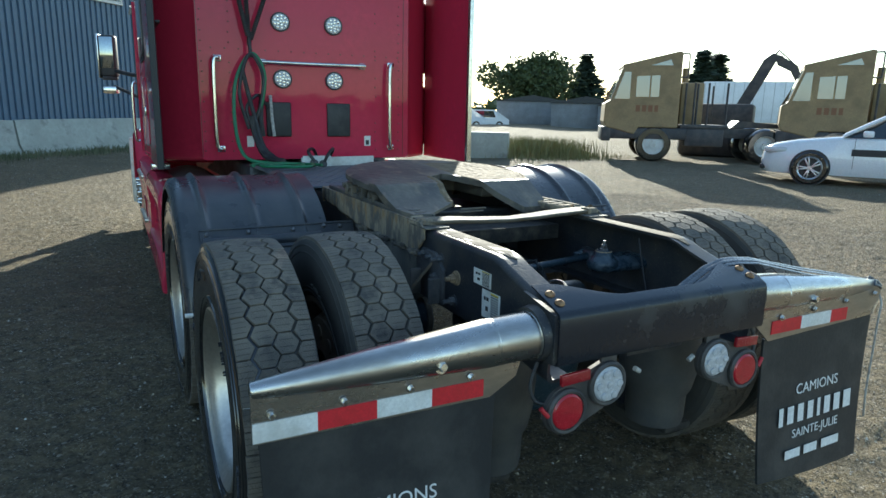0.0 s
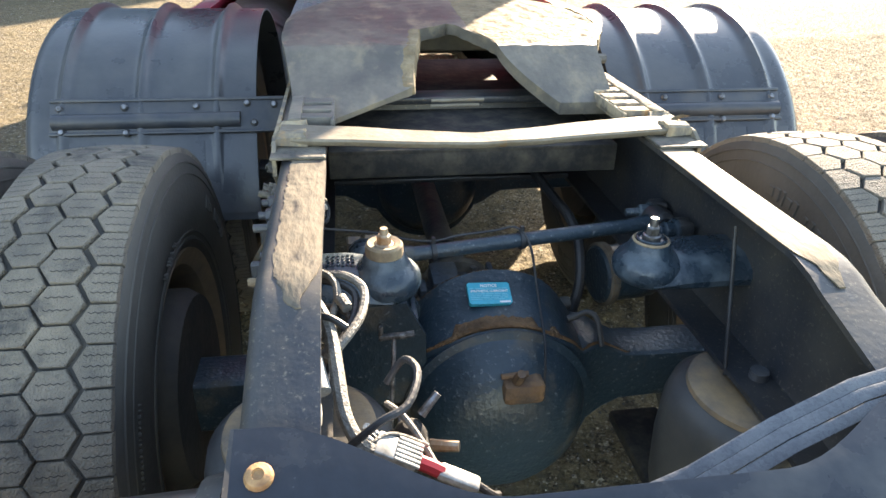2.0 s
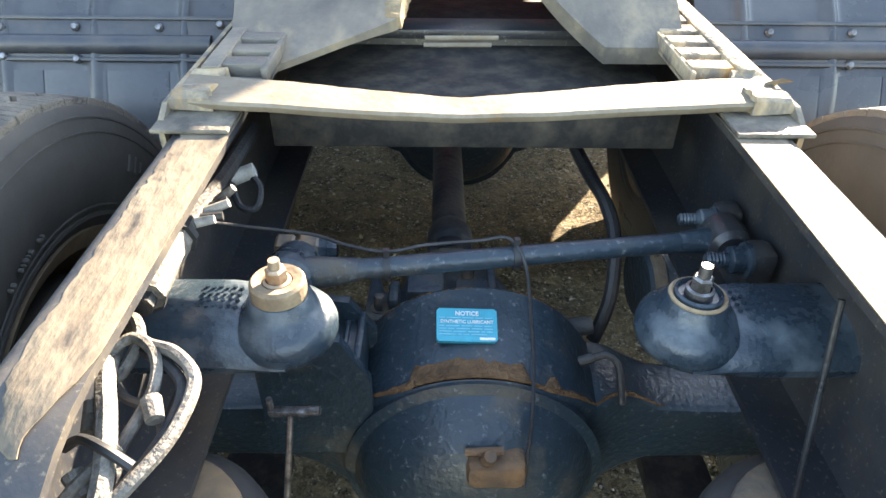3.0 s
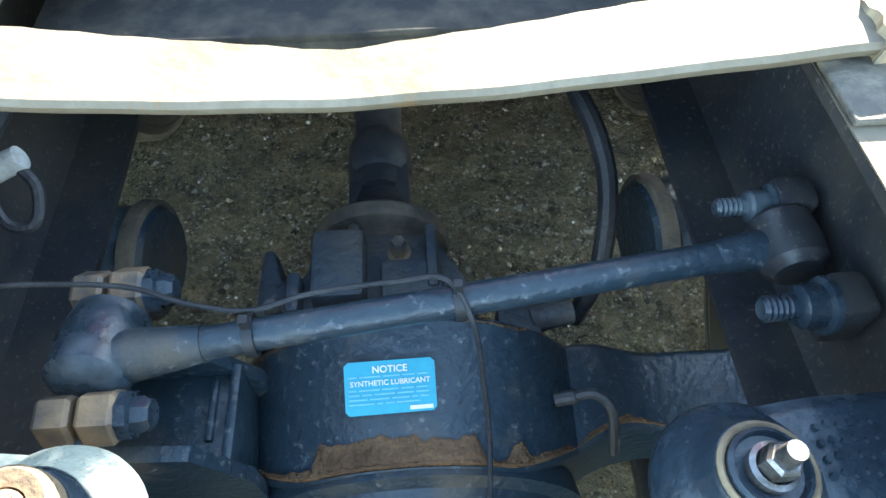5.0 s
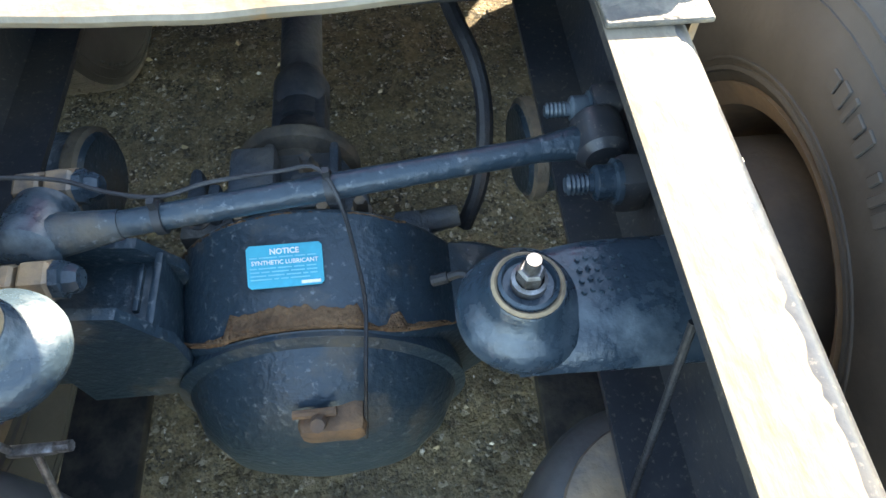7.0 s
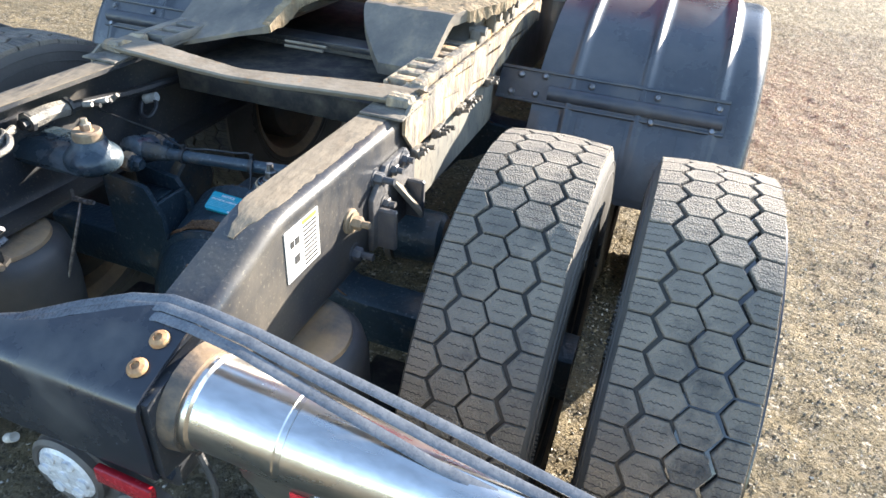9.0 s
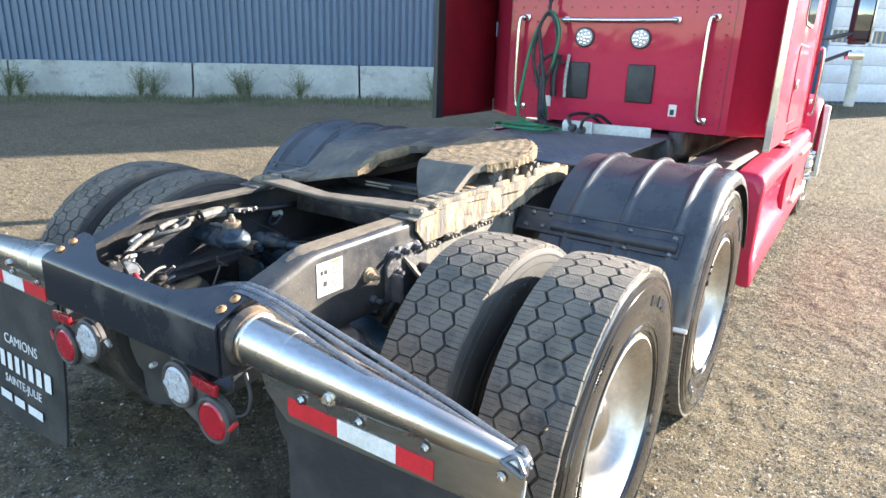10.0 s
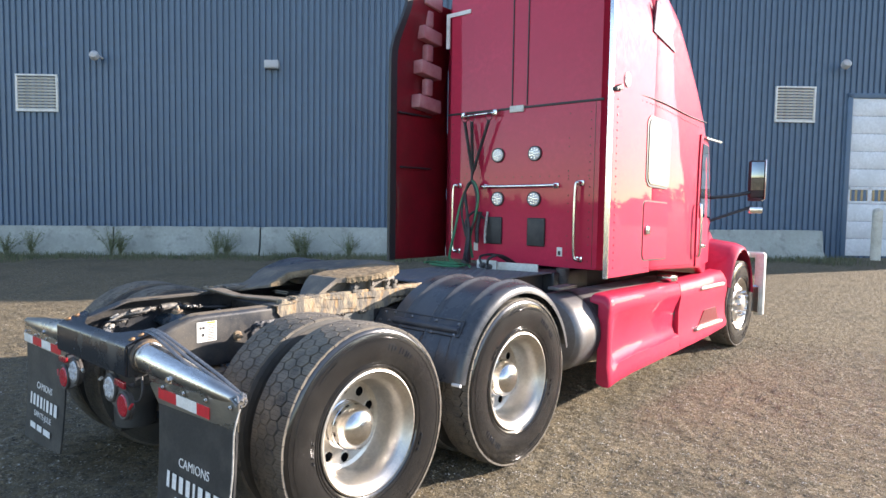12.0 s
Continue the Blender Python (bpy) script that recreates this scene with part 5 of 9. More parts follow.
D_LINE = [(-0.388, -0.29, 0.978), (-0.372, -0.345, 0.990), (-0.350, -0.395, 0.992), (-0.334, -0.445, 0.984), (-0.326, -0.505, 0.966), (-0.318, -0.560, 0.940), (-0.300, -0.592, 0.918), (-0.282, -0.592, 0.906)]
cable("corrugated_hose", D_LINE, 0.0095, WIREGREY, harness, "dusty grey corrugated wire hose")
for pts, r_, m_ in (
        ([(-0.394, -0.255, 0.975), (-0.378, -0.262, 0.988), (-0.360, -0.292, 0.990), (-0.366, -0.325, 0.978), (-0.385, -0.335, 0.965)], 0.0062, WIREGREY),
        ([(-0.394, -0.30, 0.975), (-0.384, -0.318, 0.990), (-0.362, -0.300, 0.997), (-0.333, -0.322, 0.996), (-0.324, -0.358, 0.986), (-0.336, -0.405, 0.972), (-0.350, -0.440, 0.955)], 0.0058, WIREGREY),
        ([(-0.394, -0.25, 0.972), (-0.350, -0.302, 0.992), (-0.312, -0.322, 0.998), (-0.286, -0.352, 0.992), (-0.290, -0.405, 0.984), (-0.312, -0.450, 0.976), (-0.340, -0.480, 0.962)], 0.0066, WIREGREY),
        ([(-0.394, -0.26, 0.966), (-0.352, -0.306, 0.984), (-0.318, -0.330, 0.988), (-0.298, -0.356, 0.983), (-0.302, -0.402, 0.975), (-0.322, -0.448, 0.966), (-0.352, -0.478, 0.950)], 0.0060, HOSE),
        ([(-0.392, -0.31, 0.960), (-0.358, -0.352, 0.970), (-0.322, -0.372, 0.972), (-0.306, -0.400, 0.968), (-0.318, -0.440, 0.960), (-0.350, -0.462, 0.945)], 0.0048, GROMMET),
        ([(-0.388, -0.34, 0.950), (-0.372, -0.372, 0.972), (-0.352, -0.410, 0.975), (-0.330, -0.440, 0.965), (-0.345, -0.500, 0.930)], 0.0046, HOSE)):
    cable("wire_loop", pts, r_, m_, harness, "slack loop of wiring")
cable("loom_tie", [(-0.385, -0.412, 0.972), (-0.362, -0.418, 0.992), (-0.335, -0.432, 0.998), (-0.312, -0.440, 0.985)], 0.0050, TRIM, harness, "flat black tie round the loops")
cable("wire", [(-0.330, -0.42, 0.985), (-0.356, -0.452, 0.975), (-0.378, -0.482, 0.955)], 0.0060, WIREGREY, harness)
for pts in ([(-0.372, -0.372, 0.985), (-0.368, -0.398, 0.975)], [(-0.320, -0.372, 0.990), (-0.310, -0.392, 0.985)], [(-0.365, -0.440, 0.975), (-0.350, -0.455, 0.965)]):
    bm = bmesh.new()
    rod(bm, pts[0], pts[1], 0.0095, 0.0085, 10)
    part("sealed_plug", bm, WIREGREY, harness, "dusty sealed plug")
bm = bmesh.new()
rod(bm, (-0.356, -0.490, 0.972), (-0.345, -0.535, 0.955), 0.0125, 0.0125, 14)
part("foil_sleeve", bm, CONNECT, harness, "pale sleeve on a wire end")
for k in range(6):                                       # plugs clipped along the inside of the rail
    bm = bmesh.new()
    y_ = -0.455 - 0.036 * k
    box(bm, (-0.386, y_ - 0.015, 0.922 - 0.010 * k + 0.004 * (k % 2)), (-0.360 + 0.006 * (k % 3), y_ + 0.013, 0.945 - 0.010 * k), 0.004, Matrix.Identity(4))
    part("sealed_plug", bm, (WIREGREY, HOSE, CONNECT)[k % 3], harness, "dusty sealed plug")
cm = pose(-0.256, -0.592, 0.898, 8, 22, -14)
bm = bmesh.new()
box(bm, (-0.030, -0.017, -0.010), (0.026, 0.017, 0.010), 0.003, cm)
conn = part("wire_connector", bm, CONNECT, harness, "pale plastic multi-pin connector")
for i in range(6):
    bm = bmesh.new()
    box(bm, (-0.004, -0.0175 + i * 0.0062, 0.008), (0.029, -0.0135 + i * 0.0062, 0.0125), 0.001, cm)
    part("connector_rib", bm, CONNECT, conn)
for i in range(5):
    p0 = cm @ Vector((-0.03, -0.014 + 0.007 * i, 0.002))
    cable("wire", [tuple(p0), tuple(p0 + Vector((-0.014, 0.012, 0.006))), (-0.296, -0.590 + 0.002 * i, 0.916)], 0.0032, (CONNECT, WIREGREY, CONNECT, HOSE, CONNECT)[i], harness)
p1 = cm @ Vector((0.030, 0, 0))
cable("wire", [tuple(p1), tuple(cm @ Vector((0.045, 0, 0))), tuple(cm @ Vector((0.062, 0, -0.002)))], 0.0095, HOSERED, harness, "red sheathed wire")
bm = bmesh.new()
box(bm, (0.056, -0.011, -0.008), (0.112, 0.011, 0.006), 0.005, cm)
part("wire_sleeve", bm, CONNECT, harness, "white wire sleeve")
cable("wire", [tuple(cm @ Vector((0.110, 0, 0))), tuple(cm @ Vector((0.135, 0.002, -0.01))), tuple(cm @ Vector((0.15, 0.02, -0.03)))], 0.005, HOSE, harness)
cable("wire", [(-0.312, -0.596, 0.922), (-0.275, -0.590, 0.950), (-0.240, -0.572, 0.958), (-0.223, -0.520, 0.965), (-0.238, -0.484, 0.958), (-0.262, -0.490, 0.925)], 0.0052, HOSE, harness)
cable("wire", [(-0.300, -0.60, 0.915), (-0.262, -0.575, 0.915), (-0.215, -0.575, 0.890)], 0.0026, WIREGREY, harness)
cable("wire", [(-0.190, -0.625, 0.850), (-0.215, -0.565, 0.872), (-0.240, -0.510, 0.880), (-0.262, -0.470, 0.872)], 0.0048, WIREGREY, harness, "pale grey hose")
bm = bmesh.new()
rod(bm, (-0.398, 0.155, 0.915), (-0.362, 0.165, 0.926), 0.0135, 0.0125, 14)
part("white_plug", bm, CONNECT, harness, "white cable plug")
cable("wire", [(-0.372, 0.162, 0.922), (-0.352, 0.145, 0.905), (-0.354, 0.115, 0.885), (-0.378, 0.112, 0.888), (-0.396, 0.14, 0.912)], 0.006, HOSE, harness)
for i in range(5):
    bm = bmesh.new()
    rod(bm, (-0.392 + 0.004 * i, -0.070 + 0.020 * i, 0.975 - 0.004 * i), (-0.352 + 0.004 * (i % 3), -0.062 + 0.020 * i, 0.980 - 0.008 * (i % 2)), 0.0075, 0.006, 10)
    part("sealed_plug", bm, (CONNECT, HOSE, CONNECT, HOSE, WIREGREY)[i], harness, "small plug beside the rail")
bm = bmesh.new()                                         # levelling valve on a bracket over the air spring
prism(bm, [(-0.345, -0.535), (-0.215, -0.530), (-0.205, -0.49), (-0.215, -0.47), (-0.345, -0.46)], 0.800, 0.808)
box(bm, (-0.262, -0.535, 0.808), (-0.205, -0.485, 0.842), 0.008)
lathe(bm, [(0.0, 0.842), (0.022, 0.842), (0.024, 0.850), (0.018, 0.862), (0.010, 0.868), (0.0, 0.868)], Matrix.Translation((-0.232, -0.51, 0)), 14)
valve = part("levelling_valve", bm, VALVEBLACK, truck, "dark air valve with fittings on a bracket")
for a_, b_, r_, m_ in (((-0.205, -0.51, 0.825), (-0.165, -0.525, 0.832), 0.009, BOLT), ((-0.240, -0.485, 0.828), (-0.238, -0.450, 0.838), 0.008, STUDSTEEL), ((-0.215, -0.495, 0.868), (-0.190, -0.480, 0.892), 0.007, STUDSTEEL)):
    bm = bmesh.new()
    rod(bm, a_, b_, r_, r_ * 0.85, 8)
    part("valve_fitting", bm, m_, valve, "small metal air fitting")
bm = bmesh.new()
rod(bm, (-0.235, -0.256, 0.836), (-0.250, -0.335, 0.66), 0.0042, n=10)
box(bm, (-0.262, -0.262, 0.828), (-0.214, -0.250, 0.838), 0.003)
rod(bm, (-0.216, -0.256, 0.834), (-0.200, -0.256, 0.836), 0.006, n=8)
rod(bm, (-0.258, -0.256, 0.826), (-0.258, -0.256, 0.856), 0.004, n=8)
part("valve_link", bm, STUDSTEEL, valve, "thin valve link with clip")
bm = bmesh.new()
rod(bm, (0.354, -0.262, 1.020), (0.344, -0.352, 0.770), 0.0038, n=10)
part("valve_link", bm, HOSE, truck, "thin link rod beside the rail")

# stickers on the rails
def rail_sticker(sx, y0, y1, z0, z1):
    b = bmesh.new()
    x = sx * 0.4335
    box(b, (x - 0.001, y0, z0), (x + 0.001, y1, z1))
    s = part("warning_sticker", b, PAPER, truck, "white warning sticker with drawings and fine print", smooth=False)
    m = Matrix.Translation((x + sx * 0.001, (y0 + y1) / 2, (z0 + z1) / 2)) @ Matrix.Rotation(radians(90 * sx), 4, "Z") @ Matrix.Rotation(radians(90), 4, "X")
    w, h = (y1 - y0), (z1 - z0)
    for i in range(11):
        bars("fine_print", [w * 0.40], h * 0.035, 0, m @ pose(w * 0.22, h * (0.42 - 0.083 * i), 0), INK, s)
    bars("warning_band", [w * 0.42], h * 0.06, 0, m @ pose(w * 0.22, h * 0.45, 0.0002), YELLOWINK, s)
    bars("warning_drawing", [w * 0.10, w * 0.12], h * 0.13, w * 0.04, m @ pose(-w * 0.24, h * 0.20, 0), INK, s)
    bars("warning_drawing", [w * 0.14], h * 0.16, 0, m @ pose(-w * 0.20, -h * 0.15, 0), INK, s)
    return s


rail_sticker(1, -0.430, -0.320, 0.916, 1.020)
rail_sticker(-1, -0.428, -0.318, 0.938, 0.990)
rail_sticker(-1, -0.485, -0.376, 0.836, 0.930)

# strap tied from the rail to the hanger's tip
strap = tagged(new("rubber_strap"), "worn black rubber straps stretched over the mudflap hanger", "strap")
line_ = [(0.02, -0.700, 0.885), (0.09, -0.690, 0.905), (0.20, -0.668, 0.950), (0.30, -0.655, 0.988), (0.375, -0.652, 1.006), (0.435, -0.655, 1.007), (0.52, -0.660, 1.000), (0.66, -0.664, 0.968), (0.82, -0.668, 0.932), (1.05, -0.674, 0.890), (1.20, -0.680, 0.860), (1.25, -0.682, 0.848)]
for k in range(3):
    b = bmesh.new()
    rows_ = []
    for i, p in enumerate(line_):
        q0, q1 = Vector(line_[max(i - 1, 0)]), Vector(line_[min(i + 1, len(line_) - 1)])
        d = (q1 - q0).normalized()
        across = Vector((0, 1, 0.32)).cross(d).cross(d) * -1
        across.normalize()
        upward = d.cross(across)
        if upward.z < 0:
            upward = -upward
        spread = 0.0165 + 0.010 * math.exp(-((i - 8) / 1.3) ** 2) - 0.002 * max(0, i - 9)
        c = Vector(p) + across * (k - 1.0) * spread + upward * 0.0016 * (k % 2)
        w, h = 0.0078, 0.0010
        rows_.append([c - across * w + upward * h * 0.4, c - across * w * 0.7 + upward * h, c + across * w * 0.7 + upward * h, c + across * w + upward * h * 0.4, c + across * w - upward * h, c - across * w - upward * h])
    fine = []
    for r0, r1 in zip(rows_, rows_[1:]):
        fine += [[u.lerp(v, t / 4) for u, v in zip(r0, r1)] for t in range(4)]
    loft(b, fine + [rows_[-1]])
    part("strap_band", b, STRAP, strap, angle=60)
b = bmesh.new()
for k in range(6):
    a = k * 1.05
    tube(b, [(1.215 + 0.006 * math.cos(a), -0.682 + 0.03 * math.sin(a), 0.848), (1.24, -0.686 + 0.026 * math.sin(a + 0.6), 0.850 + 0.018 * math.cos(a)), (1.264, -0.690 + 0.02 * math.sin(a), 0.832 + 0.01 * math.cos(a))], 0.006, 6)
part("strap_knot", b, STRAP, strap)
b = bmesh.new()
tube(b, [(1.264, -0.698, 0.815), (1.268, -0.718, 0.765), (1.255, -0.722, 0.70), (1.250, -0.724, 0.56), (1.236, -0.73, 0.42), (1.238, -0.735, 0.28)], 0.004, 6)
part("hanging_cord", b, CONNECT, strap, "pale cord hanging from the knot")


CLAMPDIRT = mat("dirt_clogged_iron", (0.06, 0.056, 0.05), 0.75, second=(0.22, 0.19, 0.145), scale=18, amount=0.4, bump=0.6, bump_scale=60)
RUSTYEDGE = mat("rust_orange_steel", (0.30, 0.17, 0.08), 0.8, second=(0.34, 0.28, 0.2), scale=14, amount=0.5, bump=0.6, bump_scale=50)


# fifth wheel -------------------------------------------------------------------
CRUST = mat("dried_grease", (0.245, 0.190, 0.122), 0.85, second=(0.12, 0.095, 0.064), scale=16, amount=0.38, sharp=0.1, spec=0.2, bump=0.5, bump_scale=70, third=(0.20, 0.145, 0.088), third_scale=34, third_amount=0.4)


def fifth_wheel():
    """Coupling plate, slightly tilted, with a throat open to the rear and two ramps bent down behind it."""
    def fold(sx, x):
        return 0.540 if sx > 0 else 0.555

    def top_z(sx, x, y):
        drop = max(0.0, fold(sx, x) - y)
        z = 1.168 + 0.072 * (y - 0.47)
        return z - 0.52 * drop if sx > 0 else z - (0.46 * drop - 0.40 * drop ** 2) * smooth01(-0.03, 0.06, drop)

    def edges(sx, y):
        """Inner and outer edge of one half at y."""
        if sx > 0:
            xo = 0.465 * math.sqrt(max(0.001, 1 - ((y - 0.83) / 0.43) ** 2)) if y > 0.83 else 0.372 + 0.093 * smooth01(0.50, 0.80, y)
            xi = 0.030 + 0.075 * smooth01(0.78, 0.54, y)
            if y < 0.54:
                xi = 0.105 + 0.125 * ((0.54 - y) / 0.18) ** 1.4
        else:
            xo = 0.465 * math.sqrt(max(0.001, 1 - ((y - 0.83) / 0.43) ** 2)) if y > 0.83 else 0.420 + 0.045 * smooth01(0.30, 0.72, y)
            xi = 0.034 + 0.061 * smooth01(0.765, 0.70, y) + 0.040 * smooth01(0.70, 0.40, y)
            if y < 0.40:
                xi = 0.135 + 0.20 * (0.40 - y) / 0.12
        if y > 0.775:
            xi = 0.0
        elif y > 0.73:
            xi *= math.sqrt(max(0.0, 1 - ((y - 0.73) / 0.045) ** 2))
        return xi, max(xo, xi + 0.004)

    def surface(sx, x, y):
        r = math.hypot(x, y - 0.83)
        ridge = 0.0012 * math.sin(r * 120 + 4 * noise.noise(Vector((x * 7 * sx, y * 7, 1)))) * smooth01(0.15, 0.22, r) * smooth01(0.50, 0.56, y)
        return top_z(sx, x, y) + ridge + smooth01(0.52, 0.58, y) * (0.0020 * noise.noise(Vector((x * 24 * sx, y * 24, 0))) + 0.0012 * noise.noise(Vector((x * 70 * sx, y * 50, 4))))
    ob = None
    for sx in (1, -1):
        bm = bmesh.new()
        y0 = 0.36 if sx > 0 else 0.28
        ys = sorted([y0 + (1.262 - y0) * i / 96 for i in range(97)] + ([0.537, 0.540, 0.543] if sx > 0 else []))
        rings = []
        for y in ys:
            xi, xo = edges(sx, y)
            up, down = [], []
            for k in range(25):
                v = k / 24
                x = xi + (xo - xi) * v
                rim = 0.010 * max(0.0, (v - 0.93) / 0.07) ** 2 if y > 0.6 else 0.0
                z = surface(sx, x, y)
                up.append(Vector((sx * x, y, z - rim)))
                thick = 0.030 if sx > 0 else 0.012 + 0.022 * smooth01(0.34, 0.48, y)
                down.append(Vector((sx * x, y, z - thick - (0.010 if 0.1 < v < 0.9 and y > 0.5 else 0))))
            rings.append(up + down[::-1])
        loft(bm, rings)
        if ob is None:
            ob = part("coupling_plate", bm, GREASE, truck, "greasy dusty fifth-wheel coupling plate", angle=45)
        else:
            part("plate_half", bm, GREASE, ob, angle=45)
    bm = bmesh.new()                                     # dried grease smeared over the flat of the right half
    grid = []
    for i in range(61):
        v = i / 60
        row = []
        for j in range(65):
            u = j / 64
            x = 0.050 + 0.395 * v
            ya = fold(1, x) + 0.004 + 0.005 * noise.noise(Vector((x * 22, 2, 0))) + 0.004 * noise.noise(Vector((x * 60, 6, 0)))
            y = ya + (1.14 + 0.05 * noise.noise(Vector((x * 9, 0, 7))) - ya) * u
            xi, xo = edges(1, y)
            x = min(max(x, xi + 0.004), xo - 0.004)
            rim = min(1.0, 5 * u, 5 * (1 - u), (xo - x) / 0.03, 12 * v)
            r = math.hypot(x - 0.05, y - 0.80)
            swirl = 0.0009 * abs(math.sin(r * 48 + 5 * noise.noise(Vector((x * 5, y * 5, 3))))) ** 3
            h = -0.002 + (0.005 + swirl + 0.0022 * noise.noise(Vector((x * 30, y * 30, 9)))) * max(0.0, rim) ** 0.5
            row.append(bm.verts.new((x, y, surface(1, x, y) + h)))
        grid.append(row)
    for a, b in zip(grid, grid[1:]):
        for j in range(64):
            bm.faces.new((a[j], b[j], b[j + 1], a[j + 1]))
    part("grease_crust", bm, CRUST, ob, "smeared tan crust of dried grease on the plate")
    bm = bmesh.new()                                     # inner rib that carries the ramp
    prism(bm, [(0.42, 1.070), (0.80, 1.070), (0.80, 1.150), (0.58, 1.140), (0.46, 1.090)], 0.302, 0.330, Matrix.Rotation(radians(90), 4, "Z") @ Matrix.Rotation(radians(90), 4, "X"))
    part("ramp_rib", bm, GREASEDARK, ob, "cast rib under the ramp", smooth=False)
    for sx in (1, -1):                                   # brackets, bolts and pivots under the plate
        bm = bmesh.new()
        prism(bm, [(0.60, 1.070), (1.02, 1.070), (0.95, 1.165), (0.72, 1.160)], sx * 0.335, sx * 0.395, Matrix.Rotation(radians(90), 4, "Z") @ Matrix.Rotation(radians(90), 4, "X"))
        box(bm, (sx * 0.17, 0.66, 1.075), (sx * 0.30, 1.10, 1.160), 0.02)
        part("pivot_bracket", bm, GREASEDARK, ob, "cast pivot bracket caked with grease")
        for yy, hh in ((0.64, 0.03), (0.79, 0.05), (0.93, 0.04), (1.0, 0.05)):
            bm = bmesh.new()
            box(bm, (sx * 0.400, yy - 0.018, 1.078), (sx * 0.432, yy + 0.018, 1.090 + hh), 0.006)
            rod(bm, (sx * 0.395, yy, 1.10 + hh * 0.5), (sx * 0.445, yy, 1.10 + hh * 0.5), 0.014, n=8)
            part("pivot_lug", bm, GREASEDARK, ob, "dirt-caked lug and bolt")
    bm = bmesh.new()
    box(bm, (-0.33, 0.95, 1.075), (0.33, 1.108, 1.160), 0.02)
    part("plate_beam", bm, GREASEDARK, ob)
    bm = bmesh.new()                                     # flat, pitted side of the throat, tan for the sunlight on it, with torn grease on its edge
    rng = random.Random(31)
    rings = []
    for i in range(52):
        y = 0.402 + 0.31 * i / 51
        xi = edges(-1, y)[0]
        z = surface(-1, xi, y)
        torn = 0.010 * max(0.0, noise.noise(Vector((y * 26, 3, 0)))) + 0.003 * rng.random()
        pit = 0.003 * rng.random()
        rings.append([Vector((-(xi - 0.006 - pit), y, z - 0.018 - 0.022 * smooth01(0.40, 0.48, y) - 0.003 * rng.random())), Vector((-(xi - 0.007 - pit * 0.5), y, z - 0.018)), Vector((-(xi - 0.004), y, z + 0.001 + torn * 0.3)), Vector((-(xi + 0.012 + torn), y, z + 0.002 + torn * 0.7)), Vector((-(xi + 0.026 + torn), y, z - 0.001)), Vector((-(xi + 0.012), y, z - 0.02))])
    loft(bm, rings)
    part("throat_crust", bm, CRUST, ob, "torn brown grease crust, its side tan for the sun on it", smooth=False)
    bm = bmesh.new()
    rng = random.Random(33)                              # crust along the right rim
    rings = []
    for i in range(40):
        y = 0.60 + 0.55 * i / 39
        xo = edges(1, y)[1]
        z = surface(1, xo, y)
        rings.append([Vector((xo - 0.014, y, z + 0.001 + 0.005 * rng.random())), Vector((xo + 0.003 + 0.006 * rng.random(), y, z - 0.003)), Vector((xo + 0.002 + 0.008 * rng.random(), y, z - 0.030 - 0.014 * rng.random())), Vector((xo - 0.01, y, z - 0.03))])
    loft(bm, rings)
    part("grease_crust", bm, CRUST, ob, "flaking crust under the plate's rim", smooth=False)
    for xa, xb, z in ((-0.088, 0.046, 1.064), (-0.090, 0.034, 1.051)):
        bm = bmesh.new()
        rod(bm, (xa, 0.41, z), (xb, 0.41, z + 0.001), 0.0042, n=8)
        part("release_rod", bm, BARDUST, ob, "thin bare release rod")
    return ob


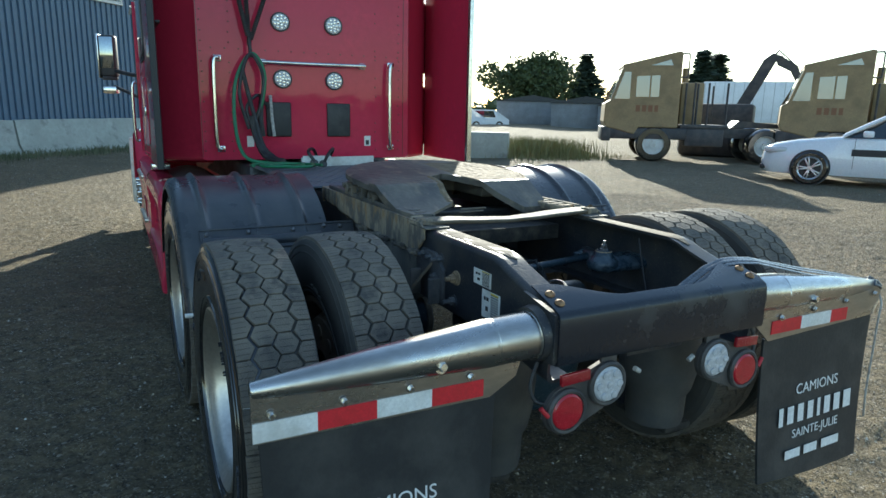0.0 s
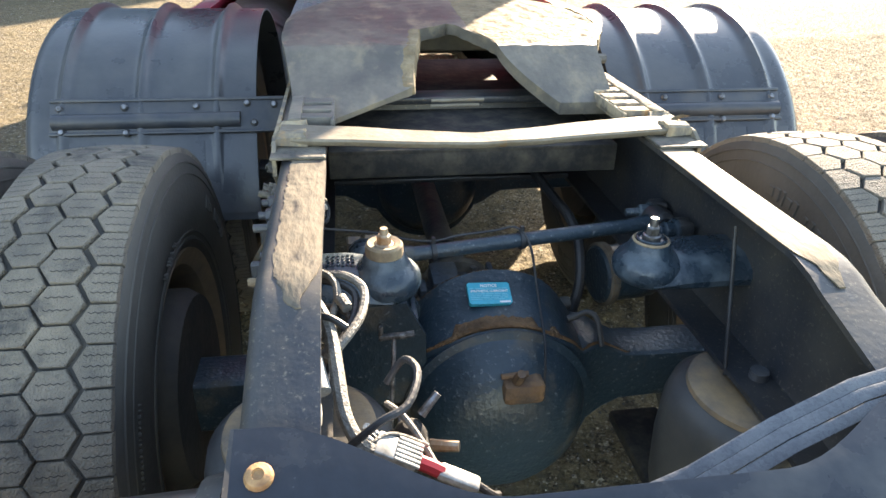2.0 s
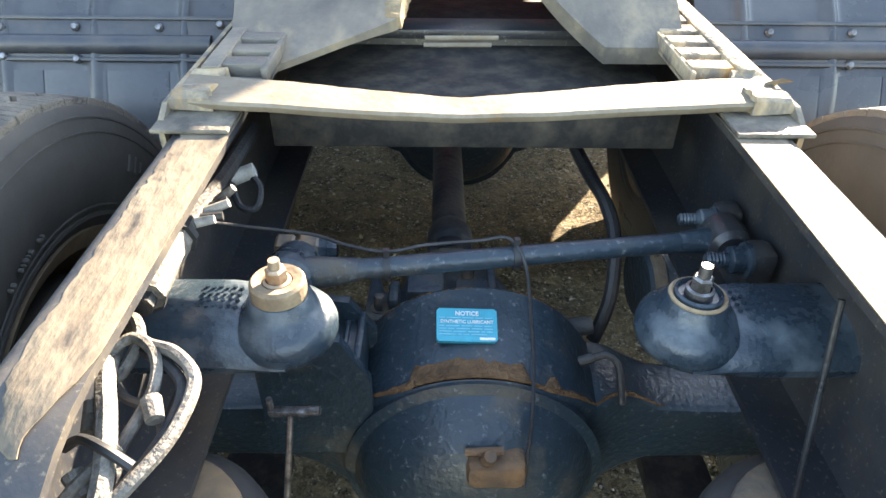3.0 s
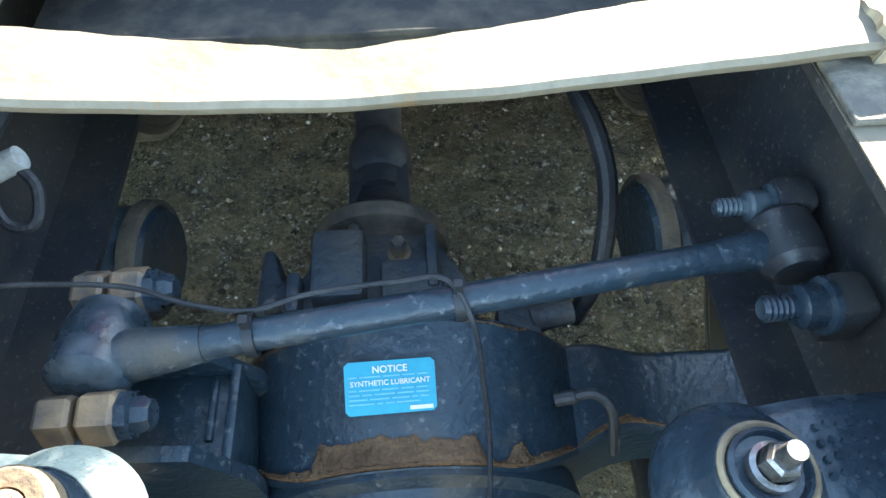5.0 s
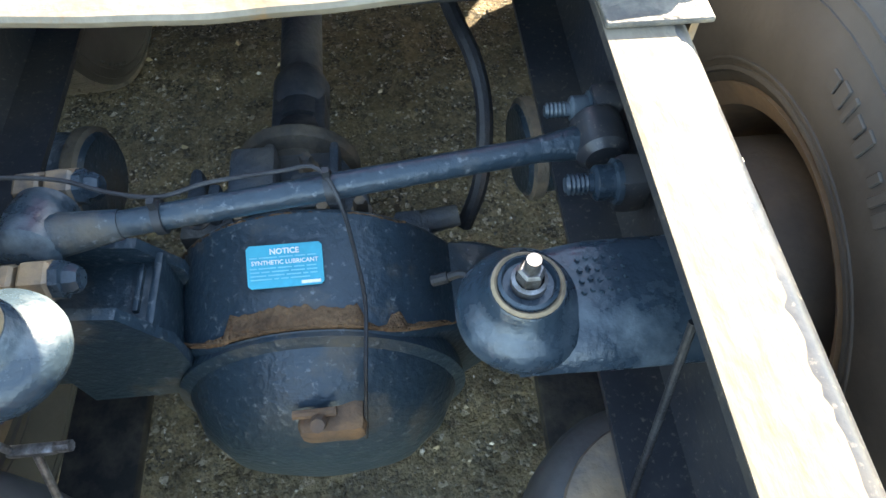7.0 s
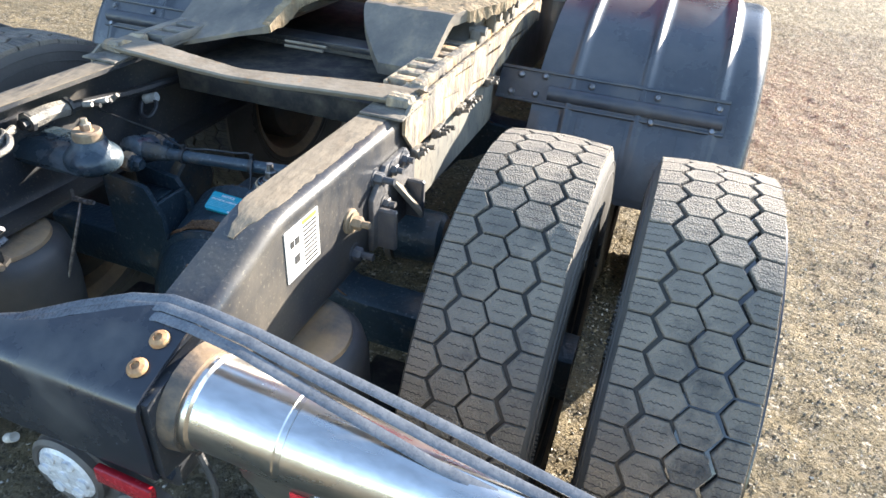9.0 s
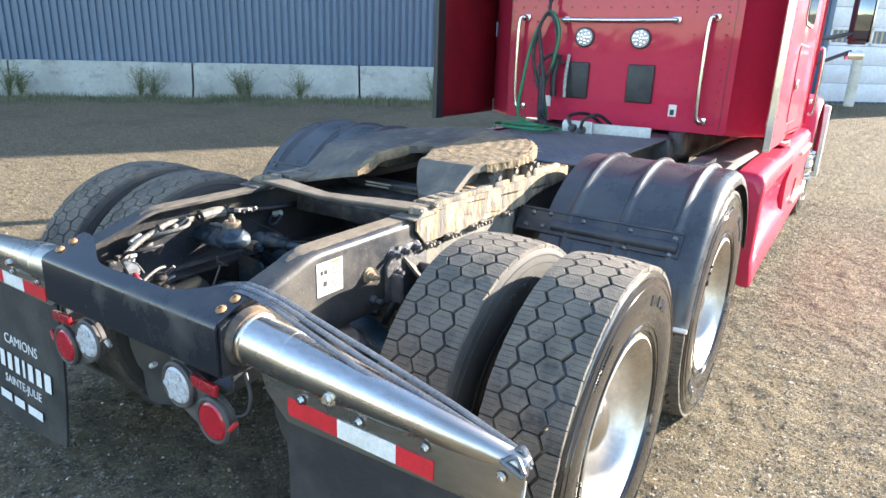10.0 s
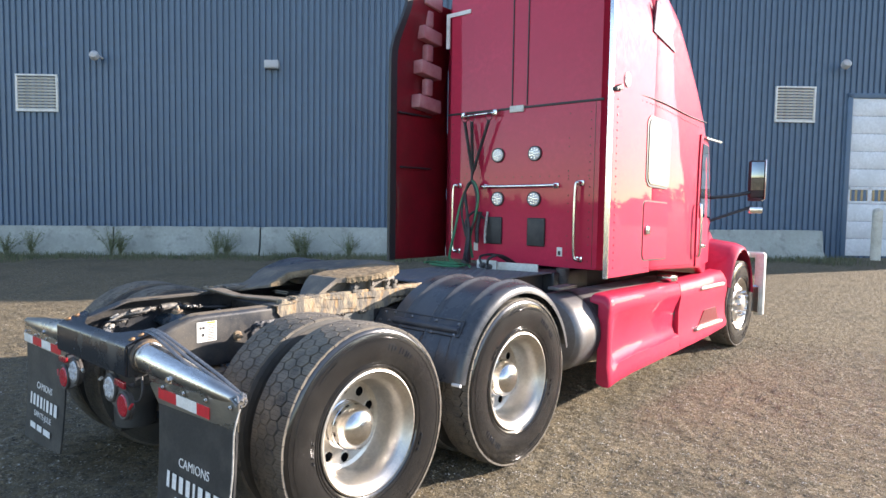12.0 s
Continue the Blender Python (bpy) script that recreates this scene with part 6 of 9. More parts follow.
fifth_wheel()
bm = bmesh.new()                                         # mounting tray, near black to stand for the shade below the plate
box(bm, (-0.345, 0.24, 0.985), (0.345, 1.22, 0.997), 0.003)
box(bm, (-0.345, 0.24, 0.93), (0.345, 0.252, 0.99), 0.003)
part("mount_tray", bm, VALVEBLACK, truck, "fifth-wheel mounting tray, near black for the shade around it")
for sx in (1, -1):
    bm = bmesh.new()                                     # slide rail with a row of slots between teeth
    lo_hi = lambda xa, xb: (min(sx * xa, sx * xb), max(sx * xa, sx * xb))
    for xa, xb, za, zb, bev in ((0.325, 0.447, 1.056, 1.068, 0.003), (0.396, 0.424, 1.060, 1.092, 0.004), (0.325, 0.334, 1.060, 1.086, 0.003)):
        xa, xb = lo_hi(xa, xb)
        box(bm, (xa, 0.19, za), (xb, 1.30, zb), bev)
    for v in bm.verts:
        v.co += Vector((0.0, 0.0, 0.002 * noise.noise(v.co * 40)))
    sl = part("slide_rail", bm, MUDDY if sx > 0 else GREASEDARK, truck, "toothed slide rail caked with beige mud")
    for i in range(18):
        y = 0.205 + i * 0.060
        bm = bmesh.new()
        xa, xb = lo_hi(0.330, 0.400)
        box(bm, (xa, y, 1.064), (xb, y + 0.036, 1.0885), 0.002)
        part("rail_tooth", bm, MUDDY if sx > 0 else GREASEDARK, sl)
    bm = bmesh.new()                                     # angle iron with a ragged, flaking lower edge
    rng = random.Random(70 + sx)
    low = []
    for i in range(159):
        y = 0.105 + 1.205 * i / 158
        n1 = noise.noise(Vector((y * 13, sx * 3.1, 0)))
        low.append((y, 0.960 + 0.024 * max(0.0, n1) + 0.050 * smooth01(0.80, 1.30, y) + rng.uniform(-0.004, 0.004)))
    outline = low + [(1.31, 1.078), (0.085, 1.078), (0.050, 1.060), (0.048, 1.018)]
    xa, xb = lo_hi(0.4395, 0.4475)
    prism(bm, outline, xa, xb, Matrix.Rotation(radians(90), 4, "Z") @ Matrix.Rotation(radians(90), 4, "X"))
    ai = part("angle_iron", bm, MUDDY, sl, "angle iron with flaking mud", smooth=False)
    bm = bmesh.new()
    prism(bm, [(1.26, 1.070), (1.34, 1.080), (1.35, 1.066), (1.345, 1.00), (1.335, 1.00), (1.33, 1.055), (1.26, 1.055)], sx * 0.37, sx * 0.447, Matrix.Rotation(radians(90), 4, "Z") @ Matrix.Rotation(radians(90), 4, "X"))
    part("end_stop", bm, RUSTYEDGE, sl, "bent rusty end stop", smooth=False)
    for i, y in enumerate((0.115, 0.250, 0.425, 0.500, 0.690)):   # clamp blocks with studs, clogged with dirt
        rng = random.Random(90 + i + sx)
        bm = bmesh.new()
        xa, xb = lo_hi(0.440, 0.462)
        box(bm, (xa, y - 0.030, 0.944), (xb, y + 0.024, 0.968), 0.005)
        for j in range(3):
            hexbolt(bm, (sx * 0.460, y - 0.022 + 0.021 * j, 0.957 + rng.uniform(-0.004, 0.004)), (sx, 0, 0.25), 0.0095, 0.010, washer=False)
            rod(bm, (sx * 0.465, y - 0.022 + 0.021 * j, 0.958), (sx * rng.uniform(0.478, 0.492), y - 0.022 + 0.021 * j, 0.964), 0.0058, n=8)
        for v in bm.verts:
            v.co += Vector((rng.uniform(-1, 1), rng.uniform(-1, 1), rng.uniform(-1, 1))) * 0.0014
        part("clamp_bolt", bm, CLAMPDIRT, ai, "dark clamp bolts clogged with dirt", smooth=False)
    if sx > 0:
        bm = bmesh.new()                                 # lumps of dirt lying along the rail
        rng = random.Random(5)
        for i in range(46):
            y = rng.uniform(0.16, 1.3)
            r = rng.uniform(0.004, 0.011)
            bmesh.ops.create_icosphere(bm, subdivisions=1, radius=r, matrix=Matrix.Translation((rng.uniform(0.424, 0.445), y, 1.069)) @ Matrix.Scale(0.6, 4, (0, 0, 1)))
        for v in bm.verts:
            v.co += Vector((rng.uniform(-1, 1), rng.uniform(-1, 1), rng.uniform(-1, 1))) * 0.0022
        tagged(part("dirt_lumps", bm, MUDDY, sl, "crumbs of dried mud on the slide rail", smooth=False), kind="stuff")

# bent guide bar across the rails, behind the coupling
bm = bmesh.new()
rings = []
for i in range(61):
    x = -0.435 + 0.87 * i / 60
    u = abs(x + 0.03) / 0.44
    yr = 0.064 + 0.026 * u ** 2 + 0.0006 * math.sin(x * 57)
    yf = 0.118 + 0.060 * u + (0.0008 * math.sin(x * 130))
    z = 1.070 + 0.010 * smooth01(0.0, 0.8, u) + 0.0004 * math.sin(x * 41)
    rings.append([Vector((x, yr + 0.004, z - 0.012)), Vector((x, yr, z - 0.003)), Vector((x, yr + 0.004, z + 0.001)), Vector((x, yf, z + 0.004)), Vector((x, yf, z - 0.007)), Vector((x, yr + 0.012, z - 0.016))])
loft(bm, rings)
bar = part("guide_bar", bm, BARDUST, truck, "bent dusty steel guide bar across the frame", angle=40)
for sx in (1, -1):
    b = bmesh.new()
    xa, xb = min(sx * 0.343, sx * 0.449), max(sx * 0.343, sx * 0.449)
    box(b, (xa, 0.026, 1.0575), (xb, 0.170, 1.0635), 0.002)
    clamp = part("clamp_plate", b, CLAMPDIRT, bar, "dark clamp plate with chipped edges", smooth=False)
    b = bmesh.new()
    rng = random.Random(60 + sx)
    rings = []
    for i in range(15):
        y = 0.085 + 0.110 * i / 14
        zz, w = 1.085 + 0.006 * math.sin(i * 0.5) + rng.uniform(-0.002, 0.002), 0.030 + rng.uniform(-0.004, 0.004)
        rings.append([Vector((sx * (0.412 - w), y, 1.064)), Vector((sx * (0.414 - w), y, zz)), Vector((sx * (0.412 + w * 0.8), y, zz - 0.002)), Vector((sx * (0.420 + w), y, 1.068))])
    loft(b, rings)
    part("dirt_cake", b, MUDDY, clamp, "cake of dried mud on the clamp", smooth=False)


bm = bmesh.new()                                         # bent tab standing up behind the right-hand clamp
loft(bm, [[Vector((0.412, 0.150, 1.064)), Vector((0.428, 0.156, 1.064)), Vector((0.428, 0.159, 1.064)), Vector((0.412, 0.153, 1.064))],
          [Vector((0.424, 0.152, 1.086)), Vector((0.446, 0.160, 1.082)), Vector((0.446, 0.163, 1.082)), Vector((0.424, 0.155, 1.086))],
          [Vector((0.440, 0.140, 1.098)), Vector((0.462, 0.148, 1.090)), Vector((0.462, 0.151, 1.088)), Vector((0.440, 0.143, 1.096))]])
part("bent_tab", bm, MUDDY, bar, "small bent tab beside the clamp", smooth=False)


# fenders -------------------------------------------------------------------------
def fender(sx):
    """Half fender: one arc over the wheel with three raised ribs, rolled outer lip, beam and panels behind."""
    cy, cz, R = 1.325, 0.515, 0.638
    angs = [radians(14 + 156 * i / 52) for i in range(53)]
    xs = []
    for k in range(91):
        x = 0.575 + 0.675 * k / 90
        rib = sum(0.021 * math.exp(-((x - c) / 0.0145) ** 2) for c in (0.69, 0.91, 1.13))
        roll = 0.045 * (1 - math.sqrt(max(0.0, 1 - max(0.0, (x - 1.195) / 0.0551) ** 2)))
        xs.append((x, rib - roll))

    def at(x, r, a):
        return Vector((sx * x, cy + r * math.cos(a), cz + r * math.sin(a)))
    bm = bmesh.new()
    rings = []
    for a in angs:
        fade = smooth01(radians(172), radians(128), a)   # the ribs run out towards the rear
        ring = [(x, R + (d * fade if d > 0 else d)) for x, d in xs] + [(1.2525, R - 0.060), (1.2495, R - 0.060)]
        rings.append([at(x, r, a) for x, r in ring] + [at(x - (0.004 if x > 1.19 else 0), r - 0.006, a) for x, r in reversed(ring[:-2])])
    loft(bm, rings)
    ob = part("half_fender", bm, PLASTIC, truck, "dusty black plastic fender with three raised ribs", angle=60)
    for k in range(4):                                   # overlapping panels under the beam
        x0 = 0.575 + 0.155 * k
        b = bmesh.new()
        loft(b, [[at(x0, R + 0.001, a), at(x0 + 0.151, R + 0.001, a), at(x0 + 0.151, R + 0.0015, a), at(x0 + 0.147, R + 0.0025, a), at(x0 + 0.004, R + 0.0025, a), at(x0, R + 0.0015, a)] for a in [radians(148 + 20 * i / 8) for i in range(9)]])
        part("fender_panel", b, PLASTIC, ob, "black rear panel")
    tilt = Matrix.Translation((0, 0.829, 0.915)) @ Matrix.Rotation(radians(-34), 4, "X")
    b = bmesh.new()
    box(b, (sx * 0.45, -0.010, -0.055), (sx * 1.165, 0.000, 0.055), 0.004, tilt)
    beam = part("fender_beam", b, BEAMPAINT, ob, "black steel fender beam")
    for z0 in (0.045, -0.056):
        b = bmesh.new()
        box(b, (sx * 0.45, -0.016, z0), (sx * 1.165, -0.004, z0 + 0.011), 0.004, tilt)
        part("beam_flange", b, BEAMPAINT, beam)
    b = bmesh.new()                                      # rolled stiffener along the beam
    rod(b, tilt @ Vector((sx * 0.62, -0.008, -0.014)), tilt @ Vector((sx * 1.155, -0.008, -0.014)), 0.024, 0.024, 20)
    part("beam_roll", b, BEAMPAINT, beam)
    for x, z in ((0.52, 0.03), (0.60, 0.035), (0.75, 0.028), (0.955, 0.028), (1.135, 0.026), (0.50, -0.03), (0.58, -0.026), (0.95, -0.05), (1.13, -0.045)):
        b = bmesh.new()
        lathe(b, [(0.0115, 0), (0.0115, 0.004), (0.007, 0.010), (0.0, 0.011)], tilt @ Matrix.Translation((sx * x, -0.010, z)) @ Matrix.Rotation(radians(90), 4, "X"), 10)
        part("beam_rivet", b, STUDSTEEL, ob)
    b = bmesh.new()
    rod(b, (sx * 1.258, 0.705, 0.622), (sx * 1.20, 0.700, 0.622), 0.010, n=8)
    part("fender_clip", b, WHITE, ob, "white edge clip")
    return ob


BEAMPAINT = mat("beam_paint", (0.035, 0.040, 0.050), 0.4, second=(0.09, 0.085, 0.08), scale=7, amount=0.35, rough2=0.65, bump=0.1)
fender(1), fender(-1)

# deck, tray and tank -------------------------------------------------------------
bm = bmesh.new()
box(bm, (-0.52, 1.45, 1.056), (0.52, 2.95, 1.068), 0.003)
for i in range(26):
    for j in range(20):
        x, y = -0.49 + 0.98 * i / 25, 1.60 + 1.30 * j / 19
        m = Matrix.Translation((x, y, 1.0685)) @ Matrix.Rotation(radians(45 if (i + j) % 2 else -45), 4, "Z")
        prism(bm, [(-0.016, 0), (0, -0.004), (0.016, 0), (0, 0.004)], 0.0, 0.0025, m)
part("deck_plate", bm, DECK, truck, "dusty grey tread-plate deck behind the cab", smooth=False)
TRAY = pose(0.12, 2.745, 1.052, 0, 0, 9)
bm = bmesh.new()
box(bm, (-0.31, 0.0, 0.0), (0.31, 0.03, 0.085), 0.006, TRAY)
box(bm, (-0.31, 0.0, 0.0), (0.31, 0.42, 0.010), 0.004, TRAY)
tray = part("valve_tray", bm, WHITEBOX, truck, "grey-white painted step tray at the cab base")
bm = bmesh.new()
box(bm, (-0.18, 2.70, 1.02), (0.04, 2.715, 1.15), 0.006)
part("coupling_plate_bracket", bm, WHITEBOX, tray, "pale bracket for the couplings")
for x, z in ((-0.10, 1.10), (-0.03, 1.09)):
    bm = bmesh.new()
    rod(bm, (x, 2.70, z), (x, 2.655, z), 0.028, 0.024, 16)
    rod(bm, (x, 2.655, z), (x, 2.640, z), 0.017, 0.015, 12)
    part("air_coupling", bm, CAST, tray, "dark round air coupling")
cable("air_hose", [(-0.03, 2.66, 1.10), (0.0, 2.64, 1.17), (0.06, 2.72, 1.20), (0.09, 2.86, 1.15), (0.10, 3.0, 1.08)], 0.012, HOSE, tray)
cable("air_hose", [(-0.10, 2.66, 1.11), (-0.14, 2.70, 1.18), (-0.06, 2.84, 1.19), (0.02, 2.98, 1.10)], 0.012, HOSE, tray)


def fuel_tank(sx):
    bm = bmesh.new()
    lathe(bm, [(0.0, 0.0), (0.20, 0.005), (0.28, 0.02), (0.305, 0.05), (0.315, 0.09), (0.315, 2.2), (0.0, 2.2)], Matrix.Translation((sx * 0.825, 2.26, 0.64)) @ Matrix.Rotation(radians(-90), 4, "X"), 48)
    ob = part("fuel_tank", bm, TANK, truck, "dull aluminium cylindrical fuel tank")
    b = bmesh.new()
    lathe(b, [(0.319, 0.30), (0.321, 0.31), (0.321, 0.35), (0.319, 0.36)], Matrix.Translation((sx * 0.825, 2.26, 0.64)) @ Matrix.Rotation(radians(-90), 4, "X"), 48)
    part("tank_band", b, TRIM, ob)
    return ob


fuel_tank(1), fuel_tank(-1)
bm = bmesh.new()
box(bm, (0.80, 2.36, 0.985), (0.90, 2.66, 1.01), 0.005, Matrix.Rotation(radians(0), 4, "Z"))
part("tank_step", bm, TANK, truck, "dull step plate over the tank")


# cab ---------------------------------------------------------------------------
def section(y, hw, zb, zt, rt, rb=0.03, n=7):
    """Rounded upright cross-section of the cab at y."""
    pts = []
    for (cx, cz, r, a0) in ((hw, zt, rt, 0), (-hw, zt, rt, 90), (-hw, zb, rb, 180), (hw, zb, rb, 270)):
        ox, oz = (cx - r if cx > 0 else cx + r), (cz - r if cz == zt else cz + r)
        for k in range(n):
            a = radians(a0 + 90 * k / (n - 1))
            pts.append(Vector((ox + r * math.cos(a), y, oz + r * math.sin(a))))
    return pts


def cab_body():
    bm = bmesh.new()
    secs = [(3.190, 0.850, 1.13, 3.93, 0.10), (3.206, 0.862, 1.125, 3.95, 0.12), (3.250, 0.92, 1.12, 3.98, 0.16), (3.310, 1.00, 1.12, 4.01, 0.22), (3.38, 1.085, 1.12, 4.02, 0.28), (3.46, 1.15, 1.12, 3.99, 0.34), (3.56, 1.182, 1.12, 3.93, 0.38),
            (3.80, 1.185, 1.12, 3.90, 0.40), (4.10, 1.185, 1.12, 3.82, 0.42), (4.40, 1.185, 1.12, 3.64, 0.44), (4.72, 1.18, 1.12, 3.32, 0.45), (5.00, 1.16, 1.10, 3.00, 0.42), (5.20, 1.13, 1.06, 2.76, 0.36), (5.32, 1.10, 1.02, 2.58, 0.24),
            (5.55, 1.06, 1.0, 2.30, 0.16), (5.80, 1.01, 1.0, 1.98, 0.12), (5.98, 0.97, 1.0, 1.74, 0.10)]
    loft(bm, [section(*s) for s in secs])
    ob = part("cab", bm, RED, truck, "glossy dark red sleeper cab with raised roof", angle=60)
    for f in ob.data.polygons:                           # the rear wall is one flat sheet
        if f.normal.y < -0.99:
            f.use_smooth = False
    return ob


cab = cab_body()


def hood():
    bm = bmesh.new()
    secs = [(5.95, 0.93, 0.95, 1.72, 0.16), (6.3, 0.88, 0.9, 1.66, 0.18), (6.8, 0.80, 0.8, 1.58, 0.2), (7.3, 0.72, 0.7, 1.48, 0.22), (7.6, 0.66, 0.65, 1.38, 0.24), (7.75, 0.60, 0.65, 1.25, 0.22)]
    loft(bm, [section(*s) for s in secs])
    ob = part("hood", bm, RED, truck, "red sloping hood", angle=60)
    for sx in (1, -1):
        b = bmesh.new()                                  # wheel-arch fenders
        rings = []
        for i in range(21):
            a = radians(8 + 150 * i / 20)
            r = 0.63 + 0.10 * math.exp(-((i - 12) / 6) ** 2)
            rings.append([Vector((sx * x, 6.78 + (r + d) * math.cos(a), 0.58 + (r + d) * math.sin(a))) for x, d in ((0.60, 0.10), (0.90, 0.06), (1.10, 0.03), (1.18, -0.01), (1.20, -0.05), (1.185, -0.05), (1.16, -0.02), (1.08, 0.01), (0.9, 0.03), (0.60, 0.05))])
        loft(b, rings)
        part("wheel_arch", b, RED, ob, "red flared wheel arch", angle=60)
        b = bmesh.new()
        box(b, (sx * 0.55, 7.70, 0.95), (sx * 1.05, 7.80, 1.2), 0.06)
        part("headlamp", b, LENSWHITE, ob, "clear headlamp")
    b = bmesh.new()
    rings = []
    for k in range(15):
        x = -1.18 + 2.36 * k / 14
        y = 8.02 - 0.22 * (abs(x) / 1.18) ** 2.5
        rings.append([Vector((x, y, 0.34)), Vector((x, y + 0.05, 0.40)), Vector((x, y + 0.05, 0.66)), Vector((x, y, 0.72)), Vector((x, y - 0.04, 0.70)), Vector((x, y - 0.04, 0.36))])
    loft(b, rings)
    bump = part("front_bumper", b, CHROME, truck, "chrome front bumper")
    for sx in (1, -1):
        b = bmesh.new()
        box(b, (sx * 1.10, 7.86, 0.30), (sx * 1.22, 7.97, 1.17), 0.02)
        box(b, (sx * 0.80, 7.90, 1.10), (sx * 1.20, 7.97, 1.18), 0.02)
        part("bumper_guard", b, WHITEBOX, bump, "pale upright guard post")
    b = bmesh.new()
    box(b, (-0.48, 7.72, 0.75), (0.48, 7.80, 1.28), 0.03)
    part("grille", b, TRIM, ob, "dark grille")
    return ob


hood()


# rear wall details: seam, rivets, lamps, handles, pads
def on_rear(x, z, out=0.0):
    return Vector((x, 3.190 - out, z))


bm = bmesh.new()
box(bm, (-0.88, 3.181, 2.640), (0.88, 3.192, 2.662), 0.003)
part("roof_seam", bm, TRIM, cab, "dark seam between wall and roof")
for x in (-0.845, 0.80):
    bm = bmesh.new()
    box(bm, (x, 3.186, 1.15), (x + 0.005, 3.192, 2.64))
    part("panel_joint", bm, REDDARK, cab)


def rivet_at(m, material, mesh=[]):
    """One small domed rivet; all of them share one mesh for each paint."""
    for known, me in mesh:
        if known is material:
            break
    else:
        b_ = bmesh.new()
        lathe(b_, [(0.007, 0), (0.005, 0.003), (0, 0.004)], Matrix.Identity(4), 8)
        me = bpy.data.meshes.new("rivet")
        b_.to_mesh(me)
        b_.free()
        me.materials.append(material)
        mesh.append((material, me))
    ob = new("rivet", me)
    ob.parent = cab
    ob.matrix_basis = m
    return ob


rng = random.Random(21)
RIVETS = []
for x in (-0.82, -0.62, 0.55, 0.76):
    z = 1.2
    while z < 2.6:
        if not (x in (0.55, -0.62) and rng.random() < 0.4):
            RIVETS.append(rivet_at(Matrix.Translation((x + rng.uniform(-0.004, 0.004), 3.190, z)) @ Matrix.Rotation(radians(90), 4, "X"), REDDARK))
        z += 0.075
for x in [-0.75 + 0.1 * i for i in range(16)]:
    RIVETS.append(rivet_at(Matrix.Translation((x, 3.190, 1.98)) @ Matrix.Rotation(radians(90), 4, "X"), REDDARK))

for x, z in ((-0.261, 2.19), (0.161, 2.19), (-0.256, 1.752), (0.163, 1.752)):
    m = Matrix.Translation(on_rear(x, z)) @ Matrix.Rotation(radians(90), 4, "X")
    b = bmesh.new()
    lathe(b, [(0.074, 0.0), (0.074, 0.018), (0.066, 0.024), (0.062, 0.020)], m, 32)
    lamp = part("work_lamp", b, GROMMET, cab, "round white LED work lamp")
    b = bmesh.new()
    lathe(b, [(0.063, 0.012), (0.063, 0.020), (0.05, 0.026), (0.0, 0.028)], m, 32)
    part("lamp_lens", b, LENSWHITE, lamp, "bright faceted lens")
    b = bmesh.new()
    for r, k in ((0.046, 9), (0.024, 5), (0, 1)):
        for i in range(k):
            a = 2 * math.pi * i / k
            lathe(b, [(0.009, 0.022), (0.008, 0.030), (0, 0.031)], m @ Matrix.Translation((r * math.cos(a), r * math.sin(a), 0)), 8)
    part("led_group", b, CHROME, lamp)


def handle(pts, r=0.016):
    b = bmesh.new()
    tube(b, pts, r, 12, 5)
    h = part("grab_handle", b, CHROME, cab, "bright metal grab handle")
    for p in (pts[0], pts[-1]):
        b = bmesh.new()
        box(b, (p[0] - 0.03, 3.172, p[2] - 0.026), (p[0] + 0.03, 3.192, p[2] + 0.026), 0.008)
        part("handle_foot", b, CHROME, h)
    return h


handle([(0.655, 3.185, 1.90), (0.655, 3.13, 1.90), (0.63, 3.115, 1.87), (0.625, 3.11, 1.55), (0.63, 3.115, 1.24), (0.655, 3.13, 1.20), (0.655, 3.185, 1.20)])
handle([(-0.74, 3.185, 1.89), (-0.74, 3.13, 1.89), (-0.775, 3.115, 1.86), (-0.78, 3.11, 1.55), (-0.775, 3.115, 1.24), (-0.74, 3.13, 1.20), (-0.74, 3.185, 1.20)])
handle([(0.40, 3.185, 1.88), (0.40, 3.13, 1.88), (0.37, 3.115, 1.88), (0.0, 3.11, 1.875), (-0.38, 3.115, 1.875), (-0.41, 3.13, 1.875), (-0.41, 3.185, 1.875)])
for x in (-0.295, 0.195):
    b = bmesh.new()
    box(b, (x - 0.098, 3.166, 1.295), (x + 0.098, 3.192, 1.57), 0.02, segs=3)
    part("wall_pad", b, FLAP, cab, "dark rectangular vent pad")
b = bmesh.new()
box(b, (0.42, 3.186, 1.215), (0.475, 3.191, 1.30))
s = part("wall_sticker", b, PAPER, cab, "small white warning sticker")
b = bmesh.new()
box(b, (0.432, 3.184, 1.225), (0.46, 3.187, 1.265))
part("sticker_print", b, INK, s)
b = bmesh.new()
box(b, (-0.545, 3.186, 1.215), (-0.492, 3.191, 1.300))
part("wall_sticker", b, PAPER, cab, "small white warning sticker")
# roof strips, tapes, plate
bm = bmesh.new()
for x in (-0.11, 0.06):
    box(bm, (x - 0.005, 3.180, 2.66), (x + 0.005, 3.191, 3.75))
part("roof_joint", bm, TRIM, cab, "dark upright joint of the roof panel")
for lo, hi in (((-0.945, 3.176, 3.34), (-0.905, 3.192, 3.70)), ((-0.905, 3.176, 3.66), (-0.63, 3.192, 3.70)), ((0.885, 3.176, 3.30), (0.925, 3.192, 3.60))):
    b = bmesh.new()
    box(b, lo, hi)
    part("reflective_strip", b, WHITE, cab, "white reflective corner tape")
b = bmesh.new()
box(b, (-0.13, 3.168, 2.60), (0.03, 3.192, 2.665), 0.006)
part("plate_lamp", b, WHITEBOX, cab, "small pale plate lamp")
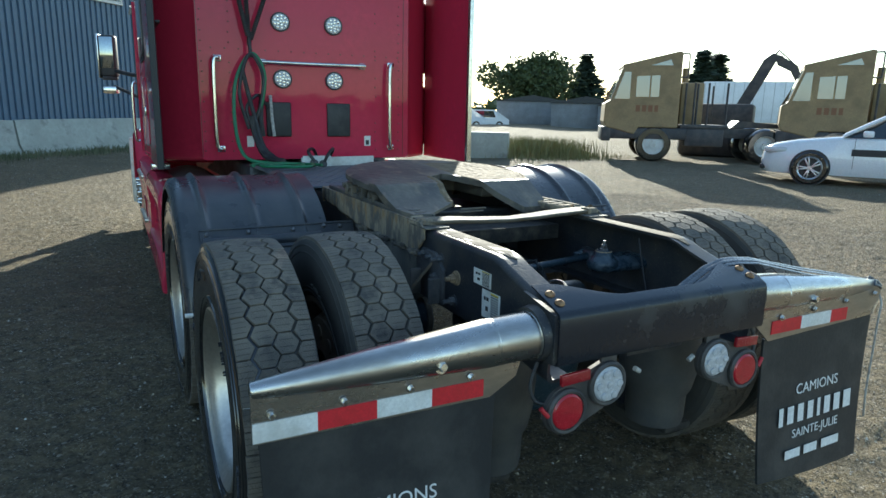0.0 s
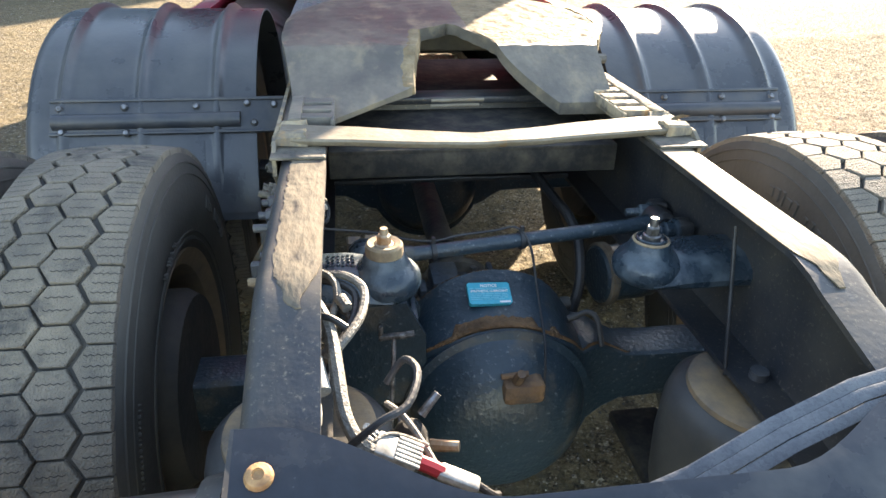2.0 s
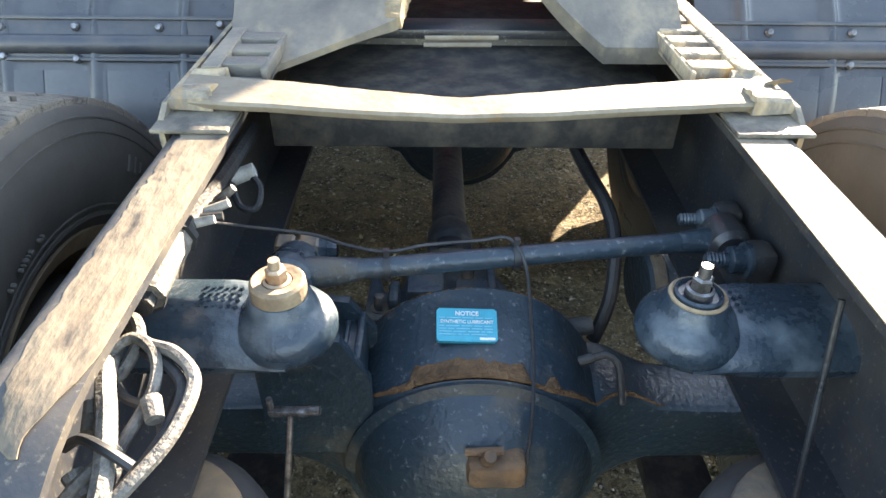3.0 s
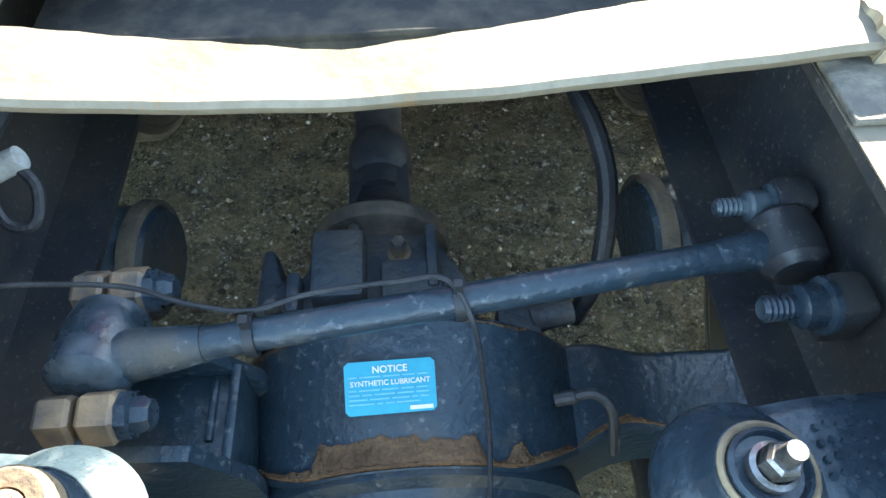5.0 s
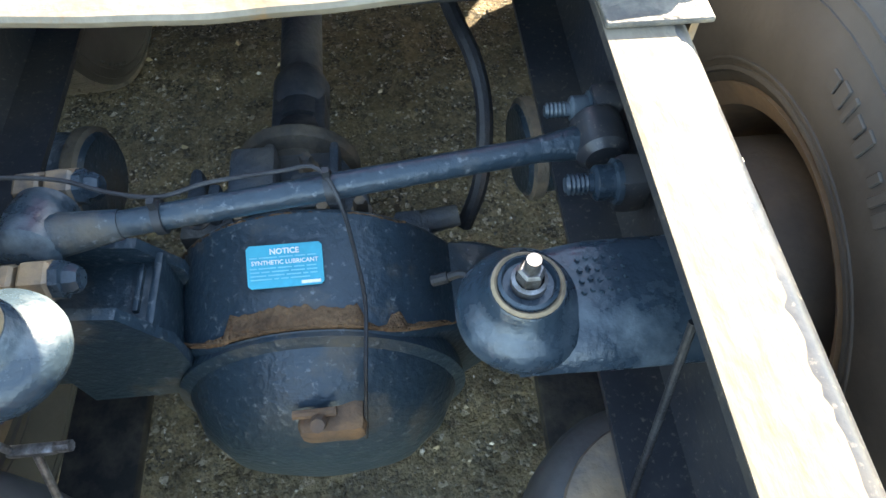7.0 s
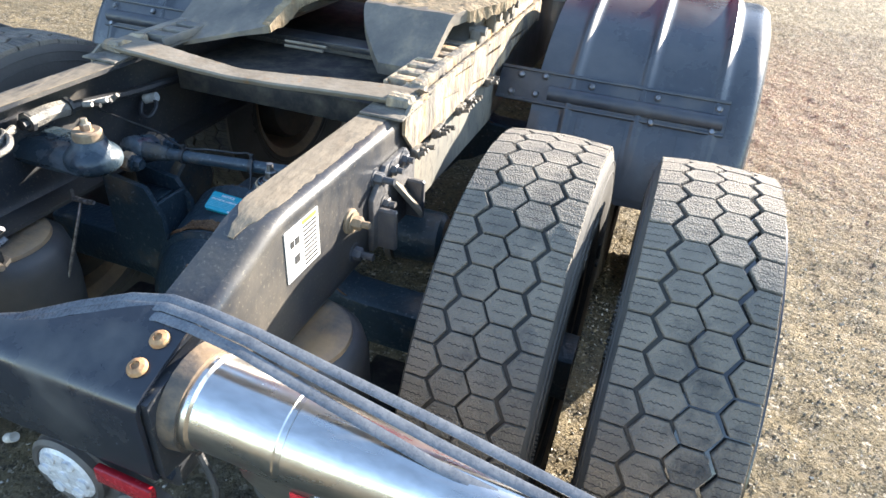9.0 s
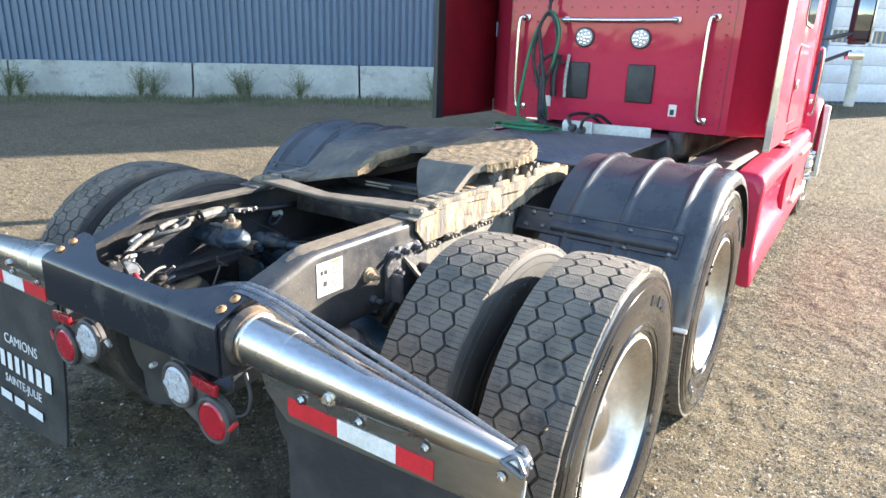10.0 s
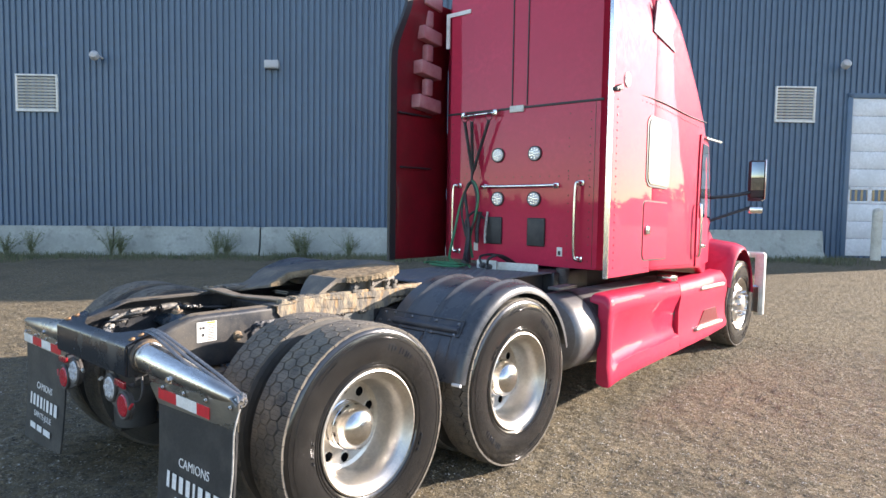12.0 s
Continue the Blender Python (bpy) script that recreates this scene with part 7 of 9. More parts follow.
# hose hanger and lines
b = bmesh.new()
tube(b, [(-0.67, 3.12, 2.60), (-0.47, 3.115, 2.605), (-0.27, 3.12, 2.61)], 0.014, 12)
for x in (-0.67, -0.27):
    box(b, (x - 0.025, 3.11, 2.58), (x + 0.025, 3.192, 2.64), 0.008)
hang = part("hose_hanger", b, CHROME, cab, "bright hose hanger bar with springs")
for x0, x1, z1 in ((-0.625, -0.525, 2.06), (-0.535, -0.515, 2.00), (-0.325, -0.505, 2.03)):
    b = bmesh.new()
    pts = []
    for i in range(241):
        u = i / 240
        pts.append((x0 + (x1 - x0) * u + 0.013 * math.cos(u * 230), 3.09 + 0.013 * math.sin(u * 230), 2.535 + (z1 - 2.535) * u))
    tube(b, pts, 0.007, 5, 1)
    for i in range(13):                                  # wire ring at the top
        pts[i:i + 1] = [(x0 + 0.038 * math.sin(i * math.pi / 6), 3.09, 2.572 + 0.038 * math.cos(i * math.pi / 6))]
    tube(b, pts[:13], 0.004, 5, 1)
    part("hanger_spring", b, HOSE, hang, "dark coil spring")
cable("hanger_chain", [(-0.515, 3.09, 2.06), (-0.515, 3.08, 1.98), (-0.51, 3.07, 1.90)], 0.013, HOSE, hang)
for k, (pts, m_, r) in enumerate((
        ([(-0.30, 2.62, 1.112), (-0.45, 2.70, 1.112), (-0.62, 2.84, 1.16), (-0.66, 2.98, 1.40), (-0.63, 3.06, 1.72), (-0.51, 3.07, 1.93), (-0.42, 3.06, 1.80), (-0.44, 3.05, 1.58), (-0.51, 3.06, 1.36), (-0.45, 3.02, 1.15)], HOSEGREEN, 0.014),
        ([(-0.30 + 0.17 * math.cos(0.9 * k) - 0.01 * k, 2.50 + 0.12 * math.sin(0.9 * k), 1.110 + 0.004 * (k // 7)) for k in range(19)], HOSEGREEN, 0.011),
        ([(-0.43, 3.13, 1.62), (-0.45, 3.10, 1.45), (-0.44, 3.09, 1.30)], HOSE, 0.022),
        ([(-0.58, 3.05, 1.80), (-0.54, 3.04, 1.60), (-0.50, 3.02, 1.42), (-0.46, 2.94, 1.22), (-0.38, 2.82, 1.13)], HOSE, 0.016),
        ([(-0.55, 3.04, 1.36), (-0.61, 3.04, 1.62), (-0.56, 3.05, 1.86), (-0.50, 3.06, 1.92), (-0.43, 3.05, 1.76), (-0.46, 3.05, 1.52), (-0.52, 3.04, 1.35), (-0.44, 2.95, 1.14), (-0.36, 2.80, 1.115)], HOSE, 0.013),
        ([(-0.52, 3.04, 1.46), (-0.51, 3.02, 1.33), (-0.46, 2.90, 1.16), (-0.36, 2.72, 1.12)], HOSE, 0.026),
        ([(-0.40, 3.15, 1.55), (-0.47, 3.08, 1.62), (-0.56, 3.05, 1.52), (-0.52, 3.03, 1.36), (-0.47, 2.96, 1.18), (-0.40, 2.86, 1.115)], HOSE, 0.013),
        ([(-0.36, 3.16, 1.62), (-0.36, 3.12, 1.45), (-0.35, 3.10, 1.30)], CONNECT, 0.013))):
    cable("air_line", pts, r, m_, cab, "coiled green air line" if m_ is HOSEGREEN else "black looped air line")


# side extenders
def extender(sx):
    bm = bmesh.new()
    rings = []
    for i in range(25):
        z = 1.12 + 2.72 * i / 24
        yr = 2.615 + 0.16 * smooth01(3.2, 3.9, z)
        x = 1.195 - 0.10 * smooth01(3.2, 3.9, z)
        rings.append([Vector((sx * x, yr, z)), Vector((sx * (x + 0.004), 3.05, z)), Vector((sx * (x - 0.01), 3.50, z)), Vector((sx * (x - 0.04), 3.46, z)), Vector((sx * (x - 0.045), 3.05, z)), Vector((sx * (x - 0.035), yr, z))])
    loft(bm, rings)
    # left one: the shade on its inside is put in as a darker red
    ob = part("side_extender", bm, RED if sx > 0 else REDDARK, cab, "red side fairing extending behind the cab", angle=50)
    b = bmesh.new()
    rings = []
    for i in range(25):
        z = 1.115 + 2.73 * i / 24
        yr = 2.615 + 0.16 * smooth01(3.2, 3.9, z)
        x = 1.195 - 0.10 * smooth01(3.2, 3.9, z)
        w0 = 0.0 if sx > 0 else 0.06
        rings.append([Vector((sx * (x + 0.006), yr - 0.022 - w0, z)), Vector((sx * (x + 0.006), yr - 0.002, z)), Vector((sx * (x - 0.040), yr - 0.002, z)), Vector((sx * (x - 0.030), yr - 0.022 - w0, z))])
    loft(b, rings)
    part("edge_strip", b, CHROME if sx > 0 else TRIM, ob, "bright edge strip" if sx > 0 else "black rubber edge strip")
    if sx < 0:
        for k in range(6):                               # stiffening brackets inside, in the upper half
            z = 2.72 + 0.36 * k
            b = bmesh.new()
            prism(b, [(2.86 + 0.03 * k, z), (3.24, z - 0.04), (3.24, z + 0.10), (2.86 + 0.03 * k, z + 0.14)], 1.03, 1.16, Matrix.Scale(-1, 4, (1, 0, 0)) @ Matrix.Rotation(radians(90), 4, "Z") @ Matrix.Rotation(radians(90), 4, "X"))
            bevel_all(b, 0.015)
            part("fairing_bracket", b, PALERED, ob, "ribbed fairing bracket")
            b = bmesh.new()
            box(b, (-1.14, 3.02, z + 0.14), (-1.06, 3.14, z + 0.32), 0.02)
            part("fairing_bracket", b, PALERED, ob)
        for ya, za in ((2.66, 2.08), (2.62, 2.64)):
            b = bmesh.new()
            box(b, (-1.15, ya, za), (-1.12, 3.2, za + 0.018), 0.004)
            part("fairing_joint", b, TRIM, ob)
    return ob


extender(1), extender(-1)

# right and left sides: windows, hatch, door, seam, lamp
for sx in (1, -1):
    X = 1.187
    def plate(name, y0, y1, z0, z1, thick, material, lab, r=0.06, parent=cab, lean=0.0):
        b = bmesh.new()
        pts = []
        for cy_, cz_, a0 in ((y1 - r, z1 - r, 0), (y0 + r, z1 - r, 90), (y0 + r, z0 + r, 180), (y1 - r, z0 + r, 270)):
            for k in range(6):
                a = radians(a0 + 18 * k)
                pts.append((cy_ + r * math.cos(a), cz_ + r * math.sin(a)))
        prism(b, pts, 0.0, thick, Matrix.Translation((sx * X, 0, 0)) @ (Matrix.Rotation(radians(90), 4, "Z") @ Matrix.Rotation(radians(90), 4, "X") @ (Matrix.Identity(4) if sx > 0 else Matrix.Translation((0, 0, -thick)))))
        return part(name, b, material, parent, lab, smooth=False)
    fr = plate("window_frame", 3.345, 3.915, 1.885, 2.515, 0.008, TRIM, "black window seal", 0.09)
    plate("sleeper_window", 3.37, 3.89, 1.91, 2.49, 0.014, SLEEPWIN, "sleeper side window", 0.08, fr)
    h = plate("hatch_gap", 3.31, 3.915, 1.225, 1.765, 0.004, TRIM, "dark gap round the luggage hatch", 0.05)
    plate("luggage_hatch", 3.322, 3.903, 1.237, 1.753, 0.010, RED, "red luggage hatch", 0.045, h)
    b = bmesh.new()
    box(b, (sx * 1.195, 3.35, 1.46), (sx * 1.215, 3.43, 1.53), 0.008)
    part("hatch_latch", b, CHROME, h, "bright latch")
    b = bmesh.new()
    tube(b, [(sx * 1.188, 2.64, 2.655), (sx * 1.190, 3.6, 2.665), (sx * 1.190, 4.4, 2.675), (sx * 1.172, 5.0, 2.70)], 0.0055, 6)
    part("side_seam", b, TRIM, cab, "dark seam below the roof fairing")
    turn = AX if sx > 0 else AX @ Matrix.Rotation(math.pi, 4, "X")
    for i in range(24):
        for y_ in (3.28, 2.72):
            RIVETS.append(rivet_at(Matrix.Translation((sx * (1.188 if y_ > 3 else 1.197), y_, 1.2 + 0.062 * i)) @ turn, RED))
    for i in range(30):
        RIVETS.append(rivet_at(Matrix.Translation((sx * 1.187, 3.0 + 0.062 * i, 1.16)) @ turn, RED))
        RIVETS.append(rivet_at(Matrix.Translation((sx * 1.192, 2.76 + 0.070 * i, 2.615)) @ turn, RED))
    b = bmesh.new()
    lathe(b, [(0.0, 0.012), (0.045, 0.011), (0.06, 0.007), (0.064, -0.01), (0.0, -0.01)], Matrix.Translation((sx * 1.199, 2.90, 2.74)) @ (AX if sx > 0 else AX @ Matrix.Rotation(math.pi, 4, "X")), 24)
    part("side_lamp", b, LENSWHITE, cab, "round clear side lamp")
    b = bmesh.new()
    for k in range(4):
        box(b, (sx * 1.19, 2.62 + 0.03 * k, 2.62 + 0.012 * (k % 2)), (sx * 1.23, 2.645 + 0.03 * k, 2.65 + 0.01 * k), 0.004)
    part("antenna_bracket", b, CAST, cab, "small dark bracket")
    # door
    b = bmesh.new()
    rings = []
    for (y0, y1, z) in ((4.79, 5.70, 1.14), (4.79, 5.74, 1.62), (4.79, 5.70, 1.85), (4.80, 5.42, 2.30), (4.82, 5.22, 2.55)):
        xa = lambda y: 1.192 - 0.155 * smooth01(4.7, 6.0, y)
        rings.append([Vector((sx * xa(y0), y0, z)), Vector((sx * xa((y0 + y1) / 2), (y0 + y1) / 2, z)), Vector((sx * xa(y1), y1, z)), Vector((sx * (xa(y1) - 0.05), y1, z)), Vector((sx * (xa(y0) - 0.05), y0, z))])
    loft(b, rings)
    door = part("door", b, RED, cab, "red cab door", angle=40)
    b = bmesh.new()
    rings = []
    for (y0, y1, z) in ((4.86, 5.60, 1.66), (4.86, 5.56, 1.86), (4.87, 5.34, 2.28), (4.89, 5.20, 2.46)):
        rings.append([Vector((sx * (xa(y0) + 0.006), y0, z)), Vector((sx * (xa(y1) + 0.006), y1, z)), Vector((sx * (xa(y1) - 0.02), y1, z)), Vector((sx * (xa(y0) - 0.02), y0, z))])
    loft(b, rings)
    part("door_window", b, WINDOW, door, "dark door window")
    b = bmesh.new()
    box(b, (sx * 1.17, 4.90, 1.33), (sx * 1.20, 5.05, 1.37), 0.008)
    part("door_handle", b, CHROME, door, "bright door handle")
    b = bmesh.new()
    tube(b, [(sx * 1.20, 4.76, 1.25), (sx * 1.235, 4.76, 1.30), (sx * 1.235, 4.76, 1.75), (sx * 1.20, 4.76, 1.80)], 0.014, 10)
    part("grab_handle", b, CHROME, door, "bright entry handle")
    b = bmesh.new()
    prism(b, [(sx * 1.14, 4.95), (sx * 1.16, 5.55), (sx * 1.19, 5.55), (sx * 1.20, 4.95)], 2.52, 2.54)
    part("window_visor", b, CHROME, cab, "bright visor over the door")
    # mirror
    b = bmesh.new()
    tube(b, [(sx * 1.04, 5.75, 1.90), (sx * 1.20, 6.10, 1.93), (sx * 1.35, 6.38, 1.98)], 0.022, 10)
    tube(b, [(sx * 1.02, 5.85, 1.62), (sx * 1.20, 6.15, 1.72), (sx * 1.35, 6.40, 1.80)], 0.018, 10)
    arm = part("mirror_arm", b, TRIM, cab, "black mirror arm")
    b = bmesh.new()
    aim = Matrix.Translation((sx * 1.385, 6.40, 0)) @ Matrix.Rotation(radians(24 * sx), 4, "Z")
    box(b, (-0.085, -0.05, 1.90), (0.085, 0.05, 2.36), 0.03, aim, 3)
    part("mirror_shell", b, TRIM, arm, "tall black mirror housing")
    b = bmesh.new()
    box(b, (0.078 if sx > 0 else -0.094, -0.062, 1.89), (0.094 if sx > 0 else -0.078, 0.03, 2.37), 0.008, aim)
    part("mirror_trim", b, CHROME, arm, "bright outer trim of the mirror")
    b = bmesh.new()
    box(b, (-0.068, -0.058, 2.00), (0.068, -0.050, 2.34), 0.01, aim)
    part("mirror_glass", b, MIRROR, arm, "mirror glass")
    b = bmesh.new()
    box(b, (min(sx * 1.31, sx * 1.46), 6.345, 1.87), (max(sx * 1.31, sx * 1.46), 6.45, 1.91), 0.01)
    part("mirror_base", b, TRIM, arm, "dark mirror base")
    b = bmesh.new()
    box(b, (-0.075, -0.05, 1.72), (0.075, 0.05, 1.80), 0.02, aim)
    part("wide_mirror", b, CHROME, arm, "small bright lower mirror shell")
    b = bmesh.new()
    rings = []
    for y_, zb_, zt_, xo_, rec in ((2.655, 0.215, 0.93, 1.195, 0.0), (2.675, 0.215, 0.955, 1.205, 0.0), (2.715, 0.22, 0.965, 1.207, 0.0), (2.745, 0.225, 0.968, 1.207, 0.12), (2.80, 0.232, 0.97, 1.206, 0.85), (2.90, 0.24, 0.97, 1.205, 1.0), (3.2, 0.255, 0.97, 1.20, 1.0), (4.405, 0.285, 0.985, 1.195, 1.0), (4.42, 0.287, 0.98, 1.188, 1.0)):
        rings.append([Vector((sx * x, y_, z)) for x, z in ((xo_ - 0.03, zb_), (xo_ + 0.010, zb_), (xo_ + 0.018, zb_ + 0.02), (xo_ + 0.012, zb_ + 0.09), (xo_ + 0.004, zb_ + 0.150), (xo_ - 0.040 * rec, zb_ + 0.172), (xo_ - 0.060 * rec, zb_ + 0.25), (xo_ - 0.056 * rec, zb_ + 0.38), (xo_ - 0.036 * rec, zt_ - 0.24), (xo_ - 0.006 * rec, zt_ - 0.155), (xo_ + 0.004, zt_ - 0.12), (xo_ - 0.002, zt_ - 0.05), (xo_ - 0.022, zt_ - 0.014), (xo_ - 0.06, zt_), (xo_ - 0.16, zt_ + 0.006), (xo_ - 0.16, zt_ - 0.02), (xo_ - 0.085, zt_ - 0.04), (xo_ - 0.085, zb_ + 0.02))])
    loft(b, rings)
    skirt = part("side_skirt", b, RED, truck, "red tank skirt with a moulded hollow", angle=50)
    b = bmesh.new()
    rings = []
    for y_, zb_, zt_ in ((4.435, 0.285, 0.985), (4.9, 0.30, 1.0), (5.4, 0.32, 1.02), (5.95, 0.345, 1.03), (6.08, 0.36, 0.95)):
        rings.append([Vector((sx * x, y_, z)) for x, z in ((1.165, zb_), (1.20, zb_), (1.205, zb_ + 0.05), (1.18, zb_ + 0.14), (1.175, zt_ - 0.30), (1.195, zt_ - 0.16), (1.185, zt_ - 0.04), (1.15, zt_), (1.03, zt_ + 0.01), (1.03, zt_ - 0.02), (1.12, zt_ - 0.05), (1.12, zb_ + 0.02))])
    loft(b, rings)
    s2 = part("step_skirt", b, RED, truck, "red step skirt below the door", angle=50)
    for z_, y0_, y1_ in ((0.42, 4.85, 5.85), (0.86, 4.95, 5.9)):
        b = bmesh.new()
        box(b, (sx * 1.12, y0_, z_), (sx * 1.215, y1_, z_ + 0.035), 0.008)
        for k in range(10):
            box(b, (sx * 1.14, y0_ + 0.05 + 0.09 * k, z_ + 0.034), (sx * 1.205, y0_ + 0.10 + 0.09 * k, z_ + 0.043), 0.003)
        part("step", b, ALU, s2, "serrated aluminium step")
    # no hollow here: a flat plate whose dark red is the recess's shade
    b = bmesh.new()
    prism(b, [(4.95, 0.46), (5.75, 0.46), (5.6, 0.62), (5.15, 0.62)], 1.176, 1.186, Matrix.Scale(sx, 4, (1, 0, 0)) @ Matrix.Rotation(radians(90), 4, "Z") @ Matrix.Rotation(radians(90), 4, "X"))
    part("step_recess", b, REDDARK, s2, "flat dark red plate standing for the shade of a toe recess")
    # small gap items between skirt and cab
    b = bmesh.new()
    box(b, (sx * 1.0, 4.25, 0.99), (sx * 1.15, 4.45, 1.05), 0.01)
    part("filler_cap", b, CHROME, skirt, "bright filler cap")
# upper roof side window
for sx in (1, -1):
    b = bmesh.new()
    prism(b, [(3.40, 3.24), (3.95, 3.18), (3.72, 3.42), (3.45, 3.52)], 1.176, 1.196, Matrix.Scale(sx, 4, (1, 0, 0)) @ Matrix.Rotation(radians(90), 4, "Z") @ Matrix.Rotation(radians(90), 4, "X"))
    part("roof_window", b, SLEEPWIN, cab, "small slanted roof window", smooth=False)
b = bmesh.new()
loft(b, [[Vector((-0.92, 5.345, 2.52)), Vector((0.92, 5.345, 2.52)), Vector((0.92, 5.36, 2.55)), Vector((-0.92, 5.36, 2.55))], [Vector((-0.9, 5.97, 1.78)), Vector((0.9, 5.97, 1.78)), Vector((0.9, 6.0, 1.82)), Vector((-0.9, 6.0, 1.82))]])
part("windscreen", b, WINDOW, cab, "dark windscreen")
b = bmesh.new()
box(b, (-0.55, 2.95, 0.70), (0.55, 3.6, 1.10), 0.03)
part("cab_subframe", b, BLACK, truck, "black subframe under the cab")
b = bmesh.new()
rod(b, (0.55, 3.02, 0.96), (0.55, 3.02, 1.10), 0.06, n=16)
part("cab_airbag", b, GROMMET, truck, "cab suspension air bag")


# cab, hood and skirts remapped in y and scaled in z to fit the camera's view
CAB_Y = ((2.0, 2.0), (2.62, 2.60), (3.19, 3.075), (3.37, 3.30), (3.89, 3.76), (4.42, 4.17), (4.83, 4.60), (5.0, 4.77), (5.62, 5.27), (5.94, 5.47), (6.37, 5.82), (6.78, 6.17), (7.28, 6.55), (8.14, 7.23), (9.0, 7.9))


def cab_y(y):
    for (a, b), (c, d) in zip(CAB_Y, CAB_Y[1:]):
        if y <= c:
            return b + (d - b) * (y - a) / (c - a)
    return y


# rear-wall items are shifted and scaled too, to fit the camera's view
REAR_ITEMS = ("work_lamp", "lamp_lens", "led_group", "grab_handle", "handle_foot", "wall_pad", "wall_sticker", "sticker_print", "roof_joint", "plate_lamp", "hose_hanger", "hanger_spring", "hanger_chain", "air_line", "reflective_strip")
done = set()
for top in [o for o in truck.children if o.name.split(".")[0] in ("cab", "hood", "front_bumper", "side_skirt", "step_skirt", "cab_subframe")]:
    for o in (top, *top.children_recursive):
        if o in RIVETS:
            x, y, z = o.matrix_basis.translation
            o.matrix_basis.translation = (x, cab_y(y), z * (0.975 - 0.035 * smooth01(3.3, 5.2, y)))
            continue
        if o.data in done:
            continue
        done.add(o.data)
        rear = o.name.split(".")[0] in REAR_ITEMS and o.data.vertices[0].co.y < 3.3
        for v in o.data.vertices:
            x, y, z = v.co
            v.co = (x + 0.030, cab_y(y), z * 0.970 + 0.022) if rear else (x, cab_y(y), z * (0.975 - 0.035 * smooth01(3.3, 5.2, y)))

# ---- the building ----
WALLMAT = mat("blue_grey_cladding", (0.088, 0.146, 0.218), 0.42, 0.0, second=(0.078, 0.128, 0.194), scale=0.5, amount=0.5, sharp=0.2, bump=0.02, bump_scale=3)
CONCRETE = mat("barrier_concrete", (0.36, 0.375, 0.335), 0.85, second=(0.27, 0.285, 0.25), scale=1.2, amount=0.4, sharp=0.15, bump=0.35, bump_scale=18, third=(0.17, 0.175, 0.155), third_scale=2.6, third_amount=0.2, vary=0.06)
DOORWHITE = mat("white_door_panel", (0.72, 0.74, 0.76), 0.4, second=(0.6, 0.62, 0.63), scale=1.5, amount=0.3)
VENT = mat("white_louvre", (0.75, 0.75, 0.72), 0.5, second=(0.6, 0.59, 0.55), scale=5, amount=0.3, vary=0.05)
VENTDARK = mat("louvre_shadow_gap", (0.06, 0.065, 0.07), 0.7)
LAMPGREY = mat("lamp_housing", (0.45, 0.46, 0.47), 0.5)
TO_WALL = Matrix((WALL_U, -WALL_M, Vector((0, 0, 1)))).transposed().to_4x4()
WALL_H, S0, S1 = 10.2, -22.0, 31.0
SETBACK = 0.60


def wall_pose(s, z, out=0.0):
    """Frame on the wall: x along it, y into it, z up."""
    return Matrix.Translation(wall_at(s, -SETBACK + out, z)) @ TO_WALL


bm = bmesh.new()
pitch = 0.172
s = S0
prof = []
while s < S1:
    prof += [(s, 0.0), (s + 0.046, 0.0), (s + 0.060, 0.046), (s + 0.158, 0.046), (s + 0.172, 0.0)]
    s += pitch
lo = [wall_at(a, -SETBACK + o, -0.3) for a, o in prof]
hi = [wall_at(a, -SETBACK + o, WALL_H) for a, o in prof]
vl, vh = [bm.verts.new(p) for p in lo], [bm.verts.new(p) for p in hi]
for i in range(len(prof) - 1):
    if (lo[i] - lo[i + 1]).length > 1e-5:
        bm.faces.new((vl[i], vl[i + 1], vh[i + 1], vh[i]))
wall_ob = part("wall_north", bm, WALLMAT, None, smooth=False)
tagged(wall_ob, "dark blue-grey corrugated metal wall of a large shed", "wall", kind="structure")
bm = bmesh.new()                                         # body of the shed behind the cladding
m = Matrix.Translation(wall_at(0, -SETBACK - 0.02, 0)) @ TO_WALL
box(bm, (S0, 0.0, -0.3), (S1, 0.25, WALL_H), m=m)
box(bm, (S1 - 0.25, 0.2, -0.3), (S1, 30, WALL_H), m=m)
box(bm, (S0, 0.2, -0.3), (S0 + 0.25, 30, WALL_H), m=m)
box(bm, (S0, 30, -0.3), (S1, 30.2, WALL_H), m=m)
part("wall_core", bm, WALLMAT, wall_ob, "plain blue-grey side and back walls", smooth=False)
bm = bmesh.new()
box(bm, (S0 - 0.1, -0.12, WALL_H), (S1 + 0.1, 30.3, WALL_H + 0.15), m=m)
tagged(part("roof", bm, TRIM, None, smooth=False), "flat dark roof of the metal shed", "roof", kind="structure")


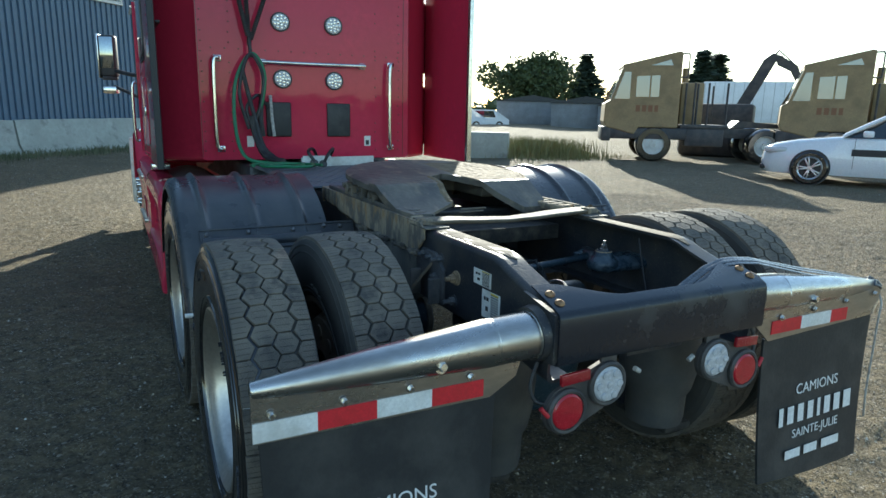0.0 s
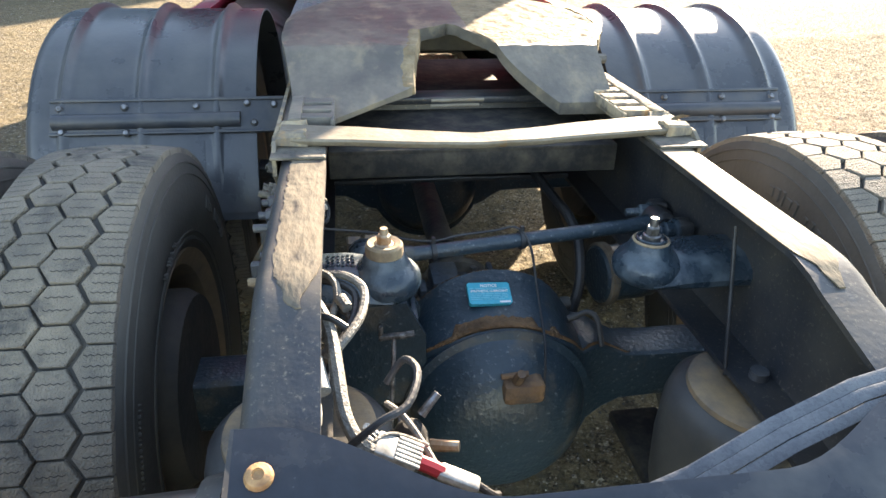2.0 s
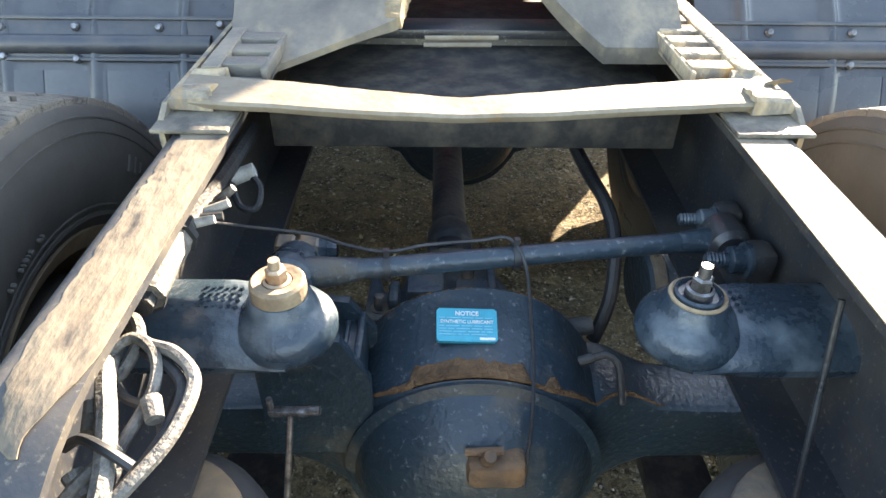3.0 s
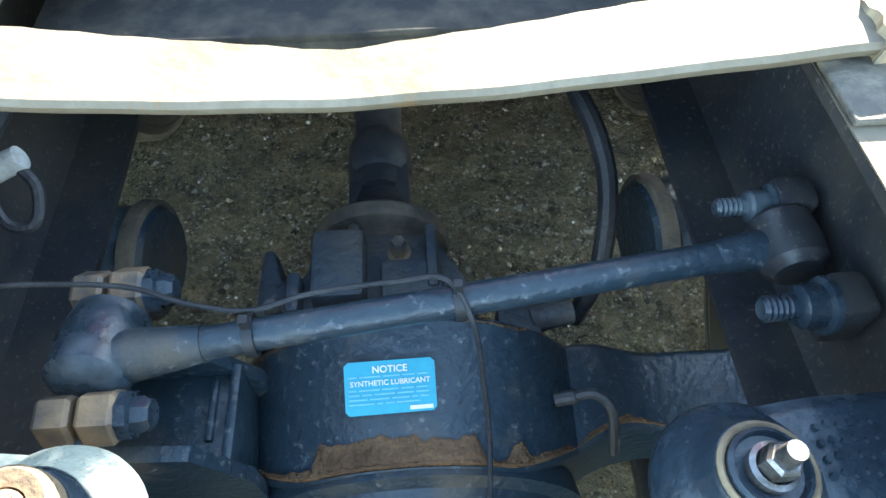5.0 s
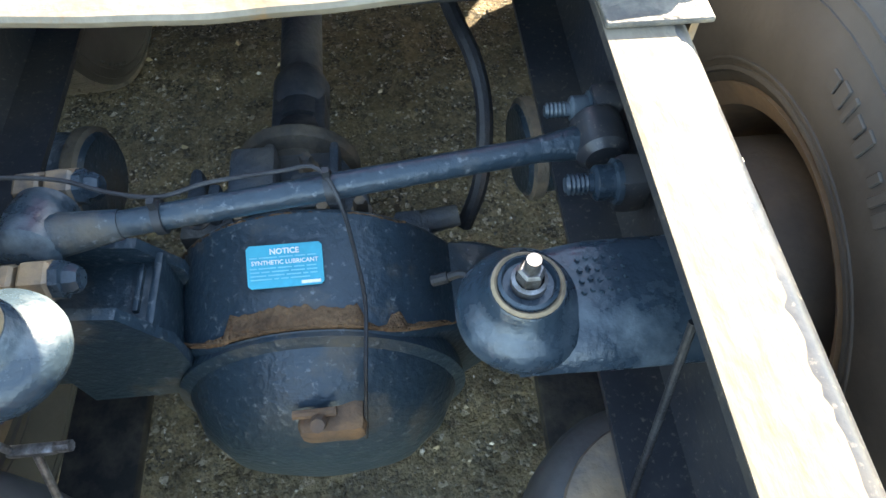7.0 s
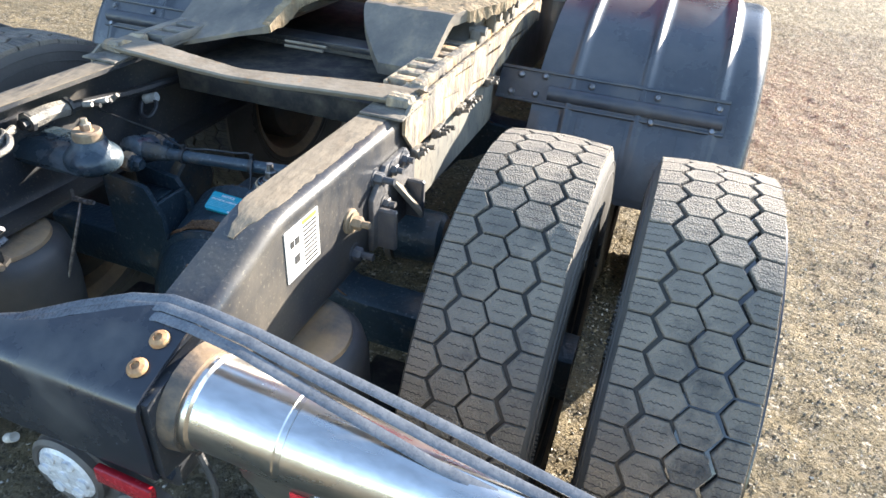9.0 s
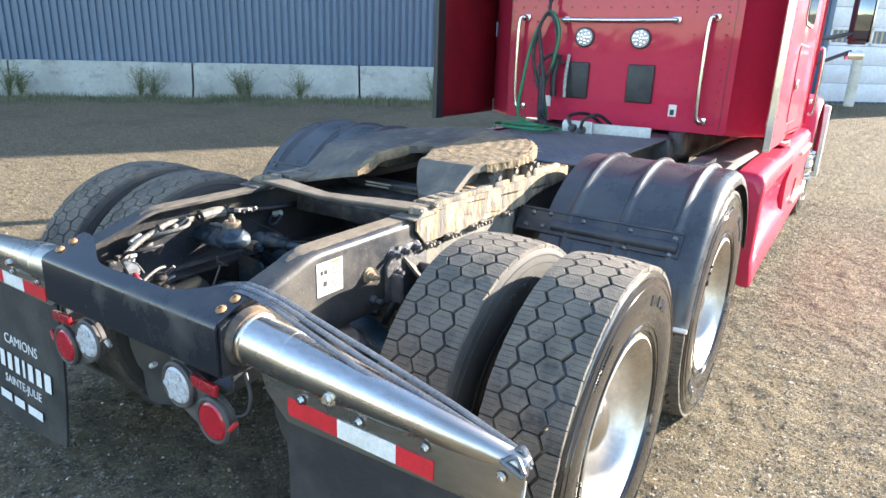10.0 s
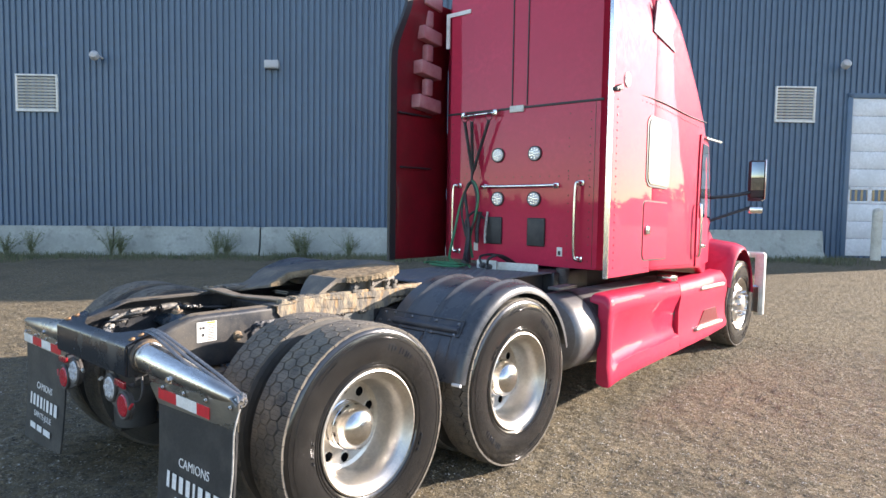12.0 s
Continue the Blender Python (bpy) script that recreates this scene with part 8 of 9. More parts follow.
def louvre(s0, s1, z0, z1):
    w, h = s1 - s0, z1 - z0
    M = wall_pose(s0, z0, 0.04)
    b = bmesh.new()
    for lo_, hi_ in (((0, -0.06, 0), (0.05, 0.02, h)), ((w - 0.05, -0.06, 0), (w, 0.02, h)), ((0, -0.065, h - 0.05), (w, 0.02, h)), ((0, -0.065, 0), (w, 0.02, 0.05))):
        box(b, lo_, hi_, 0.005, M)
    ob = tagged(part("wall_vent", b, VENT, None), "white louvred ventilation grille on the metal wall", "vent", group="wall vents")
    b = bmesh.new()
    box(b, (0.03, -0.004, 0.03), (w - 0.03, 0.018, h - 0.03), m=M)
    part("vent_backing", b, VENTDARK, ob)
    n = 11
    b0 = bmesh.new()
    box(b0, (0.045, -0.035, -0.028), (w - 0.045, -0.028, 0.028), 0.002)
    first_slat = None
    for k in range(n):
        mm = M @ pose(0, 0, 0.09 + (h - 0.18) * k / (n - 1), 40)
        if first_slat is None:
            first_slat = part("slat", b0, VENT, ob, smooth=False)
            first_slat.matrix_basis = mm
        else:
            o = new("slat", first_slat.data)
            o.parent, o.matrix_basis = ob, mm
    return ob


louvre(-3.28, -2.09, 4.18, 5.23)
louvre(18.50, 19.67, 4.25, 5.28)


def wall_lamp(s, z, round_one):
    M = wall_pose(s, z, 0.034)
    b = bmesh.new()
    if round_one:
        rod(b, (0, 0, 0), (0, -0.28, 0.02), 0.03, n=10)
        lathe(b, [(0.0, -0.12), (0.11, -0.10), (0.13, -0.02), (0.12, 0.06), (0.05, 0.12), (0, 0.13)], Matrix.Translation((-0.08, -0.32, 0.02)) @ Matrix.Rotation(radians(60), 4, "X"), 20)
    else:
        box(b, (-0.20, -0.20, -0.12), (0.20, 0.0, 0.12), 0.03)
        box(b, (-0.17, -0.21, -0.10), (0.17, -0.19, 0.02), 0.01)
    bmesh.ops.transform(b, matrix=M, verts=b.verts[:])
    return tagged(part("wall_lamp", b, LAMPGREY, None), "grey floodlight bracketed to the metal wall" if round_one else "boxy grey wall light on the metal wall", "wall lamp")


wall_lamp(-0.82, 5.71, True)
wall_lamp(4.00, 5.61, False)
wall_lamp(20.42, 5.86, True)

# loading door
DS0, DS1, DZ0, DZ1 = 20.76, 24.6, 0.40, 4.98
M = wall_pose(DS0, DZ0, 0.0)
b = bmesh.new()
w, h = DS1 - DS0, DZ1 - DZ0
for lo_, hi_ in (((-0.15, -0.10, 0), (0.0, 0.02, h + 0.12)), ((w, -0.10, 0), (w + 0.15, 0.02, h + 0.12)), ((-0.15, -0.10, h), (w + 0.15, 0.02, h + 0.14))):
    box(b, lo_, hi_, 0.01, M)
gd = tagged(part("door_1", b, WALLMAT, None), "tall white sectional loading door with a window strip", "door", kind="structure")
for k in range(9):
    b = bmesh.new()
    z0 = h * k / 9
    if k == 3:
        box(b, (0.0, -0.05, z0), (w, -0.04, z0 + 0.04), m=M)
        box(b, (0.0, -0.06, z0), (w, -0.0, z0 + 0.08), 0.01, M)
        box(b, (0.0, -0.06, z0 + h / 9 - 0.10), (w, -0.0, z0 + h / 9 - 0.006), 0.01, M)
        for j in range(6):
            box(b, (w * j / 6 - 0.04 * (j > 0), -0.06, z0), (w * j / 6 + 0.08, 0.0, z0 + h / 9 - 0.006), 0.01, M)
        part("door_panel", b, DOORWHITE, gd)
        for j in range(6):
            b = bmesh.new()
            box(b, (w * j / 6 + 0.06, -0.045, z0 + 0.06), (w * (j + 1) / 6 - 0.03, -0.035, z0 + h / 9 - 0.08), m=M)
            part("pane", b, WINDOW, gd, "dark window pane")
    else:
        box(b, (0.0, -0.06, z0), (w, 0.0, z0 + h / 9 - 0.008), 0.008, M)
        part("door_panel", b, DOORWHITE, gd)
b = bmesh.new()
rod(b, M @ Vector((0.35, -0.9, -0.1)), M @ Vector((0.35, -0.9, 1.3)), 0.13, n=20)
lathe(b, [(0.13, 0), (0.11, 0.06), (0.05, 0.10), (0, 0.11)], M @ Matrix.Translation((0.35, -0.9, 1.3)), 20)
tagged(part("bollard", b, mat("bollard_paint", (0.62, 0.60, 0.52), 0.6, second=(0.45, 0.42, 0.34), scale=5, amount=0.35), None), "pale painted steel bollard beside the loading door", "bollard")


# barriers along the wall
def barrier(s0, s1, rough_seed):
    rng_ = random.Random(rough_seed)
    L, H = s1 - s0 - 0.05, 0.83
    b = bmesh.new()
    prof_ = [(0.30, 0.0), (0.30, 0.08), (0.19, 0.25), (0.105, H - 0.02), (0.085, H), (-0.085, H), (-0.105, H - 0.02), (-0.19, 0.25), (-0.30, 0.08), (-0.30, 0.0)]
    rings_ = []
    n = 22
    for i in range(n + 1):
        x = L * i / n
        sc = 1.0 - (0.03 if i in (0, n) else 0.0)
        rings_.append([Vector((x, -o * sc + 0.006 * rng_.uniform(-1, 1), z * (1.0 if 0 < i < n else 0.985) + 0.006 * rng_.uniform(-1, 1) * (z > 0.7))) for o, z in prof_])
    loft(b, rings_)
    a, c = wall_at(s0, -0.30), wall_at(s1, -0.30)
    za, zc = ground_z(*wall_at(s0 + 0.1, 0.1).xy), ground_z(*wall_at(s1 - 0.1, 0.1).xy)
    bmesh.ops.transform(b, matrix=Matrix.Translation((a.x, a.y, za - 0.02)) @ TO_WALL @ Matrix.Rotation(-math.atan2(zc - za, s1 - s0), 4, "Y"), verts=b.verts[:])
    return tagged(part("concrete_barrier", b, CONCRETE, None, angle=50), "weathered grey concrete traffic barrier against the wall", "barrier", group="barriers along the wall")


JOINTS = [-20.6, -16.6, -12.55, -8.5, -4.45, -0.38, 3.77, 7.80, 11.85, 15.90, 19.93]
for i in range(len(JOINTS) - 1):
    barrier(JOINTS[i], JOINTS[i + 1], i)


# ---- plants ----
GRASS = mat("dry_grass", (0.13, 0.145, 0.05), 0.7, second=(0.26, 0.22, 0.10), scale=3, amount=0.45)
LEAF = mat("tree_leaves", (0.045, 0.07, 0.022), 0.6, second=(0.07, 0.09, 0.03), scale=2, amount=0.5)
NEEDLE = mat("spruce_needles", (0.022, 0.042, 0.026), 0.7, second=(0.035, 0.055, 0.03), scale=2, amount=0.5)
BARK = mat("bark", (0.12, 0.09, 0.065), 0.85, second=(0.07, 0.055, 0.04), scale=6, amount=0.5, bump=0.5, bump_scale=20)


def blades(name, spots, hmin, hmax, label, per=40, spread=0.35, seed=1, material=None, cat="grass"):
    rng_ = random.Random(seed)
    verts, faces = [], []
    for cx, cy, k in spots:
        for _ in range(int(per * k)):
            x, y = cx + rng_.gauss(0, spread), cy + rng_.gauss(0, spread)
            z = ground_z(x, y) - 0.02
            h_, a = rng_.uniform(hmin, hmax), rng_.uniform(0, 6.28)
            lx, ly = rng_.gauss(0, 0.22) * h_, rng_.gauss(0, 0.22) * h_
            w_ = 0.006 + 0.012 * h_
            dx, dy = w_ * math.cos(a), w_ * math.sin(a)
            o = len(verts)
            verts += [(x - dx, y - dy, z), (x + dx, y + dy, z), (x + lx * 0.4 + dx * 0.7, y + ly * 0.4 + dy * 0.7, z + h_ * 0.6), (x + lx * 0.4 - dx * 0.7, y + ly * 0.4 - dy * 0.7, z + h_ * 0.6), (x + lx, y + ly, z + h_)]
            faces += [(o, o + 1, o + 2, o + 3), (o + 3, o + 2, o + 4)]
    me = bpy.data.meshes.new(name)
    me.from_pydata(verts, [], faces)
    me.materials.append(material or GRASS)
    return tagged(new(name, me), label, cat, kind="stuff")


DRYWEED = mat("dry_weed_stalks", (0.15, 0.150, 0.085), 0.8, second=(0.075, 0.095, 0.045), scale=1.5, amount=0.5)
WEEDLEAF = mat("weed_leaves", (0.11, 0.155, 0.065), 0.6, second=(0.18, 0.19, 0.09), scale=5, amount=0.5)


def weed_bush(cx, cy, hgt, rad, seed):
    """One leggy weed: thin stems fanning out from the root, with many small leaves and gaps between."""
    rng_ = random.Random(seed)
    z0 = ground_z(cx, cy) - 0.02
    root = tagged(new("weed"), "leggy green weed growing before a concrete barrier", "weed", group="weeds along the barriers")
    root.location = (cx, cy, z0)
    stems, leaves = bmesh.new(), ([], [])
    for _ in range(30):
        a, lean = rng_.uniform(0, 6.28), rng_.uniform(0.1, 1.0) * rad
        top = hgt * rng_.uniform(0.45, 1.0)
        tip = Vector((lean * math.cos(a), lean * math.sin(a), top))
        mid = Vector((tip.x * 0.35, tip.y * 0.35, top * 0.55))
        tube(stems, [(rng_.gauss(0, 0.015), rng_.gauss(0, 0.015), 0), tuple(mid), tuple(tip)], 0.0028, 4, 3)
        for i in range(26):
            u = rng_.uniform(0.25, 1.02)
            p = mid.lerp(tip, (u - 0.55) / 0.45) if u > 0.55 else mid * (u / 0.55)
            p = p + Vector((rng_.gauss(0, 0.018), rng_.gauss(0, 0.018), rng_.gauss(0, 0.012)))
            d = Vector((rng_.gauss(0, 1), rng_.gauss(0, 1), rng_.gauss(0.2, 0.5))).normalized() * rng_.uniform(0.024, 0.052)
            w = d.cross(Vector((rng_.gauss(0, 1), rng_.gauss(0, 1), 1))).normalized() * d.length * 0.26
            o = len(leaves[0])
            leaves[0].extend([p, p + d * 0.5 + w, p + d, p + d * 0.5 - w])
            leaves[1].append((o, o + 1, o + 2, o + 3))
    part("stems", stems, DRYWEED, root)
    me = bpy.data.meshes.new("foliage")
    me.from_pydata([tuple(v) for v in leaves[0]], [], leaves[1])
    me.materials.append(WEEDLEAF)
    f = new("foliage", me)
    f.parent = root
    return root


rng = random.Random(8)
foot = []
s = -22.0
while s < 20:
    p = wall_at(s + rng.uniform(-0.3, 0.3), 0.18 + abs(rng.gauss(0, 0.75)))
    foot.append((p.x, p.y, rng.uniform(0.2, 1.0)))
    s += 0.20
blades("wall_weeds", foot, 0.03, 0.20, "low dry weeds along the foot of the barriers", 170, 0.30, 3, DRYWEED)
tall = []
for s in (-3.2, -2.5, -0.30, -0.05, -4.4, 2.6, 2.9, 4.9, 5.1, 6.3, -6.0, 9.6):
    p = wall_at(s, 0.2)
    tall.append((p.x, p.y, 1.0))
for k, (px, py, _) in enumerate(tall):
    weed_bush(px, py, 0.50 + 0.40 * rng.random(), 0.34 + 0.22 * rng.random(), 20 + k)


def spruce(x, y, hgt, rad, seed):
    rng_ = random.Random(seed)
    z0 = ground_z(x, y)
    root = tagged(new("spruce_tree"), "dark pointed spruce tree at the far edge of the yard", "tree", group="far spruces")
    root.location = (x, y, z0)
    b = bmesh.new()
    rod(b, (0, 0, -0.2), (0, 0, hgt * 0.95), 0.02 * hgt, 0.02, 10)
    part("trunk", b, BARK, root)
    verts, faces = [], []
    tiers = 26
    for k in range(tiers):
        u = k / (tiers - 1)
        z = hgt * (0.08 + 0.90 * u)
        r = 1.15 * rad * (1 - u) + 0.02
        for j in range(int(16 - 8 * u)):
            a = rng_.uniform(0, 6.28)
            rr = r * rng_.uniform(0.65, 1.15)
            steps = 7
            for q in range(steps):
                f0 = (q + 0.5) / steps
                cx, cy, cz = rr * f0 * math.cos(a), rr * f0 * math.sin(a), z - 0.25 * rr * f0 + rng_.uniform(-0.05, 0.05) * hgt * 0.3
                for _ in range(5):
                    s_ = 0.075 * hgt * rng_.uniform(0.4, 0.9) * (1.1 - 0.5 * f0)
                    d = [rng_.gauss(0, 1) for _ in range(6)]
                    o = len(verts)
                    verts += [(cx, cy, cz), (cx + s_ * d[0], cy + s_ * d[1], cz + s_ * 0.3 * d[2] - s_ * 0.4), (cx + s_ * d[3], cy + s_ * d[4], cz + s_ * 0.3 * d[5] - s_ * 0.4)]
                    faces.append((o, o + 1, o + 2))
    me = bpy.data.meshes.new("crown")
    me.from_pydata(verts, [], faces)
    me.materials.append(NEEDLE)
    o = new("crown", me)
    o.parent = root
    return root


def broadleaf(x, y, hgt, rad, seed, label, n=5200):
    rng_ = random.Random(seed)
    root = tagged(new("broadleaf_tree"), label, "tree")
    root.location = (x, y, ground_z(x, y))
    b = bmesh.new()
    rod(b, (0, 0, -0.2), (0, 0, hgt * 0.45), 0.04 * hgt, 0.025 * hgt, 12)
    for k in range(7):
        a = k * 0.9
        rod(b, (0, 0, hgt * (0.25 + 0.03 * k)), (rad * 0.6 * math.cos(a), rad * 0.6 * math.sin(a), hgt * (0.5 + 0.05 * k)), 0.016 * hgt, 0.006 * hgt, 8)
    part("trunk", b, BARK, root)
    lumps = [(rng_.gauss(0, 0.42) * rad, rng_.gauss(0, 0.42) * rad, hgt * rng_.uniform(0.3, 0.85), rad * rng_.uniform(0.3, 0.5)) for _ in range(26)]
    verts, faces = [], []
    for _ in range(n):
        lx, ly, lz, lr = rng_.choice(lumps)
        d = Vector((rng_.gauss(0, 1), rng_.gauss(0, 1), rng_.gauss(0, 1))).normalized() * lr * rng_.uniform(0.55, 1.05)
        c = Vector((lx, ly, lz)) + d
        if c.z < hgt * 0.12:
            continue
        s_ = 0.021 * hgt * rng_.uniform(0.5, 1.1)
        o = len(verts)
        for _k in range(4):
            verts.append(tuple(c + Vector((rng_.gauss(0, s_), rng_.gauss(0, s_), rng_.gauss(0, s_)))))
        faces += [(o, o + 1, o + 2), (o, o + 2, o + 3)]
    me = bpy.data.meshes.new("crown")
    me.from_pydata(verts, [], faces)
    me.materials.append(LEAF)
    o = new("crown", me)
    o.parent = root
    return root

# ---- the yard beyond ----
# yellow dulled to stand for haze and for the backlit sides
YELLOW = mat("dulled_yellow_paint", (0.27, 0.190, 0.090), 0.55, second=(0.19, 0.135, 0.07), scale=3, amount=0.4, rough2=0.7, bump=0.05)
DARKSTEEL = mat("dark_machine_steel", (0.035, 0.036, 0.04), 0.6, second=(0.09, 0.08, 0.07), scale=4, amount=0.35)
# the haze before the far sheds is put into this mid-grey
SHEDGREY = mat("hazy_grey_sheet", (0.20, 0.21, 0.225), 0.6, second=(0.14, 0.145, 0.15), scale=1.2, amount=0.45, bump=0.05)
CARWHITE = mat("white_car_paint", (0.74, 0.76, 0.78), 0.25, coat=0.8)
NUMBERPAINT = mat("worn_number_paint", (0.20, 0.09, 0.04), 0.6)
ALLOY = mat("alloy_wheel", (0.55, 0.55, 0.56), 0.35, 0.9)


def simple_wheel(parent, x, y, z, r, w, rim, name="wheel"):
    b = bmesh.new()
    lathe(b, [(r * 0.6, -w / 2), (r * 0.9, -w / 2), (r, -w * 0.36), (r, w * 0.36), (r * 0.9, w / 2), (r * 0.6, w / 2)], Matrix.Translation((x, y, z)) @ Matrix.Rotation(radians(90), 4, "X"), 36)
    t = part(name, b, RUBBER, parent, "black tyre on a bright rim")
    b = bmesh.new()
    M_ = Matrix.Translation((x, y, z)) @ Matrix.Rotation(radians(90), 4, "X")
    lathe(b, [(r * 0.62, -w * 0.48), (r * 0.60, -w * 0.30), (r * 0.5, -w * 0.26), (r * 0.22, -w * 0.36), (r * 0.2, -w * 0.46), (0, -w * 0.47)], M_, 30)
    lathe(b, [(r * 0.62, w * 0.48), (r * 0.60, w * 0.30), (r * 0.5, w * 0.26), (r * 0.22, w * 0.36), (r * 0.2, w * 0.46), (0, w * 0.47)], M_, 30)
    part("rim", b, rim, t)
    return t


def yard_tractor(x, y, heading, label):
    """Terminal tractor: tall one-man cab with raked screen in front, low open chassis behind. Local x ahead, y to its left."""
    root = tagged(new("yard_tractor"), label, "truck", group="yard tractors")
    root.matrix_basis = pose(x, y, ground_z(x, y), 0, 0, 90 - heading)
    b = bmesh.new()
    prof_ = [(1.35, 0.95), (1.42, 1.10), (1.40, 1.62), (1.26, 1.70), (0.96, 2.60), (0.98, 2.68), (-0.55, 3.05), (-0.62, 3.02), (-0.62, 0.95), (0.45, 0.95), (0.55, 0.75)]
    prism(b, prof_, -1.12, 0.95, Matrix.Rotation(radians(90), 4, "X"))
    bevel_all(b, 0.03)
    c = part("cab", b, YELLOW, root, "dull yellow upright cab", smooth=False)
    for pts, y_, nm in (([(1.16, 1.74), (0.92, 2.48), (0.74, 2.48), (0.74, 1.74)], 1.128, "side_window"), ([(0.58, 1.80), (0.58, 2.36), (0.22, 2.38), (0.22, 1.80)], 1.128, "door_window"), ([(0.18, 1.80), (0.18, 2.38), (-0.05, 2.39), (-0.05, 1.80)], 1.128, "door_window"), ([(0.22, 2.66), (-0.30, 2.82), (-0.38, 2.66)], 1.128, "upper_window")):
        b = bmesh.new()
        prism(b, pts, -y_, -y_ + 0.02, Matrix.Rotation(radians(90), 4, "X"))
        part(nm, b, PALEWIN, c, "cab window tinted pale for the sky behind it", smooth=False)
        b = bmesh.new()
        prism(b, pts, 0.945, 0.96, Matrix.Rotation(radians(90), 4, "X"))
        part(nm, b, PALEWIN, c, smooth=False)
    b = bmesh.new()
    loft(b, [[Vector((1.262, -0.85, 1.76)), Vector((1.262, 1.02, 1.76)), Vector((1.24, 1.02, 1.76)), Vector((1.24, -0.85, 1.76))], [Vector((0.995, -0.85, 2.55)), Vector((0.995, 1.02, 2.55)), Vector((0.975, 1.02, 2.55)), Vector((0.975, -0.85, 2.55))]])
    part("windscreen", b, PALEWIN, c, "raked windscreen tinted pale for the sky behind it")
    bars("number_bar", [0.12, 0.12, 0.12, 0.10], 0.18, 0.05, pose(0.25, 1.124, 1.48) @ pose(0, 0, 0, 90, 0, 180), NUMBERPAINT, c)
    b = bmesh.new()
    box(b, (1.20, -1.05, 0.55), (1.46, 1.10, 0.95), 0.03)
    part("front_bumper", b, DARKSTEEL, c)
    b = bmesh.new()
    for yy in (0.42, -0.42):
        box(b, (-3.9, yy - 0.06, 0.68), (1.3, yy + 0.06, 0.95), 0.01)
    box(b, (-0.9, -1.1, 0.62), (1.25, 1.1, 0.95), 0.05)
    box(b, (-2.0, -1.1, 0.95), (-0.7, 1.05, 1.05), 0.02)
    box(b, (-1.9, 0.55, 0.45), (-0.85, 1.05, 0.95), 0.05)
    part("chassis", b, DARKSTEEL, root, "dark open chassis with deck and tanks")
    for xx, yy in ((-1.9, 1.0), (-1.4, 1.0), (-1.9, -0.9), (-1.05, 0.9), (-1.2, 0.5), (-0.8, 0.95)):
        b = bmesh.new()
        rod(b, (xx, yy, 0.95), (xx, yy, 2.2), 0.03, n=8)
        part("guard_post", b, DARKSTEEL, root, "thin upright guard post")
    b = bmesh.new()
    tube(b, [(-0.62, 1.0, 2.98), (-0.74, 1.02, 2.98), (-0.80, 1.04, 2.93), (-0.80, 1.04, 2.4), (-0.74, 1.03, 2.35), (-0.62, 1.0, 2.35)], 0.022, 8)
    part("guard_rail", b, DARKSTEEL, root, "thin upright guard rails")
    b = bmesh.new()
    rod(b, (-1.0, -0.6, 1.0), (-1.0, -0.6, 2.7), 0.10, n=14)
    box(b, (-1.45, -0.75, 1.0), (-0.8, 0.1, 2.25), 0.05)
    part("engine_box", b, YELLOW, root, "yellow engine housing and stack")
    b = bmesh.new()
    prism(b, [(-3.6, 0.98), (-2.2, 0.98), (-2.4, 1.18), (-3.5, 1.10)], -0.45, 0.45, Matrix.Rotation(radians(90), 4, "X"))
    part("coupling_plate", b, DARKSTEEL, root, "low coupling plate")
    for xx, yy, w_ in ((0.0, 0.98, 0.28), (0.0, -0.98, 0.28), (-3.0, 0.85, 0.55), (-3.0, -0.85, 0.55)):
        simple_wheel(root, xx, yy, 0.49, 0.49, w_, WHITEBOX)
    return root


yard_tractor(13.13, 12.59, -52, "dull yellow terminal tractor parked in the yard")
yard_tractor(16.64, 9.15, -37, "dull yellow terminal tractor behind the white car")
yard_tractor(20.56, 8.90, -34, "dull yellow terminal tractor at the end of the row")


